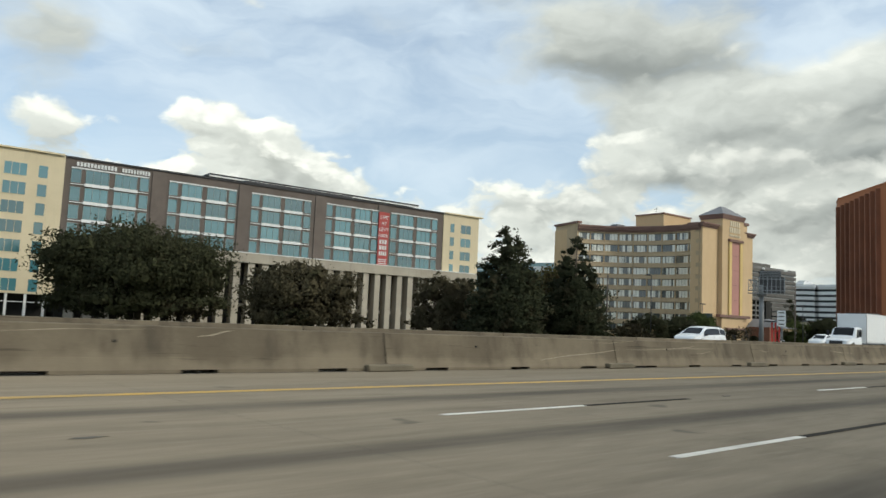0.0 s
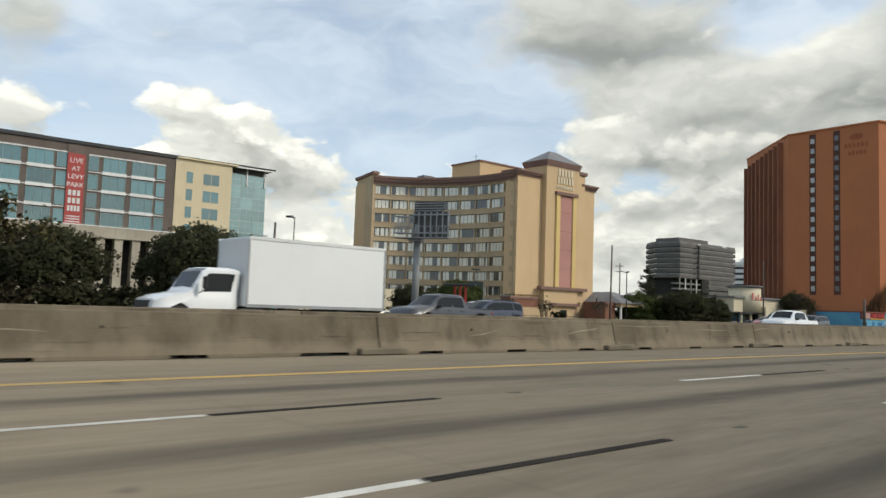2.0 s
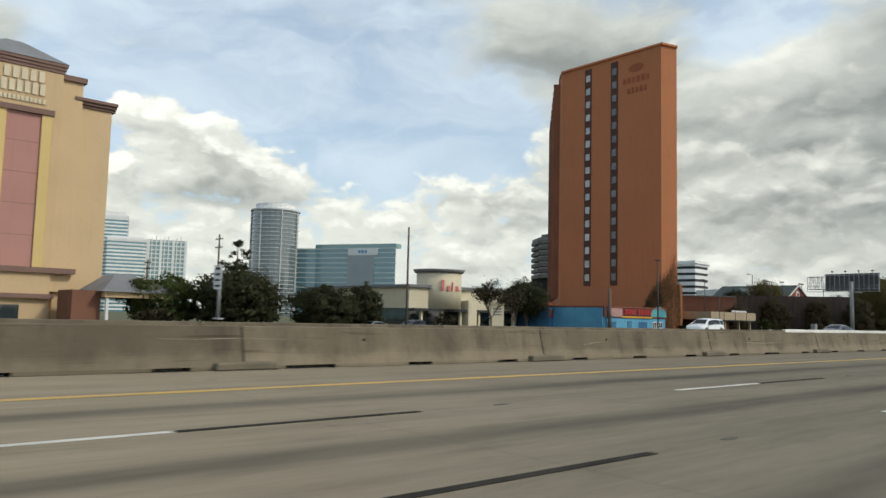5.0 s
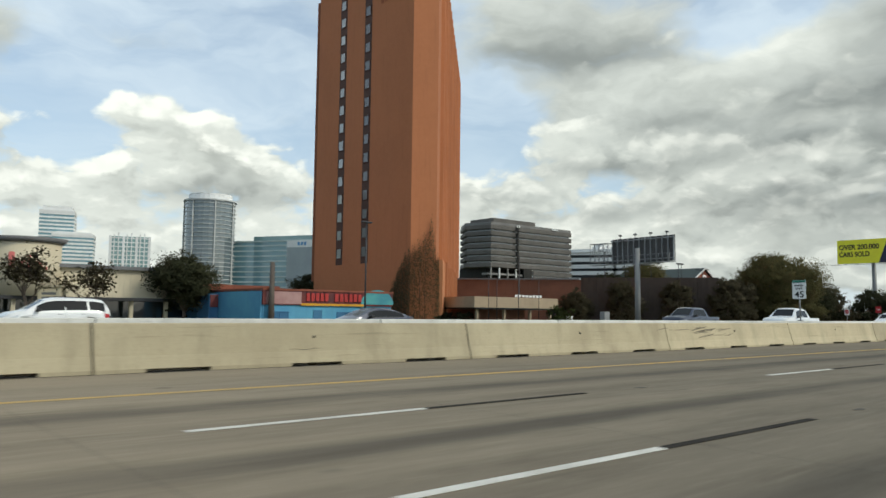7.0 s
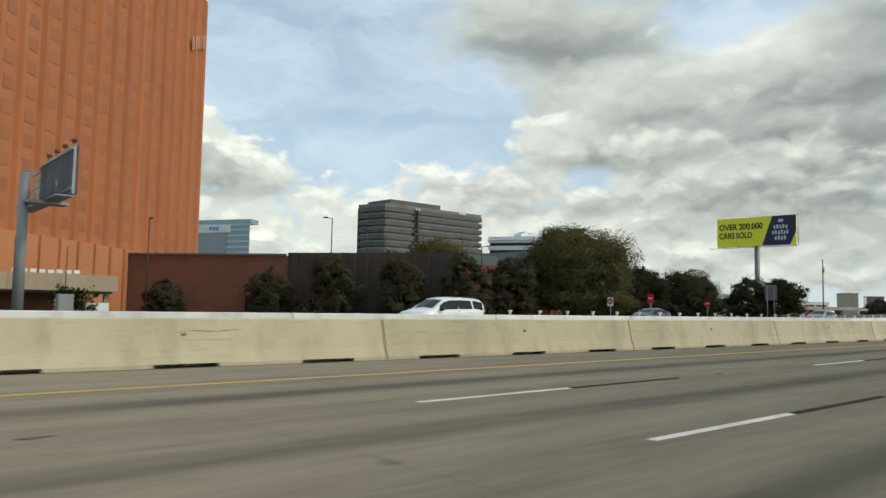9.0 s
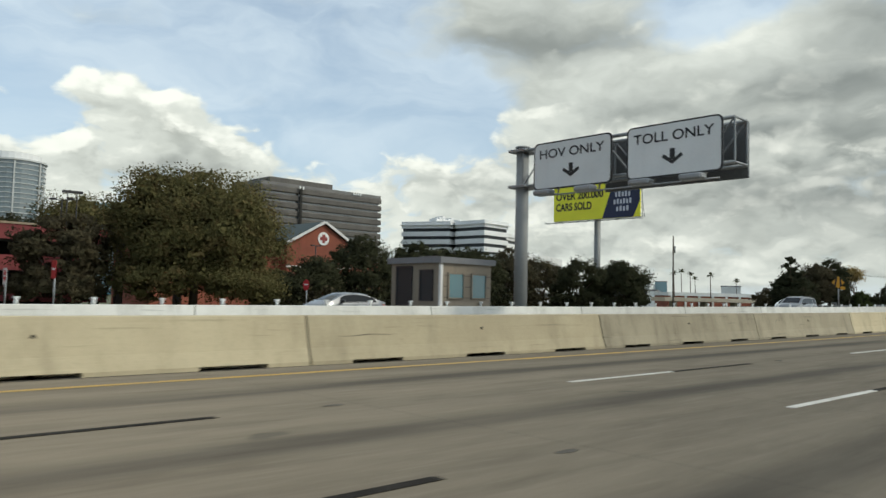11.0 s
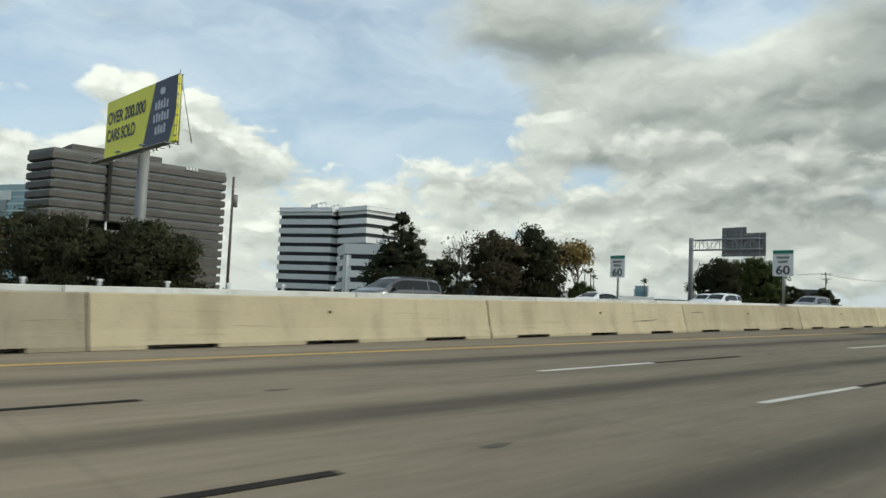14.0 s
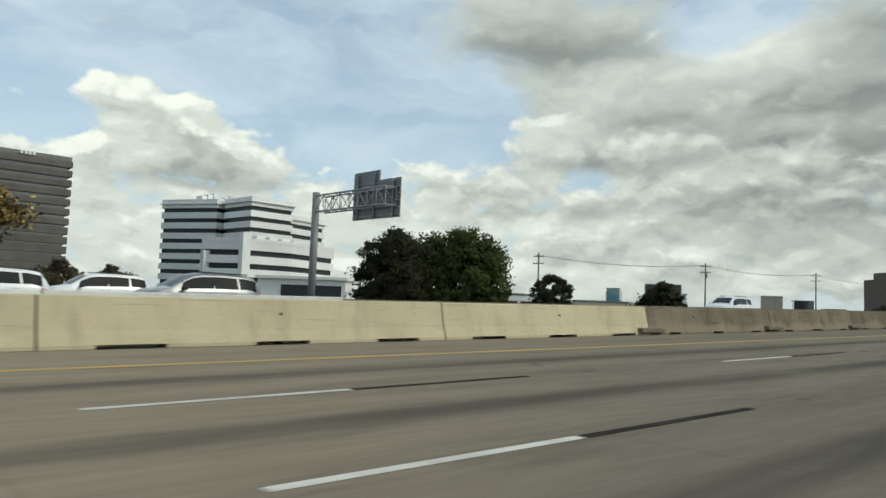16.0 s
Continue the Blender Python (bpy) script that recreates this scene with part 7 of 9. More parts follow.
# ---------------------------------------------------------------- vehicles
def car_paint(name, c, metal=0.0, rough=0.28):
    m = surface(name, c, tuple(0.9 * v for v in c), rough, 0.5, 60.0, 0.0, metal=metal, vary=0.0, spec=0.4, coat=0.7)
    m.node_tree.nodes["Principled BSDF"].inputs["Coat Roughness"].default_value = 0.05
    return m


P_WHITE = car_paint("white_car_paint", (0.74, 0.75, 0.74))
P_SILVER = car_paint("silver_car_paint", (0.20, 0.205, 0.21), 0.4, 0.36)
P_TAUPE = car_paint("grey_brown_car_paint", (0.058, 0.049, 0.043), 0.45, 0.24)
P_DARK = car_paint("charcoal_car_paint", (0.045, 0.048, 0.053), 0.35, 0.3)
P_NAVY = car_paint("dark_blue_car_paint", (0.028, 0.036, 0.06), 0.3, 0.3)
P_RED = car_paint("dull_red_car_paint", (0.30, 0.030, 0.035), 0.2, 0.3)
M_CAR_GLASS = glassy("tinted_car_glass", (0.010, 0.012, 0.013), 0.05, 0.2)
_glass = M_CAR_GLASS.node_tree.nodes["Principled BSDF"]
_glass.inputs["Coat Weight"].default_value, _glass.inputs["Specular IOR Level"].default_value = 0.0, 0.22
M_TYRE = surface("tyre_rubber", (0.022, 0.021, 0.020), (0.035, 0.033, 0.030), 0.85, 2.0)
M_RIM = surface("bright_alloy", (0.62, 0.63, 0.64), (0.5, 0.5, 0.51), 0.3, 2.0, metal=0.7, bump=0.0)
M_TRIM = surface("black_plastic_trim", (0.018, 0.018, 0.018), (0.028, 0.028, 0.028), 0.6, 2.0)
M_TAIL = surface("red_lamp_lens", (0.42, 0.012, 0.02), (0.30, 0.01, 0.016), 0.15, 2.0, bump=0.0, coat=0.8)
M_HEAD = surface("clear_lamp_lens", (0.55, 0.57, 0.58), (0.42, 0.44, 0.46), 0.12, 2.0, bump=0.0, coat=0.8)
M_CHROME = surface("chrome", (0.60, 0.60, 0.60), (0.5, 0.5, 0.5), 0.15, 2.0, metal=0.9, bump=0.0)

# outlines from tail to nose: x along the car, z of the upper line; belt line; half widths; wheels; radius
SHAPES = {
    "sedan": dict(top=((-2.22, 0.80), (-2.18, 0.96), (-2.05, 0.995), (-1.72, 1.035), (-1.35, 1.19), (-0.95, 1.325), (-0.55, 1.39), (0.0, 1.405), (0.35, 1.375), (0.8, 1.215), (1.28, 0.99), (1.55, 0.90), (1.86, 0.80), (2.06, 0.68), (2.16, 0.54)),
                  belt=((-2.22, 0.78), (-1.6, 0.94), (-0.5, 0.915), (0.7, 0.88), (1.25, 0.86), (2.16, 0.51)), w=0.875, wr=0.56, wheels=(-1.36, 1.32), r=0.315, sill=0.20,
                  glass=((-1.42, -0.30), (-0.26, 0.84)), screen=((0.50, 1.26), (-1.66, -0.85)), tall=1.405),
    "suv": dict(top=((-2.30, 0.95), (-2.27, 1.12), (-2.12, 1.36), (-1.92, 1.60), (-1.5, 1.665), (-0.6, 1.70), (0.2, 1.68), (0.55, 1.60), (1.0, 1.33), (1.32, 1.12), (1.6, 1.07), (2.0, 0.98), (2.2, 0.84), (2.32, 0.62)),
                belt=((-2.3, 0.93), (-1.6, 1.07), (0.8, 1.02), (1.3, 1.0), (2.32, 0.60)), w=0.92, wr=0.64, wheels=(-1.36, 1.36), r=0.36, sill=0.26,
                glass=((-2.02, -1.32), (-1.24, -0.30), (-0.24, 1.02)), screen=((0.62, 1.28), (-2.24, -2.0)), tall=1.70),
    "pickup": dict(top=((-2.86, 1.05), (-2.82, 1.12), (-0.95, 1.13), (-0.86, 1.30), (-0.66, 1.74), (-0.4, 1.80), (0.55, 1.82), (0.85, 1.76), (1.28, 1.42), (1.55, 1.20), (2.2, 1.16), (2.65, 1.08), (2.80, 0.92), (2.86, 0.66)),
                   belt=((-2.86, 1.0), (-1.0, 1.09), (1.4, 1.12), (2.86, 0.64)), w=0.98, wr=0.68, wheels=(-1.75, 1.90), r=0.40, sill=0.38,
                   glass=((-0.62, 0.12), (0.20, 1.20)), screen=((0.90, 1.50), (-0.88, -0.70)), tall=1.82),
}


def wheel_meshes(r, rng_key={}):
    """Tyre and five-spoke rim, lying with the axle along y, the outer side at negative y."""
    if r in rng_key:
        return rng_key[r]
    bm = bmesh.new()
    seg = 28
    prof = ((0.64 * r, -0.085), (0.70 * r, -0.105), (0.93 * r, -0.105), (r, -0.075), (r, 0.075), (0.93 * r, 0.105), (0.64 * r, 0.095))
    rings = [[bm.verts.new((math.cos(2 * math.pi * i / seg) * q, y, math.sin(2 * math.pi * i / seg) * q)) for q, y in prof] for i in range(seg)]
    for i in range(seg):
        a, b = rings[i], rings[(i + 1) % seg]
        for j in range(len(prof) - 1):
            bm.faces.new((a[j], a[j + 1], b[j + 1], b[j])).smooth = True
    tyre = bpy.data.meshes.new("tyre")
    bm.to_mesh(tyre)
    bm.free()
    tyre.materials.append(M_TYRE)
    bm = bmesh.new()
    tube(bm, (0, -0.02, 0), (0, 0.05, 0), 0.645 * r, None, 24, mi=1)
    prof = ((0.65 * r, -0.02), (0.655 * r, -0.095), (0.60 * r, -0.10), (0.56 * r, -0.06))
    rings = [[bm.verts.new((math.cos(2 * math.pi * i / seg) * q, y, math.sin(2 * math.pi * i / seg) * q)) for q, y in prof] for i in range(seg)]
    for i in range(seg):
        for j in range(3):
            bm.faces.new((rings[i][j], rings[i][j + 1], rings[(i + 1) % seg][j + 1], rings[(i + 1) % seg][j]))
    for k in range(5):
        box(bm, 0.02, -0.085, -0.105 * r, 0.585 * r, -0.05, 0.105 * r, bev=0.012, m=Matrix.Rotation(2 * math.pi * k / 5, 4, "Y"))
        box(bm, 0.30 * r, -0.080, -0.19 * r, 0.59 * r, -0.05, 0.0, bev=0.008, m=Matrix.Rotation(2 * math.pi * k / 5 + 0.12, 4, "Y"))
    tube(bm, (0, -0.095, 0), (0, -0.04, 0), 0.12 * r, 0.16 * r, 12)
    rim = bpy.data.meshes.new("rim")
    bm.to_mesh(rim)
    bm.free()
    for m in (M_RIM, M_TRIM):
        rim.materials.append(m)
    rng_key[r] = (tyre, rim)
    return rng_key[r]


def add_wheel(car, x, side, r, w):
    ob = new("wheel")
    ob.parent = car
    ob.matrix_basis = Matrix.Translation((x, side * (w - 0.125), r)) @ (Matrix.Rotation(math.pi, 4, "Z") if side > 0 else Matrix())
    for me in wheel_meshes(r):
        p = new(me.name, me)
        p.parent = ob


def section(k, x):
    """Half outline of the body across at x, from the sill up to the middle of the roof."""
    top = float(np.interp(x, *zip(*k["top"])))
    belt = min(float(np.interp(x, *zip(*k["belt"]))), top - 0.015)
    ends = (k["top"][0][0], k["top"][-1][0])
    d = min(x - ends[0], ends[1] - x)
    w = k["w"] * (1 - 0.30 * max(0.0, 1 - d / 0.55) ** 2.2)
    lo = k["sill"] + 0.16 * max(0.0, 1 - d / 0.5) ** 1.5
    for c in k["wheels"]:
        ra = k["r"] + 0.065
        if abs(x - c) < ra:
            lo = max(lo, k["r"] + math.sqrt(ra * ra - (x - c) ** 2))
    g = max(0.0, min(1.0, (top - belt - 0.02) / (k["tall"] - belt - 0.02)))
    lo = min(lo, belt - 0.12)
    hood = w * 0.78
    return [(w * 0.90, lo), (w * 0.985, lo + 0.03), (w, lo + 0.42 * (belt - lo)), (w * 0.985, belt - 0.07), (w * 0.95, belt),
            (w * 0.95 + (k["wr"] + 0.06 - w * 0.95) * g, belt + (top - belt) * 0.86), (hood + (k["wr"] - 0.07 - hood) * g, top - 0.004), (0.0, top + 0.012 + 0.02 * (1 - g))]


def on_body(k, x, u, off):
    pts = section(k, x)
    i = min(int(u), 6)
    f = u - i
    a, b = pts[i], pts[i + 1]
    ty, tz = b[0] - a[0], b[1] - a[1]
    n = math.hypot(ty, tz) or 1.0
    return a[0] + f * ty + off * tz / n, a[1] + f * tz - off * ty / n


def patch(k, x0, x1, u0, u1, off, side, nx=8, nu=3, skew=0.0, both=False):
    """A thin shell laid on the body between two places along it and two levels of its outline."""
    bm = bmesh.new()
    grids = []
    for o in (off, -0.012):
        grids.append([[bm.verts.new((x0 + (x1 - x0) * i / nx + skew * j / nu, *(lambda q: (side * q[0], q[1]))(on_body(k, x0 + (x1 - x0) * i / nx + skew * j / nu, u0 + (u1 - u0) * j / nu, o)))) for j in range(nu + 1)] for i in range(nx + 1)])
    for g, flip in ((grids[0], False), (grids[1], True)):
        for i in range(nx):
            for j in range(nu):
                f = [g[i][j], g[i + 1][j], g[i + 1][j + 1], g[i][j + 1]]
                bm.faces.new(f[::-1] if flip else f)
    a, b = grids
    for i in range(nx):
        bm.faces.new((a[i][0], b[i][0], b[i + 1][0], a[i + 1][0]))
        bm.faces.new((a[i][nu], a[i + 1][nu], b[i + 1][nu], b[i][nu]))
    for j in range(nu):
        bm.faces.new((a[0][j], a[0][j + 1], b[0][j + 1], b[0][j]))
        bm.faces.new((a[nx][j], b[nx][j], b[nx][j + 1], a[nx][j + 1]))
    if both:
        r = bmesh.ops.duplicate(bm, geom=bm.verts[:] + bm.edges[:] + bm.faces[:])
        vs = [v for v in r["geom"] if isinstance(v, bmesh.types.BMVert)]
        for v in vs:
            v.co.y *= -1
    bmesh.ops.recalc_face_normals(bm, faces=bm.faces[:])
    return bm


def car_body(k):
    xs = set(np.linspace(k["top"][0][0], k["top"][-1][0], 46).tolist()) | {p[0] for p in k["top"]}
    for c in k["wheels"]:
        ra = k["r"] + 0.065
        xs |= {c + ra * math.cos(math.pi * i / 10) * 0.9999 for i in range(11)} | {c - ra - 0.004, c + ra + 0.004}
    xs = sorted(x for x in xs if k["top"][0][0] <= x <= k["top"][-1][0])
    bm = bmesh.new()
    rows = []
    for x in xs:
        p = section(k, x)
        rows.append([bm.verts.new((x, y, z)) for y, z in p] + [bm.verts.new((x, -y, z)) for y, z in p[-2::-1]])
    for a, b in zip(rows, rows[1:]):
        for i in range(len(a) - 1):
            bm.faces.new((a[i], b[i], b[i + 1], a[i + 1]))
    bm.faces.new(rows[0])
    bm.faces.new(rows[-1][::-1])
    bmesh.ops.recalc_face_normals(bm, faces=bm.faces[:])
    sharp = [e for e in bm.edges if len(e.link_faces) == 2 and e.calc_face_angle(0) > 0.65]
    bmesh.ops.split_edges(bm, edges=sharp)
    return bm


def make_car(kind, paint, label, m, name=None, group="freeway traffic", category="car", near=False):
    k = SHAPES[kind]
    car = thing(name or {"sedan": "sedan_car", "suv": "suv_car", "pickup": "pickup_truck"}[kind], label, category, m, group)
    rear, nose = k["top"][0][0], k["top"][-1][0]
    part("body", car_body(k), paint, car, smooth=True)
    part("underbody", bm_box(rear + 0.25, -k["w"] * 0.68, k["sill"] - 0.03, nose - 0.25, k["w"] * 0.68, 0.62), M_TRIM, car)
    for side in (1, -1):
        for x in k["wheels"]:
            add_wheel(car, x, side, k["r"], k["w"])
        for i, (a, b) in enumerate(k["glass"]):
            last = i == len(k["glass"]) - 1
            part("side_window", patch(k, a, b, 4.12, 4.90, 0.004, side, 14, 4, skew=-0.10 if last else 0.05), M_CAR_GLASS, car)
        for a, b in k["glass"][-2:]:
            xh = a + 0.10 if a > -1.3 else a + 0.26
            y, z = on_body(k, xh, 3.0, 0.0)
            part("door_handle", bm_box(xh, side * y - 0.02, z - 0.045, xh + 0.19, side * y + 0.03 * side + 0.012, z - 0.005, bev=0.008), M_CHROME if near else paint, car)
        for x in (k["glass"][-1][0] - 0.03, k["glass"][-1][1] + 0.06):
            part("door_gap", patch(k, x - 0.006, x + 0.006, 1.3, 4.0, 0.0015, side, 1, 8), M_TRIM, car)
        part("sill_trim", patch(k, k["wheels"][0] + k["r"] + 0.12, k["wheels"][1] - k["r"] - 0.12, 1.05, 1.28, 0.012, side, 6, 1), M_TRIM if kind != "sedan" else paint, car)
        u0, u1 = (2.65, 3.95) if kind == "sedan" else (2.6, 3.9)
        part("tail_light", patch(k, rear + 0.015, rear + (0.30 if kind == "sedan" else 0.30), u0, u1, 0.007, side, 8, 3, skew=0.14 if kind == "sedan" else 0.06), M_TAIL, car)
        if kind == "sedan":
            part("door_crease", patch(k, k["wheels"][0] + k["r"] + 0.10, k["wheels"][1] - k["r"] - 0.10, 1.50, 1.56, 0.010, side, 8, 1, skew=0.0), paint, car)
            part("window_trim", patch(k, k["glass"][0][0] - 0.02, k["glass"][-1][1] + 0.02, 4.02, 4.10, 0.006, side, 14, 1), M_TRIM, car)
            part("bumper_crease", patch(k, rear + 0.10, rear + 0.50, 1.95, 2.05, 0.012, side, 6, 1), paint, car)
        part("headlight", patch(k, nose - 0.62, nose - 0.03, 2.9, 4.2, 0.007, side, 8, 3, skew=-0.10), M_HEAD, car)
        xm = k["glass"][-1][1] - 0.10
        y, z = on_body(k, xm, 4.05, 0.0)
        bm = bmesh.new()
        box(bm, xm - 0.10, side * (y + 0.14) - 0.10, z + 0.0, xm + 0.06, side * (y + 0.14) + 0.10, z + 0.15, bev=0.035)
        box(bm, xm - 0.03, min(side * y, side * (y + 0.1)), z - 0.01, xm + 0.03, max(side * y, side * (y + 0.1)), z + 0.03)
        part("wing_mirror", bm, paint if near else M_TRIM, car)
    (a, b), (c, d) = k["screen"]
    part("windscreen", patch(k, a, b, 6.02, 7.0, 0.005, 1, 8, 3, both=True), M_CAR_GLASS, car)
    part("rear_window", patch(k, c, d, 6.02, 7.0, 0.005, 1, 8, 3, both=True), M_CAR_GLASS, car)
    part("grille", bm_box(nose - 0.14, -0.42, 0.42, nose + 0.012, 0.42, 0.62, bev=0.02), M_TRIM, car)
    part("rear_bumper", bm_box(rear - 0.05, -k["w"] * 0.60, k["sill"] + 0.16, rear + 0.22, k["w"] * 0.60, k["sill"] + 0.42, bev=0.05), paint, car)
    part("number_plate", bm_box(rear - 0.012, -0.16, 0.64, rear + 0.03, 0.16, 0.79, bev=0.004), M_SIGN_WHITE, car, "pale plate with unreadable marks")
    if kind == "sedan":
        part("boot_trim", bm_box(rear - 0.006, -0.40, 0.845, rear + 0.05, 0.40, 0.875, bev=0.008), M_CHROME, car)
    if kind == "pickup":
        bm = bmesh.new()
        box(bm, rear + 0.10, -0.74, 1.125, -1.02, 0.74, 1.146)
        part("bed_liner", bm, M_TRIM, car)
    if kind == "suv":
        for side in (1, -1):
            part("roof_rail", bm_tube((-1.7, side * 0.56, 1.70), (0.2, side * 0.56, 1.72), 0.022, None, 6), M_TRIM, car)
    return car


def box_truck(m):
    """A white delivery truck: bonneted cab, cargo box with corner rails, chassis and wheels."""
    t = thing("box_truck", "white delivery truck with a tall plain cargo box", "truck", m, "freeway traffic")
    cab = dict(top=((1.35, 2.0), (1.4, 2.36), (1.9, 2.42), (2.6, 2.40), (2.85, 2.25), (3.2, 1.62), (3.35, 1.50), (4.1, 1.36), (4.5, 1.2), (4.62, 0.75)), belt=((1.35, 1.45), (3.2, 1.40), (4.62, 0.7)),
               w=1.08, wr=0.92, wheels=(3.75,), r=0.50, sill=0.55, tall=2.42)
    part("cab", car_body(cab), P_WHITE, t, smooth=True)
    for side in (1, -1):
        part("side_window", patch(cab, 1.75, 2.82, 4.12, 4.9, 0.005, side, 10, 4, skew=-0.15), M_CAR_GLASS, t)
        part("headlight", patch(cab, 4.1, 4.56, 2.6, 3.9, 0.008, side, 6, 3), M_HEAD, t)
        bm = bmesh.new()
        box(bm, 2.86, side * 1.36 - 0.11, 1.62, 2.98, side * 1.36 + 0.11, 2.05, bev=0.03)
        tube(bm, (2.92, side * 1.36, 1.62), (3.0, side * 1.05, 1.45), 0.02)
        part("wing_mirror", bm, M_TRIM, t)
        part("fuel_tank", bm_box(0.4, side * 0.95 - 0.22, 0.55, 1.3, side * 0.95 + 0.22, 0.95, bev=0.08), M_GALV, t)
        for x in (3.75, -3.2):
            add_wheel(t, x, side, 0.50, 1.12)
    part("windscreen", patch(cab, 2.66, 3.18, 6.02, 7.0, 0.006, 1, 8, 3, both=True), M_CAR_GLASS, t)
    part("grille", bm_box(4.45, -0.55, 0.75, 4.66, 0.55, 1.15, bev=0.03), M_TRIM, t)
    part("bumper", bm_box(4.4, -1.05, 0.48, 4.75, 1.05, 0.74, bev=0.05), M_CHROME, t)
    part("chassis", bm_box(-4.9, -0.45, 0.62, 4.2, 0.45, 0.95), M_TRIM, t)
    part("cargo_box", bm_box(-5.1, -1.25, 1.02, 1.25, 1.25, 3.62, bev=0.03), P_WHITE, t)
    for side in (1, -1):
        part("lower_rail", bm_box(-5.11, side * 1.255 - 0.02, 1.0, 1.26, side * 1.255 + 0.02, 1.12), M_GALV, t)
        part("upper_rail", bm_box(-5.11, side * 1.255 - 0.02, 3.52, 1.26, side * 1.255 + 0.02, 3.64), M_SIGN_WHITE, t)
        for x in (-5.09, 1.23):
            part("corner_post", bm_box(x - 0.03, side * 1.255 - 0.02, 1.12, x + 0.03, side * 1.255 + 0.02, 3.52), M_GALV, t)
    return t


AROUND = Matrix.Rotation(math.pi, 4, "Z")


def traffic():
    make_car("sedan", P_TAUPE, "grey-brown metallic sedan with silver five-spoke wheels", road_frame(440.12, 8.80), near=True)
    box_truck(road_frame(75.8, 25.0, -0.03) @ AROUND @ Matrix.Scale(0.93, 4))
    rows = ((56.5, 28.0, "suv", P_WHITE, "white compact suv in the opposite lanes"), (87.6, 28.5, "pickup", P_DARK, "dark grey pickup truck behind the delivery truck"),
            (93.7, 31.5, "suv", P_NAVY, "dark blue crossover in the opposite lanes"), (99.5, 38.5, "suv", P_WHITE, "white crossover near the far kerb"),
            (118.5, 25.5, "pickup", P_WHITE, "white pickup truck in the opposite lanes"), (134.0, 35.0, "sedan", P_RED, "dull red sedan in the opposite lanes"),
            (129.0, 31.5, "suv", P_SILVER, "silver suv in the opposite lanes"), (143.0, 35.0, "suv", P_DARK, "charcoal suv near the far kerb"),
            (215.7, 38.5, "suv", P_WHITE, "white suv near the far kerb"),
            (228.7, 31.5, "sedan", P_NAVY, "dark blue sedan in the opposite lanes"), (261.0, 25.0, "pickup", P_WHITE, "white crew-cab pickup truck in the opposite lanes"),
            (258.5, 31.5, "pickup", P_NAVY, "dark blue pickup truck beside a white one"), (289.0, 28.0, "suv", P_WHITE, "white suv in the opposite lanes"),
            (324.0, 38.5, "sedan", P_NAVY, "dark blue sedan near the far kerb"), (386.0, 26.0, "suv", P_SILVER, "silver-grey suv in the opposite lanes"),
            (406.4, 35.0, "sedan", P_WHITE, "white sedan in the opposite lanes"), (430.0, 28.0, "suv", P_DARK, "charcoal suv in the opposite lanes"),
            (450.4, 31.5, "sedan", P_WHITE, "white sedan far down the opposite lanes"), (474.6, 36.5, "suv", P_WHITE, "white crossover in the opposite lanes"),
            (475.2, 27.2, "suv", P_SILVER, "silver suv with dark side windows"), (469.0, 32.2, "suv", P_WHITE, "white suv half behind another one"),
            (517.0, 27.5, "suv", P_WHITE, "white van-like suv far down the road"), (344.0, 31.5, "sedan", P_SILVER, "silver sedan in the opposite lanes"))
    for s, lat, kind, paint, label in rows:
        make_car(kind, paint, label, road_frame(s, lat, -0.03) @ AROUND, category="truck" if kind == "pickup" else "car")
    for k, (x, y, kind, paint, label) in enumerate(((93.0, 86.0, "suv", P_WHITE, "white suv parked by the trees"), (119.0, 90.0, "sedan", P_WHITE, "white sedan parked before the hotel"),
                                                    (125.5, 90.0, "suv", P_DARK, "dark suv parked before the hotel"), (114.0, 96.0, "pickup", P_WHITE, "white pickup parked beside a green container"),
                                                    (207.0, 92.0, "sedan", P_SILVER, "silver sedan parked before the store"), (213.5, 92.0, "suv", P_NAVY, "dark suv parked before the store"))):
        make_car(kind, paint, label, Matrix.Translation((x, y, ground_z(x, y))) @ Matrix.Rotation(2.9 + 0.1 * k, 4, "Z"), group="parked cars")


traffic()

# ---------------------------------------------------------------- signs, gantries, billboards and poles
M_SIGN_RED = surface("red_sign_sheet", (0.45, 0.022, 0.03), (0.36, 0.02, 0.026), 0.45, bump=0.0)
M_RED_STEEL = surface("red_painted_steel", (0.50, 0.035, 0.025), (0.42, 0.03, 0.022), 0.5)
M_WOOD_POLE = surface("weathered_pole_wood", (0.13, 0.105, 0.085), (0.09, 0.072, 0.06), 0.9, 1.0, streak=0.3)
M_GREEN_BOX = surface("green_painted_steel", (0.02, 0.22, 0.125), (0.02, 0.17, 0.10), 0.6, 1.0, streak=0.25)
M_BOARD_DARK = surface("weathered_board_back", (0.085, 0.083, 0.08), (0.055, 0.054, 0.052), 0.75, 0.6, streak=0.4)
M_NAVY_INK = surface("pale_lettering", (0.55, 0.57, 0.62), (0.5, 0.52, 0.57), 0.5, bump=0.0, vary=0.0)


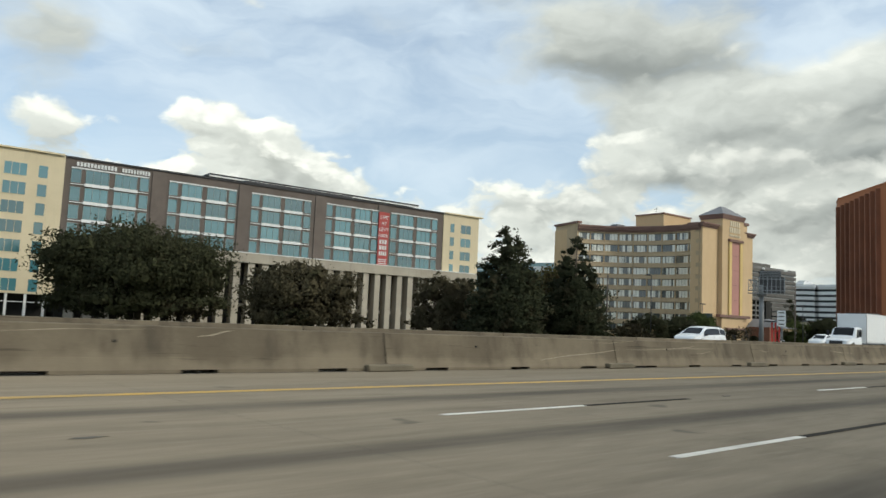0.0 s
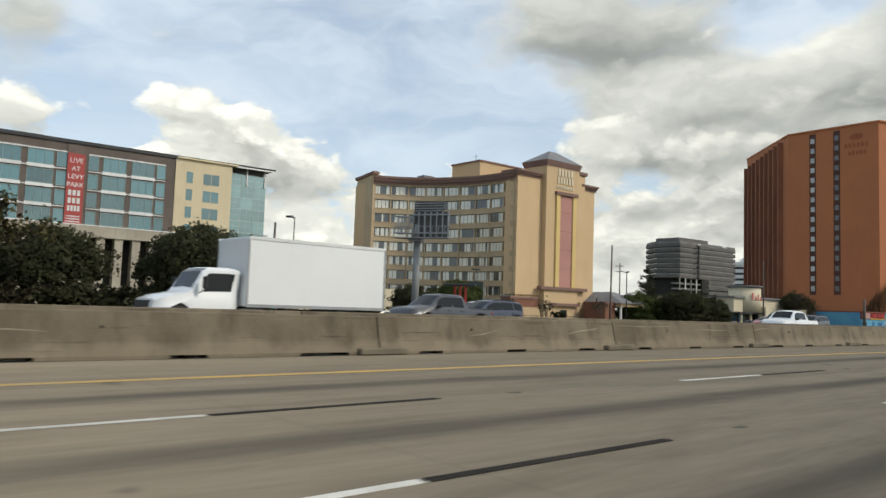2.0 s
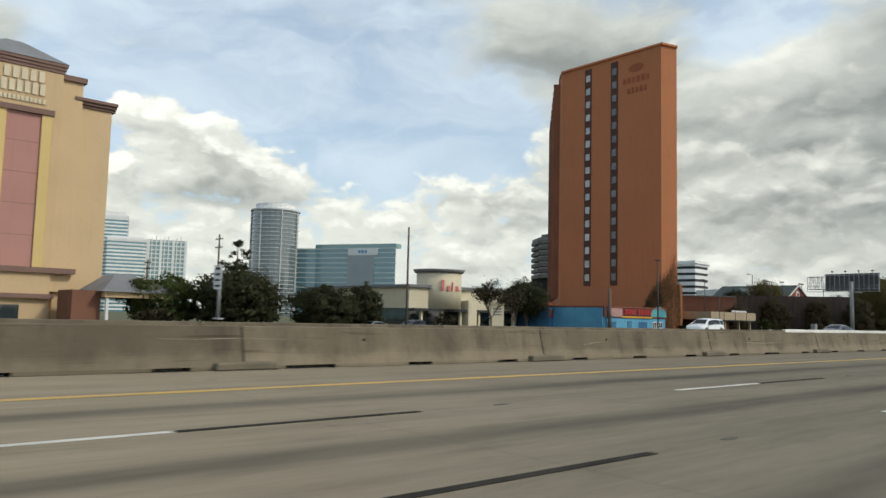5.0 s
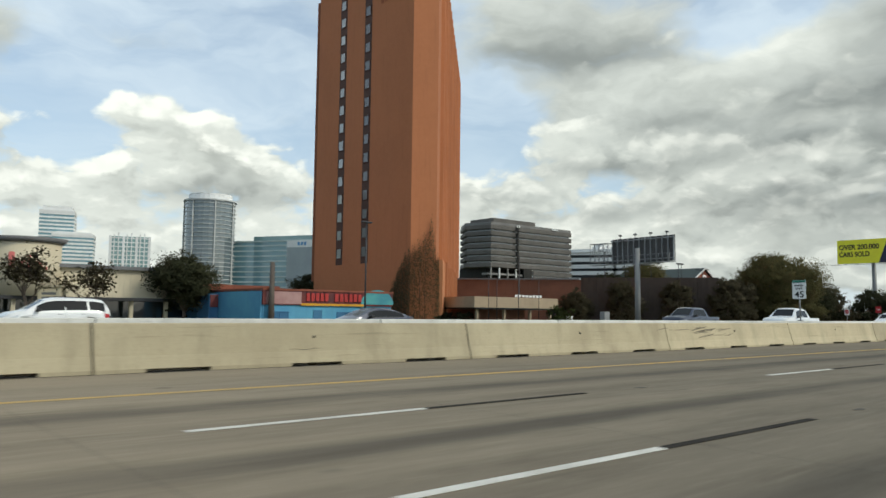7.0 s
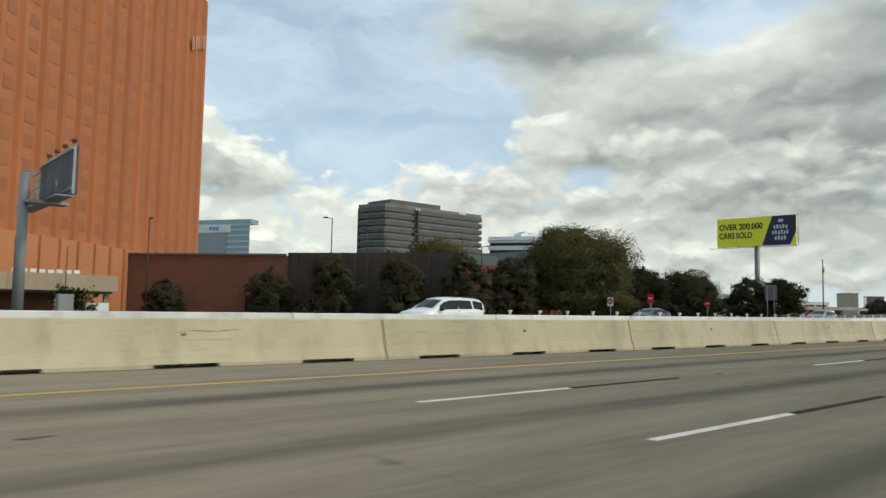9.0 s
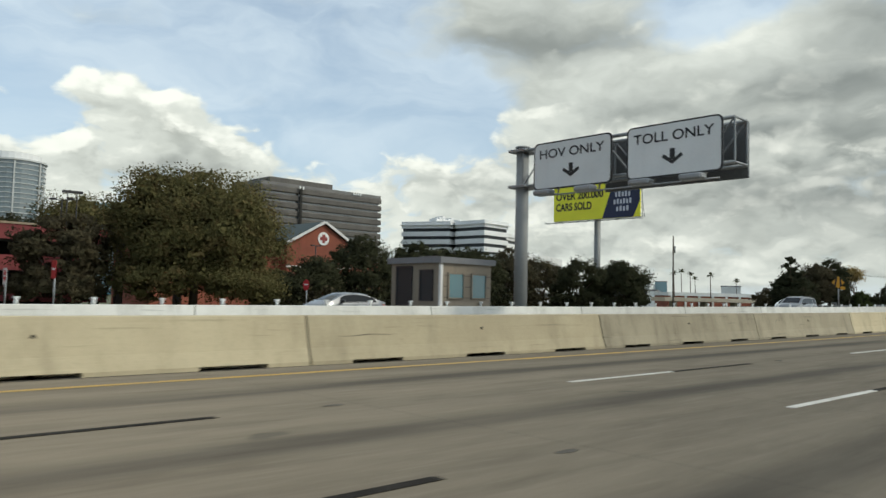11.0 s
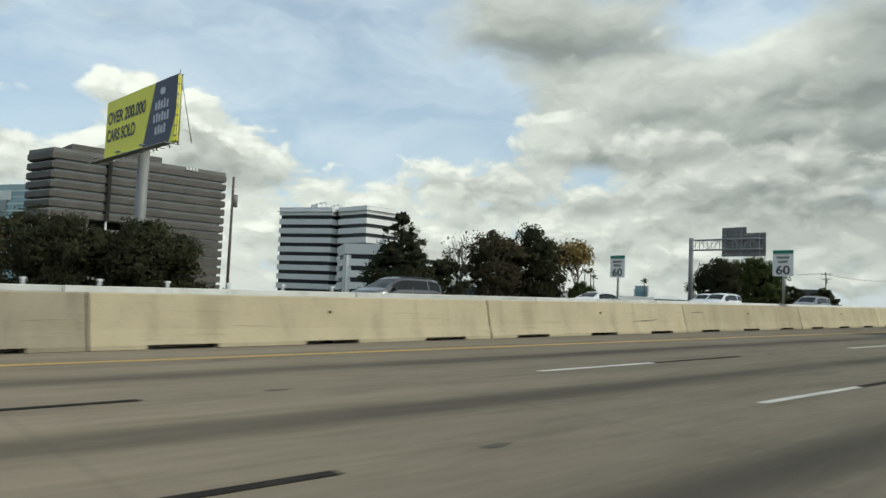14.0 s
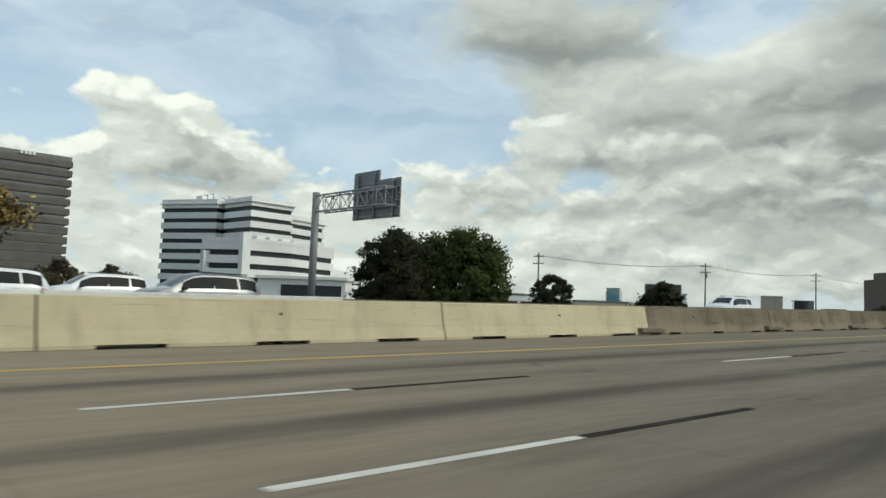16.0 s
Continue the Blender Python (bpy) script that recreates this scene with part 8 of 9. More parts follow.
def plate(bm, x0, z0, x1, z1, r, y0, y1, mi=0):
    """A flat board in the x-z plane with rounded corners, y0 its face."""
    ring = []
    for cx, cz, a0 in ((x1 - r, z1 - r, 0), (x0 + r, z1 - r, 90), (x0 + r, z0 + r, 180), (x1 - r, z0 + r, 270)):
        ring += [(cx + r * math.cos(radians(a0 + 22.5 * i)), cz + r * math.sin(radians(a0 + 22.5 * i))) for i in range(5)]
    a = [bm.verts.new((x, y0, z)) for x, z in ring]
    b = [bm.verts.new((x, y1, z)) for x, z in ring]
    fs = [bm.faces.new(a), bm.faces.new(b[::-1])]
    n = len(ring)
    fs += [bm.faces.new((a[i], b[i], b[(i + 1) % n], a[(i + 1) % n])) for i in range(n)]
    for f in fs:
        f.material_index = mi


def bm_plate(*args, **kw):
    bm = bmesh.new()
    plate(bm, *args, **kw)
    bmesh.ops.recalc_face_normals(bm, faces=bm.faces[:])
    return bm


def fitted_words(text, x0, z0, w, h, y, material, parent, bold=0.0, name="lettering"):
    """Raised writing that fills a box on a board facing negative y."""
    cu = bpy.data.curves.new(name, "FONT")
    cu.body, cu.size, cu.extrude, cu.offset = text, 1.0, 0.004, bold
    tmp = bpy.data.objects.new(name, cu)
    scene.collection.objects.link(tmp)
    me = bpy.data.meshes.new_from_object(tmp.evaluated_get(bpy.context.evaluated_depsgraph_get()))
    bpy.data.objects.remove(tmp)
    bpy.data.curves.remove(cu)
    me.materials.clear()
    me.materials.append(material)
    xs, ys = [v.co.x for v in me.vertices], [v.co.y for v in me.vertices]
    low = 0.0
    fit = Matrix.Diagonal((w / (max(xs) - min(xs)), h / (max(ys) - low), 1, 1)) @ Matrix.Translation((-min(xs), -low, 0))
    me.transform(Matrix.Translation((x0, y, z0)) @ Matrix.Rotation(math.pi / 2, 4, "X") @ fit)
    ob = new(name, me)
    ob.parent = parent
    return ob


def lattice(bm, p, q, deep, high, bays, r=0.05):
    """A box truss from p to q: four chords, uprights and diagonals; p and q on its lower near chord."""
    p, q = Vector(p), Vector(q)
    up, side = Vector((0, 0, high)), (q - p).cross(Vector((0, 0, 1))).normalized() * deep
    for o in (Vector(), up, side, up + side):
        tube(bm, p + o, q + o, r, None, 6)
    for i in range(bays + 1):
        a = p.lerp(q, i / bays)
        for o in (Vector(), side):
            tube(bm, a + o, a + o + up, r * 0.6, None, 5, caps=False)
        for o in (Vector(), up):
            tube(bm, a + o, a + o + side, r * 0.6, None, 5, caps=False)
        if i < bays:
            b = p.lerp(q, (i + 1) / bays)
            for o in (Vector(), side):
                tube(bm, a + o + (up if i % 2 else Vector()), b + o + (Vector() if i % 2 else up), r * 0.55, None, 5, caps=False)


def lane_gantry():
    x, y = 345.6, 32.0
    z0 = ground_z(x, y)
    g = thing("sign_gantry", "grey steel cantilever gantry over the lane beyond the barrier", "gantry", Matrix.Translation((x, y, 0)))
    bm = bmesh.new()
    tube(bm, (0, 0, z0), (0, 0, 7.95), 0.29, 0.27, 20)
    tube(bm, (0, 0, 7.95), (0, 0, 8.02), 0.32, 0.32, 20)
    part("post", bm, M_POLE_GREY, g)
    part("base_collar", bm_tube((0, 0, z0), (0, 0, z0 + 0.9), 0.55, 0.55, 20), M_FAR_BARRIER, g)
    bm = bmesh.new()
    lattice(bm, (-0.2, -0.2, 6.25), (-0.2, -9.6, 6.25), -0.9, 1.55, 7, 0.07)
    part("arm_truss", bm, M_GALV, g)
    for z in (6.2, 7.75):
        part("arm_bracket", bm_box(-0.45, -0.5, z, 0.6, 0.45, z + 0.12, bev=0.02), M_GALV, g)
    rear = part("rear_board", bm_box(0.92, -9.55, 5.85, 1.0, -3.6, 7.85, bev=0.02), M_SIGN_BACK, g, "bare metal back of a sign")
    for text, ya, yb, wide in (("HOV ONLY", 30.78, 26.98, 3.15), ("TOLL ONLY", 26.32, 22.58, 3.15)):
        board = new("sign_board")
        board.parent = g
        w = ya - yb
        board.matrix_basis = Matrix.Translation((-x, -y, 0)) @ wall_frame((344.9, ya), (344.9, yb), 5.92)
        part("border", bm_plate(0, 0, w, 1.94, 0.22, 0.0, 0.05), M_SIGN_BLACK, board)
        part("face", bm_plate(0.06, 0.06, w - 0.06, 1.88, 0.18, -0.006, 0.02), M_SIGN_WHITE, board, "white sheet with black lettering and a down arrow")
        fitted_words(text, (w - wide) / 2, 1.28, wide, 0.36, -0.014, M_SIGN_BLACK, board, 0.012)
        bm = bmesh.new()
        c = w * 0.5
        for poly in (((c - 0.10, 0.98), (c - 0.10, 0.60), (c + 0.10, 0.60), (c + 0.10, 0.98)), ((c - 0.42, 0.70), (c, 0.42), (c, 0.58), (c - 0.34, 0.80)), ((c, 0.42), (c + 0.42, 0.70), (c + 0.34, 0.80), (c, 0.58))):
            a = [bm.verts.new((px, -0.016, pz)) for px, pz in poly]
            b = [bm.verts.new((px, -0.007, pz)) for px, pz in poly]
            bm.faces.new(a)
            for i in range(4):
                bm.faces.new((a[i], b[i], b[(i + 1) % 4], a[(i + 1) % 4]))
        bmesh.ops.recalc_face_normals(bm, faces=bm.faces[:])
        part("arrow", bm, M_SIGN_BLACK, board)
    for yy in (-2.2, -4.2, -6.6, -8.6):
        bm = bmesh.new()
        tube(bm, (-0.2, yy, 6.25), (-0.35, yy, 5.75), 0.035, None, 6)
        tube(bm, (-0.35, yy, 5.75), (-1.2, yy, 5.66), 0.035, None, 6)
        box(bm, -1.45, yy - 0.42, 5.60, -1.0, yy + 0.42, 5.82, bev=0.06)
        part("sign_lamp", bm, M_GALV, g, "grey lamp housing on a bracket below the sign")
    part("lamp_rail", bm_tube((-0.7, -1.6, 5.68), (-0.7, -9.3, 5.68), 0.03, None, 6), M_GALV, g)


def far_gantry():
    x, y = 494.5, 60.4
    z0 = ground_z(x, y)
    g = thing("sign_gantry", "grey gantry beside the trees showing the sign's bare back", "gantry", Matrix.Translation((x, y, 0)))
    part("post", bm_tube((0, 0, z0), (0, 0, 11.25), 0.30, 0.28, 18), M_POLE_GREY, g)
    part("base_collar", bm_tube((0, 0, z0), (0, 0, z0 + 0.8), 0.5, 0.5, 18), M_FAR_BARRIER, g)
    bm = bmesh.new()
    lattice(bm, (-0.1, -0.1, 9.75), (-0.1, -8.8, 9.75), -0.9, 1.25, 8, 0.06)
    part("arm_truss", bm, M_GALV, g)
    board = new("sign_board")
    board.parent = g
    part("main_panel", bm_box(0.95, -9.1, 8.95, 1.02, -3.6, 11.75), M_SIGN_BACK, board)
    part("upper_panel", bm_box(0.95, -6.7, 11.752, 1.02, -3.6, 12.5), M_SIGN_BACK, board)
    for i in range(6):
        part("panel_rib", bm_box(0.90, -9.1, 9.15 + 0.48 * i, 0.948, -3.6, 9.22 + 0.48 * i), M_GALV, board)
    for yy in (-4.2, -6.2, -8.4):
        part("upright", bm_box(0.80, yy - 0.05, 8.9, 0.898, yy + 0.05, 12.3 if yy > -7 else 11.7), M_GALV, board)


def yellow_billboard():
    p, q = (436.6, 102.6), (437.1, 83.9)
    w, h = math.dist(p, q), 6.75
    b = thing("billboard", "tall billboard with lime-yellow and navy advertisement on one pole", "billboard", wall_frame(p, q, 16.75))
    part("panel", bm_box(0, 0, 0, w, 0.35, h), M_BOARD_YELLOW, b, "lime-yellow printed vinyl with black lettering")

    def sheet(name, pts, mat, y, label=""):
        bm = bmesh.new()
        a = [bm.verts.new((x, y, z)) for x, z in pts]
        c = [bm.verts.new((x, -0.001, z)) for x, z in pts]
        bm.faces.new(a)
        for i in range(len(pts)):
            bm.faces.new((a[i], c[i], c[(i + 1) % len(pts)], a[(i + 1) % len(pts)]))
        bmesh.ops.recalc_face_normals(bm, faces=bm.faces[:])
        part(name, bm, mat, b, label)

    sheet("navy_panel", ((w * 0.585, 0.0), (w * 0.93, 0.0), (w, h * 0.42), (w, h), (w * 0.715, h)), M_BOARD_NAVY, -0.012, "navy slanted panel with a pale printed mark")
    fitted_words("OVER 200,000", 0.55, 4.0, 10.6, 1.4, -0.03, M_SIGN_BLACK, b, 0.03)
    fitted_words("CARS SOLD", 0.55, 1.95, 8.1, 1.4, -0.03, M_SIGN_BLACK, b, 0.03)
    for i, (x0, ww, z, n) in enumerate(((13.65, 3.4, 3.75, 5), (13.35, 3.9, 2.45, 6), (13.9, 2.8, 1.15, 4))):
        for k in range(n):
            px = x0 + ww * k / n
            part("mark_bar", bm_box(px, -0.028, z, px + ww / n * 0.62, -0.0125, z + (0.95 if k % 2 else 0.8)), M_NAVY_INK, b)
    part("mark_emblem", bm_plate(14.7, 5.25, 15.9, 5.95, 0.3, -0.028, -0.0125), M_NAVY_INK, b)
    zg = ground_z(437, 93) - 16.75
    part("pole", bm_tube((w * 0.5, 0.9, zg - 0.1), (w * 0.5, 0.9, 0.6), 0.62, 0.58, 24), M_POLE_GREY, b)
    bm = bmesh.new()
    for x in (0.2, 0.28 * w, 0.5 * w, 0.72 * w, w - 0.2):
        tube(bm, (x, 0.5, -0.35), (x, 0.5, h + 0.1), 0.08, None, 6)
        tube(bm, (x, 0.5, h * 0.9), (x, 1.9, 0.1), 0.05, None, 6)
    for z in (0.0, 0.5 * h, h):
        tube(bm, (0, 0.5, z), (w, 0.5, z), 0.07, None, 6)
    part("back_frame", bm, M_GALV, b)
    bm = bmesh.new()
    box(bm, -1.6, -1.15, -0.42, w + 0.4, -0.25, -0.36)
    for i in range(13):
        x = -1.4 + (w + 1.6) * i / 12
        tube(bm, (x, -1.15, -0.4), (x, 0.5, -0.4), 0.04, None, 5)
    tube(bm, (-1.6, -1.15, -0.05), (-1.6, -0.25, -0.05), 0.025, None, 5)
    part("catwalk", bm, M_GALV, b)
    for x in (3.0, 9.3, 15.6):
        bm = bmesh.new()
        tube(bm, (x, -0.3, -0.36), (x, -1.9, -0.42), 0.03, None, 5)
        box(bm, x - 0.3, -2.1, -0.5, x + 0.3, -1.75, -0.34, bev=0.03)
        part("board_lamp", bm, M_GALV, b)
    for k in range(7):
        z = 0.4 + k * (h - 0.6) / 6
        part("end_bracket", bm_box(w + 0.02, -0.15, z, w + 0.55, 0.0, z + 0.09), M_GALV, b)
    part("end_rail", bm_tube((w + 0.55, -0.08, -0.3), (w + 0.55, -0.08, h + 0.3), 0.045, None, 6), M_GALV, b)


def backed_billboard(label, pole, p, q, z0, z1, cap, lat_len, lamps):
    """A freeway sign seen from behind: board, ribs, open lattice at one end, catwalk with rails, one pole."""
    w, h = math.dist(p, q), z1 - z0
    m = wall_frame(p, q, z0)
    b = thing("billboard", label, "billboard", m, "old roadside billboards")
    inv = m.inverted()
    c = inv @ Vector((pole[0], pole[1], 0))
    zg = ground_z(*pole) - z0
    part("pole", bm_tube((c.x, c.y, zg - 0.1), (c.x, c.y, h * 0.5), 0.30, 0.27, 16), M_POLE_GREY, b)
    part("board", bm_box(0, 0.05, 0, w, 0.16, h), M_BOARD_DARK, b)
    n = max(6, int(w / 0.75))
    for i in range(n + 1):
        x = min(max(w * i / n, 0.05), w - 0.05)
        part("rib", bm_box(x - 0.045, -0.10, 0.02, x + 0.045, 0.048, h - 0.02), M_GALV, b)
    for z in (0.25, h - 0.3):
        part("rail", bm_box(-0.1, -0.20, z, w + 0.1, -0.102, z + 0.1), M_GALV, b)
    bm = bmesh.new()
    lattice(bm, (-lat_len, 0.0, 0.25), (0.0, 0.0, 0.25), 0.8, h - 0.7, 4, 0.045)
    part("open_lattice", bm, M_GALV, b)
    if cap:
        part("upper_board", bm_box(w * cap[0], 0.05, h + 0.004, w * cap[1], 0.14, h + cap[2]), M_BOARD_DARK, b)
        for k in range(4):
            part("upper_rib", bm_box(w * cap[0], -0.02, h + 0.05 + cap[2] * k / 4, w * cap[1], 0.046, h + 0.11 + cap[2] * k / 4), M_GALV, b)
    bm = bmesh.new()
    box(bm, -lat_len, -0.9, -0.16, w + 0.2, 0.0, -0.10)
    for i in range(9):
        x = -lat_len + (w + lat_len) * i / 8
        tube(bm, (x, -0.88, -0.1), (x, -0.88, 0.75), 0.022, None, 5)
    tube(bm, (-lat_len, -0.88, 0.75), (w + 0.2, -0.88, 0.75), 0.022, None, 5)
    part("catwalk", bm, M_GALV, b)
    part("head_beam", bm_box(c.x - 0.6, min(c.y, -0.3), -0.34, c.x + 0.6, max(c.y, 0.4), -0.165), M_GALV, b)
    for i in range(lamps):
        x = w * (i + 0.5) / lamps
        bm = bmesh.new()
        tube(bm, (x, 0.1, h - 0.1), (x, 0.1, h + 0.35), 0.03, None, 5)
        box(bm, x - 0.16, 0.0, h + 0.3, x + 0.16, 0.26, h + 0.48, bev=0.03)
        part("board_lamp", bm, M_DARK_METAL, b)


def run_at(x):
    return float(np.interp(x, LX, SG))


def post_sign(name, label, x, lat, z_mid, w, h, build, group="", post=0.05):
    """A sign on a post that stands on a barrier's top, facing the traffic."""
    s = run_at(x)
    s += x - road_point(s, lat).x
    foot = road_point(s, lat, 0.92 if lat < 22 else -0.3)
    ob = thing(name, label, "sign", Matrix.Translation(foot) @ Matrix.Rotation(math.radians(-90), 4, "Z"), group)
    zc = z_mid - foot.z
    part("post", bm_tube((0, 0.06, 0), (0, 0.06, zc + h * 0.4), post, None, 8), M_GALV, ob)
    part("post_foot", bm_box(-0.14, -0.05, 0, 0.14, 0.17, 0.05, bev=0.01), M_GALV, ob)
    build(ob, zc, w, h)
    return ob


def speed_face(number, strip):
    def build(ob, zc, w, h):
        z0 = zc - h / 2
        part("board", bm_plate(-w / 2, z0, w / 2, z0 + h, 0.05, -0.012, 0.0), M_SIGN_WHITE, ob)
        part("border_top", bm_box(-w / 2 + 0.04, -0.017, z0 + h * 0.845, w / 2 - 0.04, -0.0125, z0 + h * 0.86), M_SIGN_BLACK, ob)
        if strip:
            part("green_strip", bm_box(-w / 2 + 0.01, -0.018, z0 + h * 0.87, w / 2 - 0.01, -0.0125, z0 + h - 0.012), M_SIGN_GREEN, ob)
        for z, ww in ((0.66, 0.62), (0.50, 0.48)):
            for k in range(5):
                px = -ww * w / 2 + ww * w * k / 5
                part("letter_bar", bm_box(px, -0.017, z0 + h * z, px + ww * w * 0.13, -0.0125, z0 + h * (z + 0.10)), M_SIGN_BLACK, ob)
        fitted_words(number, -w * 0.33, z0 + h * 0.08, w * 0.66, h * 0.33, -0.019, M_SIGN_BLACK, ob, 0.015)
    return build


def diamond_face(lanes):
    def build(ob, zc, w, h):
        turn = Matrix.Translation((0, 0, zc)) @ Matrix.Rotation(math.radians(45), 4, "Y")
        a = w / 1.414
        b = part("board", bm_plate(-a / 2, -a / 2, a / 2, a / 2, 0.05, -0.012, 0.0), M_SIGN_BLACK, ob)
        f = part("face", bm_plate(-a / 2 + 0.025, -a / 2 + 0.025, a / 2 - 0.025, a / 2 - 0.025, 0.04, -0.017, -0.0125), M_SIGN_YELLOW, ob)
        b.matrix_basis = turn
        f.matrix_basis = turn
        if lanes:
            for x, lean in ((-0.17, 0.12), (0.17, -0.04)):
                s = part("lane_stripe", bm_box(-0.06, -0.022, -0.34, 0.06, -0.0175, 0.34), M_SIGN_BLACK, ob)
                s.matrix_basis = Matrix.Translation((x, 0, zc)) @ Matrix.Rotation(lean * 1.5, 4, "Y")
            part("lower_plate", bm_plate(0.15, zc - h * 0.55, 0.50, zc - h * 0.30, 0.08, -0.030, -0.0235), M_SIGN_YELLOW, ob)
        else:
            for z, ww in ((0.10, 0.62), (-0.10, 0.80)):
                for k in range(6):
                    px = -ww / 2 + ww * k / 6
                    part("letter_bar", bm_box(px, -0.022, zc + z - 0.055, px + ww * 0.11, -0.0175, zc + z + 0.055), M_SIGN_BLACK, ob)
    return build


def plain_face(rows):
    def build(ob, zc, w, h):
        part("board", bm_plate(-w / 2, zc - h / 2, w / 2, zc + h / 2, 0.05, -0.012, 0.0), M_SIGN_WHITE, ob)
        for k in range(rows):
            z = zc - h * 0.36 + h * 0.72 * k / max(1, rows - 1)
            part("letter_bar", bm_box(-w * 0.32, -0.017, z - 0.035, w * 0.32, -0.0125, z + 0.035), M_GREY_WALL, ob)
    return build


def red_face(shape):
    def build(ob, zc, w, h):
        if shape == "octagon":
            bm = bmesh.new()
            tube(bm, (0, 0.0, zc), (0, -0.012, zc), w / 2, None, 8)
            part("board", bm, M_SIGN_RED, ob)
        elif shape == "disc":
            part("board", bm_plate(-w / 2, zc - h / 2, w / 2, zc + h / 2, 0.04, -0.012, 0.0), M_SIGN_WHITE, ob)
            part("red_disc", bm_tube((0, -0.0125, zc + 0.05), (0, -0.018, zc + 0.05), w * 0.43, None, 20), M_SIGN_RED, ob)
        else:
            part("board", bm_plate(-w / 2, zc - h / 2, w / 2, zc + h / 2, 0.04, -0.012, 0.0), M_SIGN_RED, ob)
        part("white_bar", bm_box(-w * 0.3, -0.024, zc - 0.02, w * 0.3, -0.0185, zc + 0.08), M_SIGN_WHITE, ob)
    return build


def all_signs():
    near = lambda x: barrier_lat(run_at(x)) + 0.31
    for x, lat, z, w in ((252.75, 20.91, 2.92, 0.84), (254.9, near(255.0), 2.95, 0.86)):
        post_sign("speed_sign", "white speed limit sign reading 45 under a green strip", x, lat, z, w, 1.15, speed_face("45", True), "speed limit signs")
    for lat, z in ((20.91, 3.97), (near(436.5), 4.06)):
        post_sign("speed_sign", "white speed limit sign reading 60", 437.15, lat, z, 0.82, 1.04, speed_face("60", True), "speed limit signs")
    post_sign("warning_sign", "orange-yellow diamond sign with two lines of writing", 380.4, near(380.4), 3.15, 0.98, 0.98, diamond_face(False))
    post_sign("warning_sign", "orange-yellow diamond sign with a merging lane mark", 380.6, 21.0, 3.3, 0.98, 0.98, diamond_face(True))
    post_sign("small_sign", "small white sign with grey writing on the far barrier", 51.95, 20.95, 2.36, 0.54, 0.98, plain_face(4))
    post_sign("small_sign", "white sign board with grey writing on the far barrier", 157.1, 20.91, 2.2, 0.5, 0.7, plain_face(4))
    post_sign("street_sign", "red and white no-entry sign beside the frontage road", 332.6, 49.3, 2.1, 0.75, 0.95, red_face("disc"))
    post_sign("street_sign", "red rectangular sign with a white bar", 334.0, 42.2 + 3, 2.5, 0.8, 1.0, red_face("square"))
    post_sign("street_sign", "red octagonal sign beside the frontage road", 352.8, 49.0, 2.2, 0.85, 0.85, red_face("octagon"))
    ob = thing("road_sign", "plain grey back of a road sign on two posts", "sign", Matrix.Translation((361.9, 55.5, ground_z(361.9, 55.5))) @ Matrix.Rotation(math.radians(-90), 4, "Z"))
    part("board", bm_plate(-0.8, 3.0, 0.8, 5.0, 0.06, -0.015, 0.0), M_SIGN_BACK, ob)
    for x in (-0.45, 0.45):
        part("post", bm_tube((x, -0.06, 0), (x, -0.06, 4.9), 0.045, None, 8), M_GALV, ob)
    lane_gantry()
    far_gantry()
    yellow_billboard()
    backed_billboard("grey double-decked billboard seen from behind on a steel pole", (97.7, 54.3), (97.37, 54.48), (98.95, 51.9), 6.7, 8.7, (0.02, 0.85, 0.8), 1.25, 0)
    backed_billboard("dark billboard seen from behind with lamps on top", (274.3, 58.1), (276.4, 62.9), (275.9, 54.6), 7.0, 9.75, None, 2.6, 4)
    # a far board beyond the gantry
    b = thing("billboard", "distant dark board with a pale rim and trees behind", "billboard", wall_frame((572.5, 81.0), (575.5, 76.0), 5.0))
    part("board", bm_plate(0, 0, 5.9, 2.9, 0.2, 0.0, 0.15), M_SIGN_WHITE, b)
    part("panel", bm_plate(0.12, 0.12, 5.78, 2.78, 0.16, -0.02, 0.0), M_BOARD_DARK, b)
    part("pole", bm_tube((2.9, 0.3, ground_z(574, 78.7) - 5.0), (2.9, 0.3, 0.4), 0.25, None, 12), M_POLE_GREY, b)


def lamp_post(x, y, top, heads, label, r=0.10, mat=None, turn=0.0, arm=0.9):
    z0 = ground_z(x, y)
    ob = thing("lamp_post", label, "lamp post", Matrix.Translation((x, y, z0)) @ Matrix.Rotation(turn, 4, "Z"), "car park lamps")
    H = top - z0
    mat = mat or M_DARK_METAL
    part("pole", bm_tube((0, 0, -0.1), (0, 0, H), r, r * 0.7, 10), mat, ob)
    part("base", bm_tube((0, 0, -0.1), (0, 0, 0.6), r * 2.4, None, 12), M_FAR_BARRIER, ob)
    for k in range(heads):
        d = 1 if k % 2 == 0 else -1
        bm = bmesh.new()
        tube(bm, (0, 0, H - 0.1), (d * arm, 0, H + 0.08), 0.045, None, 6)
        box(bm, d * arm - 0.32, -0.2, H - 0.02, d * arm + 0.32, 0.2, H + 0.16, bev=0.04)
        part("lamp_head", bm, mat, ob)


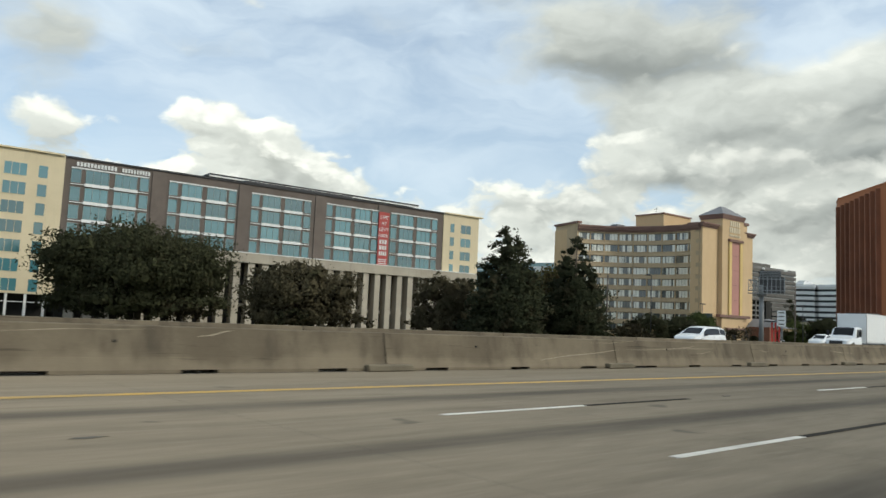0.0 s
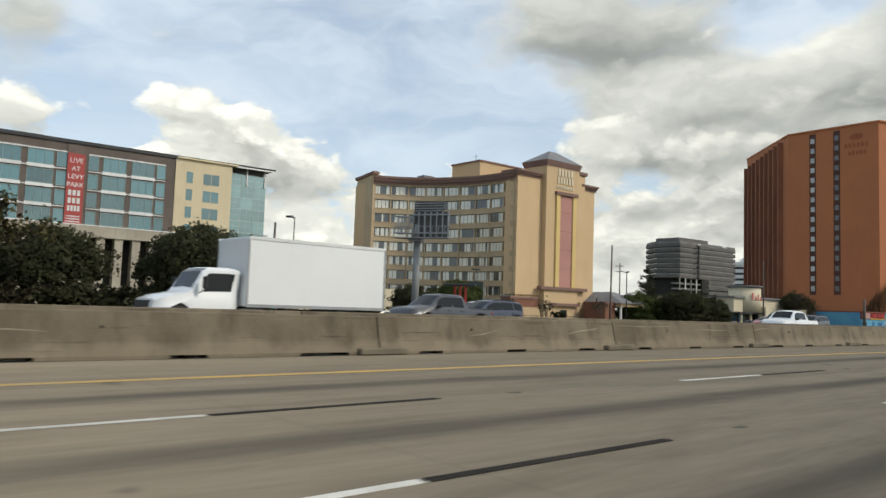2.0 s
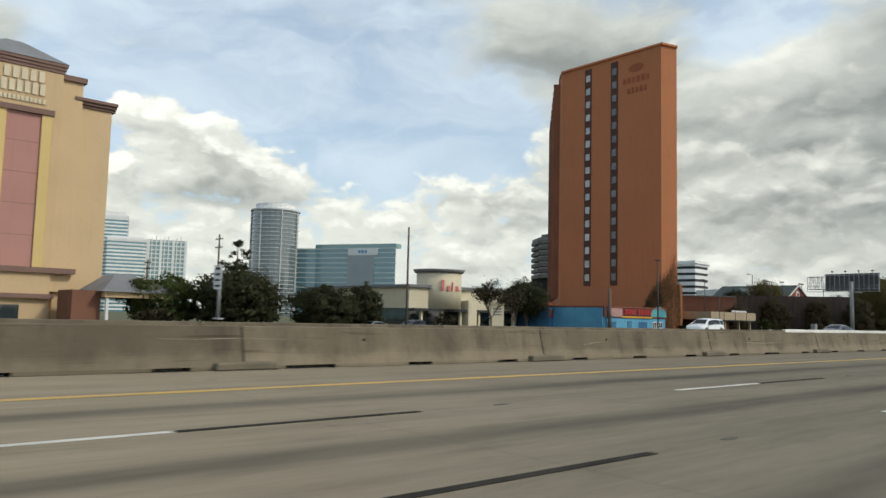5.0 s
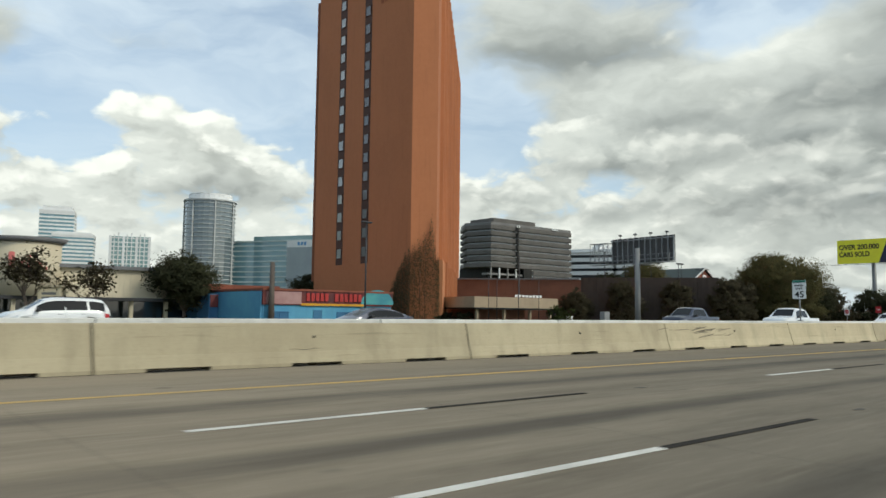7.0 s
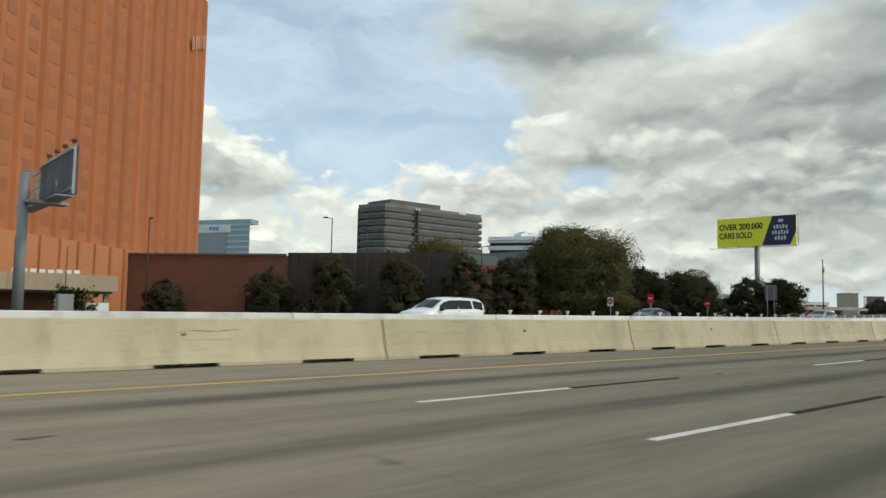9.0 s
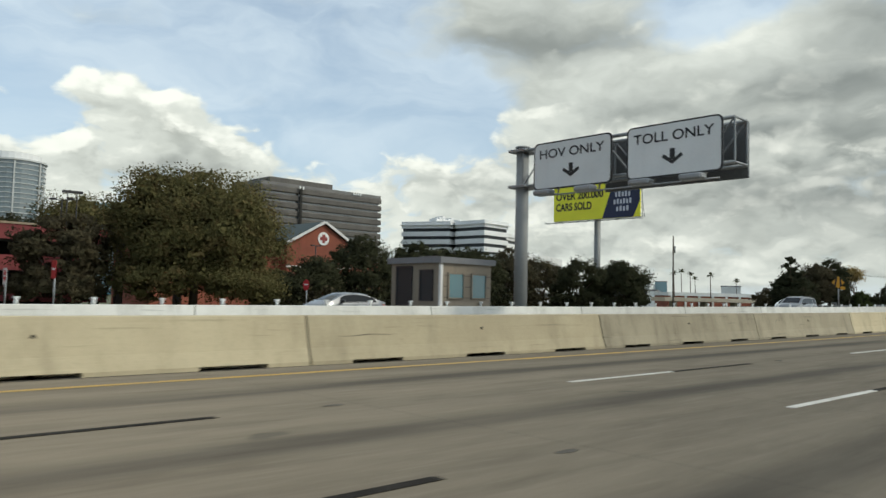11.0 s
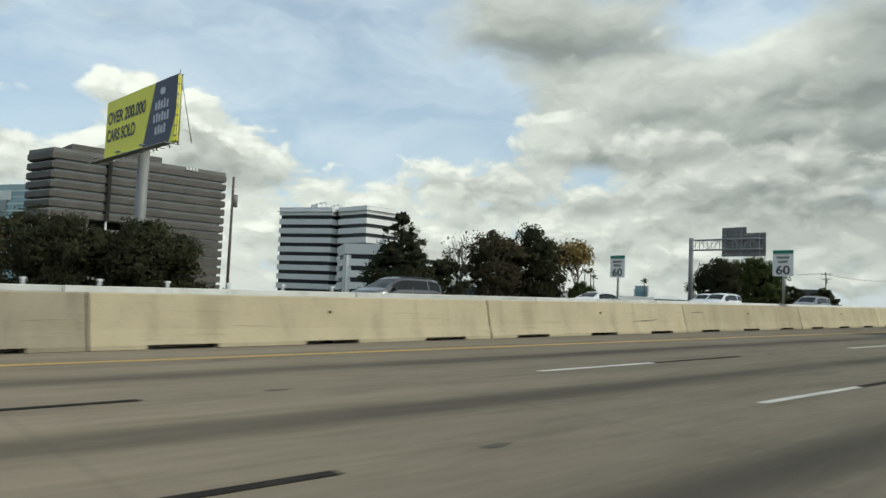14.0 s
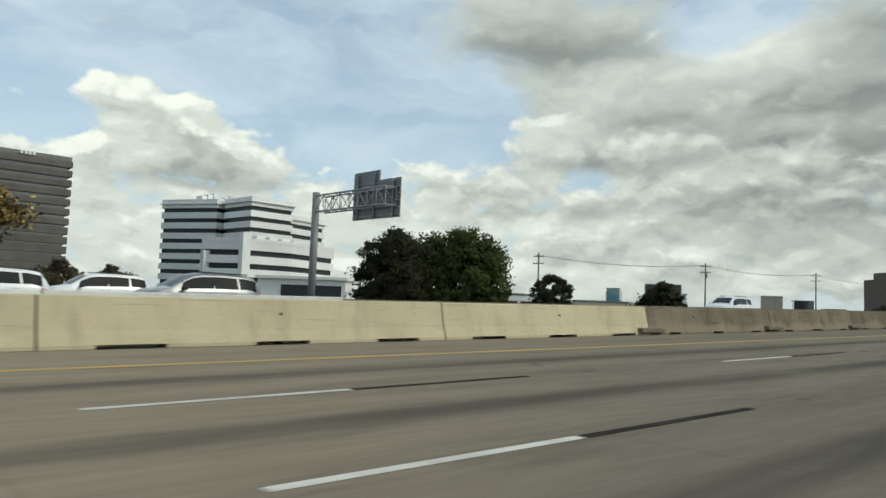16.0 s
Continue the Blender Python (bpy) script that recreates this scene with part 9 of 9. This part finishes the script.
def utility_pole(x, y, top, label, lean=(0.0, 0.0), arms=1, gear=False, group="utility poles", r=0.16):
    z0 = ground_z(x, y)
    H = top - z0
    ob = thing("utility_pole", label, "pole", Matrix.Translation((x, y, z0)), group)
    d = Vector((lean[0], lean[1], H))
    part("pole", bm_tube((0, 0, -0.2), d, r, 0.7 * r, 10), M_WOOD_POLE, ob)
    for k in range(arms):
        z = H * (0.95 - 0.09 * k)
        c = d * (z / H)
        part("crossarm", bm_box(c.x - 0.06, c.y - 1.1, z - 0.06, c.x + 0.06, c.y + 1.1, z + 0.06), M_WOOD_POLE, ob)
        for yy in (-1.0, -0.45, 0.45, 1.0):
            part("insulator", bm_tube((c.x, c.y + yy, z + 0.06), (c.x, c.y + yy, z + 0.24), 0.045, 0.03, 6), M_POLE_GREY, ob)
    if gear:
        part("transformer", bm_tube((0.3, 0, H * 0.78), (0.3, 0, H * 0.87), 0.25, None, 12), M_POLE_GREY, ob)
    return ob


def wire(p, q, sag, n=10):
    bm = bmesh.new()
    p, q = Vector(p), Vector(q)
    pts = [p.lerp(q, i / n) - Vector((0, 0, sag * 4 * (i / n) * (1 - i / n))) for i in range(n + 1)]
    for a, b in zip(pts, pts[1:]):
        tube(bm, a, b, 0.022, None, 4, caps=False)
    tagged(link("overhead_wire", bm, M_TRIM), "thin dark overhead wire between two poles", "cable", "overhead wires")


def poles_and_boxes():
    utility_pole(152.6, 79.6, 11.5, "tall bare leaning wooden pole before the hotel", (0.5, 0.2), 0)
    utility_pole(97.6, 79.8, 9.6, "dark bare pole beside the oak trees", (0.2, 0.0), 0)
    utility_pole(207.3, 85.5, 12.6, "tall slim dark pole before the store", (0, 0), 0)
    utility_pole(243.7, 81.5, 6.3, "short stout dark pole near the blue market", (0, 0), 0, r=0.34)
    utility_pole(441.8, 80.1, 13.4, "tall dark pole with a small box on top", (0, 0), 0, True)
    utility_pole(193.0, 110.0, 12.0, "distant wooden utility pole with crossarms", (0, 0), 2)
    utility_pole(184.0, 112.0, 8.0, "distant pole with two crossarms", (0, 0), 2)
    for x, y, top in ((556, 90, 12.0), (598, 84, 13.0), (640, 80, 13.5), (690, 76, 13.5), (742, 72, 14.0), (800, 68, 14.0)):
        utility_pole(x, y, top, "distant wooden utility pole with crossarms", (0, 0), 2, x in (598, 690), "far utility poles")
    line = ((556, 90, 12.0), (598, 84, 13.0), (640, 80, 13.5), (690, 76, 13.5), (742, 72, 14.0), (800, 68, 14.0))
    for a, b in zip(line, line[1:]):
        for o in (-1.0, 0.45, 1.0):
            za, zb = [ground_z(c[0], c[1]) + (c[2] - ground_z(c[0], c[1])) * 0.95 + 0.25 for c in (a, b)]
            wire((a[0], a[1] + o, za), (b[0], b[1] + o, zb), 0.9)
    lamp_post(158.1, 80.9, 7.6, 2, "dark twin-headed lamp post beside the hotel", turn=0.8)
    lamp_post(94.4, 68.9, 9.0, 1, "slim dark lamp post beside the oaks", turn=2.2, r=0.07, arm=0.5)
    lamp_post(254.4, 80.0, 11.2, 2, "dark lamp post near the rust-coloured tower", r=0.11, arm=0.35)
    lamp_post(131.5, 86.0, 6.6, 2, "thin lamp post before the hotel windows", r=0.06, arm=0.35)
    lamp_post(113.5, 88.0, 7.2, 1, "thin grey lamp post before the glass office", r=0.06, arm=0.4, mat=M_POLE_GREY)
    lamp_post(296.0, 96.0, 10.6, 1, "dark lamp post on the roof line", turn=1.0)
    lamp_post(383.0, 103.5, 8.6, 2, "dark lamp post before the brick hall", arm=0.5)
    for x, y, top in ((322.5, 99.0, 13.2), (332.0, 99.0, 12.0), (345.0, 92.0, 10.4)):
        lamp_post(x, y, top, 1 if x < 340 else 2, "dark lamp post rising above the parking garage", turn=2.4)
    # red frame with a dark canopy
    z0 = ground_z(103.5, 55.7)
    f = thing("small_canopy", "red steel frame with a small dark canopy", "canopy", Matrix.Translation((103.5, 55.7, z0)) @ Matrix.Rotation(-0.8, 4, "Z"))
    for x in (-0.45, 0.0, 0.45):
        part("post", bm_box(x - 0.09, -0.09, 0, x + 0.09, 0.09, 3.6), M_RED_STEEL, f)
    for z in (1.2, 2.4):
        part("crossbar", bm_box(-0.36, -0.05, z, 0.36, 0.05, z + 0.12), M_RED_STEEL, f)
    part("canopy", bm_box(-1.4, -0.6, 3.6, 1.3, 0.6, 3.78, bev=0.04), M_DARK_METAL, f)
    # cream pylon sign before the store
    z0 = ground_z(223.8, 86.0)
    s = thing("pylon_sign", "cream stucco pylon sign with unreadable pale marks", "sign", Matrix.Translation((223.8, 86.0, z0)) @ Matrix.Rotation(-0.5, 4, "Z"))
    part("body", bm_box(-0.95, -0.35, 0, 0.95, 0.35, 4.0, bev=0.04), M_STORE, s)
    part("cap", bm_box(-1.1, -0.5, 4.0, 1.1, 0.5, 4.18, bev=0.03), M_STORE, s)
    for k in range(3):
        part("letter_bar", bm_box(-0.6, -0.362, 2.5 + 0.4 * k, 0.6, -0.351, 2.72 + 0.4 * k), M_ROOF_GREY, s)
    # dark monument sign by the hotel
    z0 = ground_z(129.2, 84.4)
    s = thing("monument_sign", "dark green-grey box sign on a short stem", "sign", Matrix.Translation((129.2, 84.4, z0)) @ Matrix.Rotation(-0.78, 4, "Z"))
    part("cabinet", bm_box(-1.7, -0.4, 2.3, 1.7, 0.4, 5.7, bev=0.06), M_GREEN_ROOF, s)
    part("stem", bm_box(-0.4, -0.3, 0, 0.4, 0.3, 2.3), M_DARK_METAL, s)
    for k in range(4):
        part("letter_bar", bm_box(-1.2 + 0.6 * k, -0.415, 4.0, -0.8 + 0.6 * k, -0.4005, 4.5), M_ROOF_GREY, s)
    # green container
    c = thing("container", "bright green steel container in the car park", "container", wall_frame((109.4, 113.5), (116.2, 116.5), -0.95))
    part("body", bm_box(0, 0, 0.12, 7.3, 2.3, 2.45, bev=0.03), M_GREEN_BOX, c)
    for k in range(14):
        part("rib", bm_box(0.12 + 0.54 * k, -0.06, 0.2, 0.26 + 0.54 * k, -0.001, 2.35), M_GREEN_BOX, c)
    part("skid", bm_box(0.1, 0.1, 0, 7.2, 2.2, 0.118), M_DARK_METAL, c)
    # grey cabinet by the canopy
    c = thing("utility_cabinet", "pale grey utility cabinet beside the low canopy", "cabinet", Matrix.Translation((279.0, 66.0, ground_z(279, 66))))
    part("body", bm_box(-0.5, -0.35, 0.1, 0.5, 0.35, 2.1, bev=0.03), M_POLE_GREY, c)
    part("plinth", bm_box(-0.6, -0.45, -0.05, 0.6, 0.45, 0.098), M_FAR_BARRIER, c)
    # far overpass strip and far dark building
    bm = bmesh.new()
    box(bm, 0, 0, 0, 70, 9, 1.5, bev=0.1)
    o = thing("overpass", "low tan concrete overpass beyond the trees", "bridge", wall_frame((575, 160), (640, 130), 2.6))
    part("deck", bm, M_PODIUM, o)
    for k in range(5):
        part("pier", bm_box(6 + 14 * k, 3, -3.6, 7.5 + 14 * k, 6, -0.002), M_PODIUM, o)
    b = thing("office_building", "distant dark brown block with a pale roof strip", "building", wall_frame((960, 158), (997, 122), -1))
    part("wall", bm_box(0, 0, 0, 52, 40, 30.5), M_BROWN_BRICK, b)
    part("roof_band", bm_box(6, -0.3, 30.504, 52, 40, 35), M_BROWN_BRICK, b)
    part("name_band", bm_box(3, -0.34, 25, 30, -0.003, 28), M_SIGN_WHITE, b)


def skyline():
    """Small far buildings low on the horizon."""
    rows = ((1291, 578, 20, 16, 34, M_BLUE_GLASS, "distant slim blue-glass tower on the horizon"), (1310, 590, 26, 18, 30, M_WHITE_BAND, "distant pale tower on the horizon"),
            (1288, 368, 30, 20, 27, M_PODIUM, "distant tan block on the horizon"), (1157, 407, 26, 20, 24, M_WHITE_BAND, "distant white block on the horizon"), (1330, 352, 22, 20, 24, M_DARK_GLASS, "distant dark block on the horizon"),
            (1360, 330, 40, 20, 16, M_ROOF_GREY, "distant low grey block on the horizon"), (770, 281, 60, 30, 11, M_WHITE_BAND, "distant low white commercial building"), (820, 250, 50, 30, 9, M_STORE, "distant low cream commercial building"))
    for x, y, w, d, h, mat, label in rows:
        b = thing("far_building", label, "building", Matrix.Translation((x, y, -1.0)) @ Matrix.Rotation(0.5, 4, "Z"), "far skyline buildings")
        part("wall", bm_box(0, 0, 0, w, d, h), mat, b)
        part("roof_edge", bm_box(-0.4, -0.4, h + 0.004, w + 0.4, d + 0.4, h + 1.0), M_ROOF_GREY, b)
        n = int(h / 3.6)
        for k in range(n):
            part("window_strip", bm_box(1.0, -0.15, 1.2 + 3.6 * k, w - 1.0, -0.004, 2.7 + 3.6 * k), M_STRIP_GLASS, b)
    # low white commercial building with a dark lower front
    b = thing("low_building", "low white flat-roofed building with a dark lower front", "building", wall_frame((556, 180), (572, 163), -1.0))
    part("wall", bm_box(0, 0, 0, 22, 12, 9.0), M_WHITE_BAND, b)
    part("roof_edge", bm_box(-0.5, -0.8, 9.004, 22.5, 12.5, 9.7), M_WHITE_PANEL, b)
    part("front_strip", bm_box(6, -0.2, 3.2, 21, -0.004, 7.6), M_STRIP_GLASS, b)
    b = thing("low_building", "low orange-red shop row with white posts", "building", wall_frame((598, 172), (632, 150), -1.0))
    part("wall", bm_box(0, 0, 0, 38, 12, 6.0), M_BRICK_RED, b)
    part("fascia", bm_box(-0.2, -0.5, 6.004, 38.2, 12.2, 7.4), M_SIGN_WHITE, b)
    for k in range(7):
        part("post", bm_box(1 + 6 * k, -0.45, 0, 1.8 + 6 * k, -0.004, 6.0), M_SIGN_WHITE, b)


all_signs()
poles_and_boxes()
skyline()
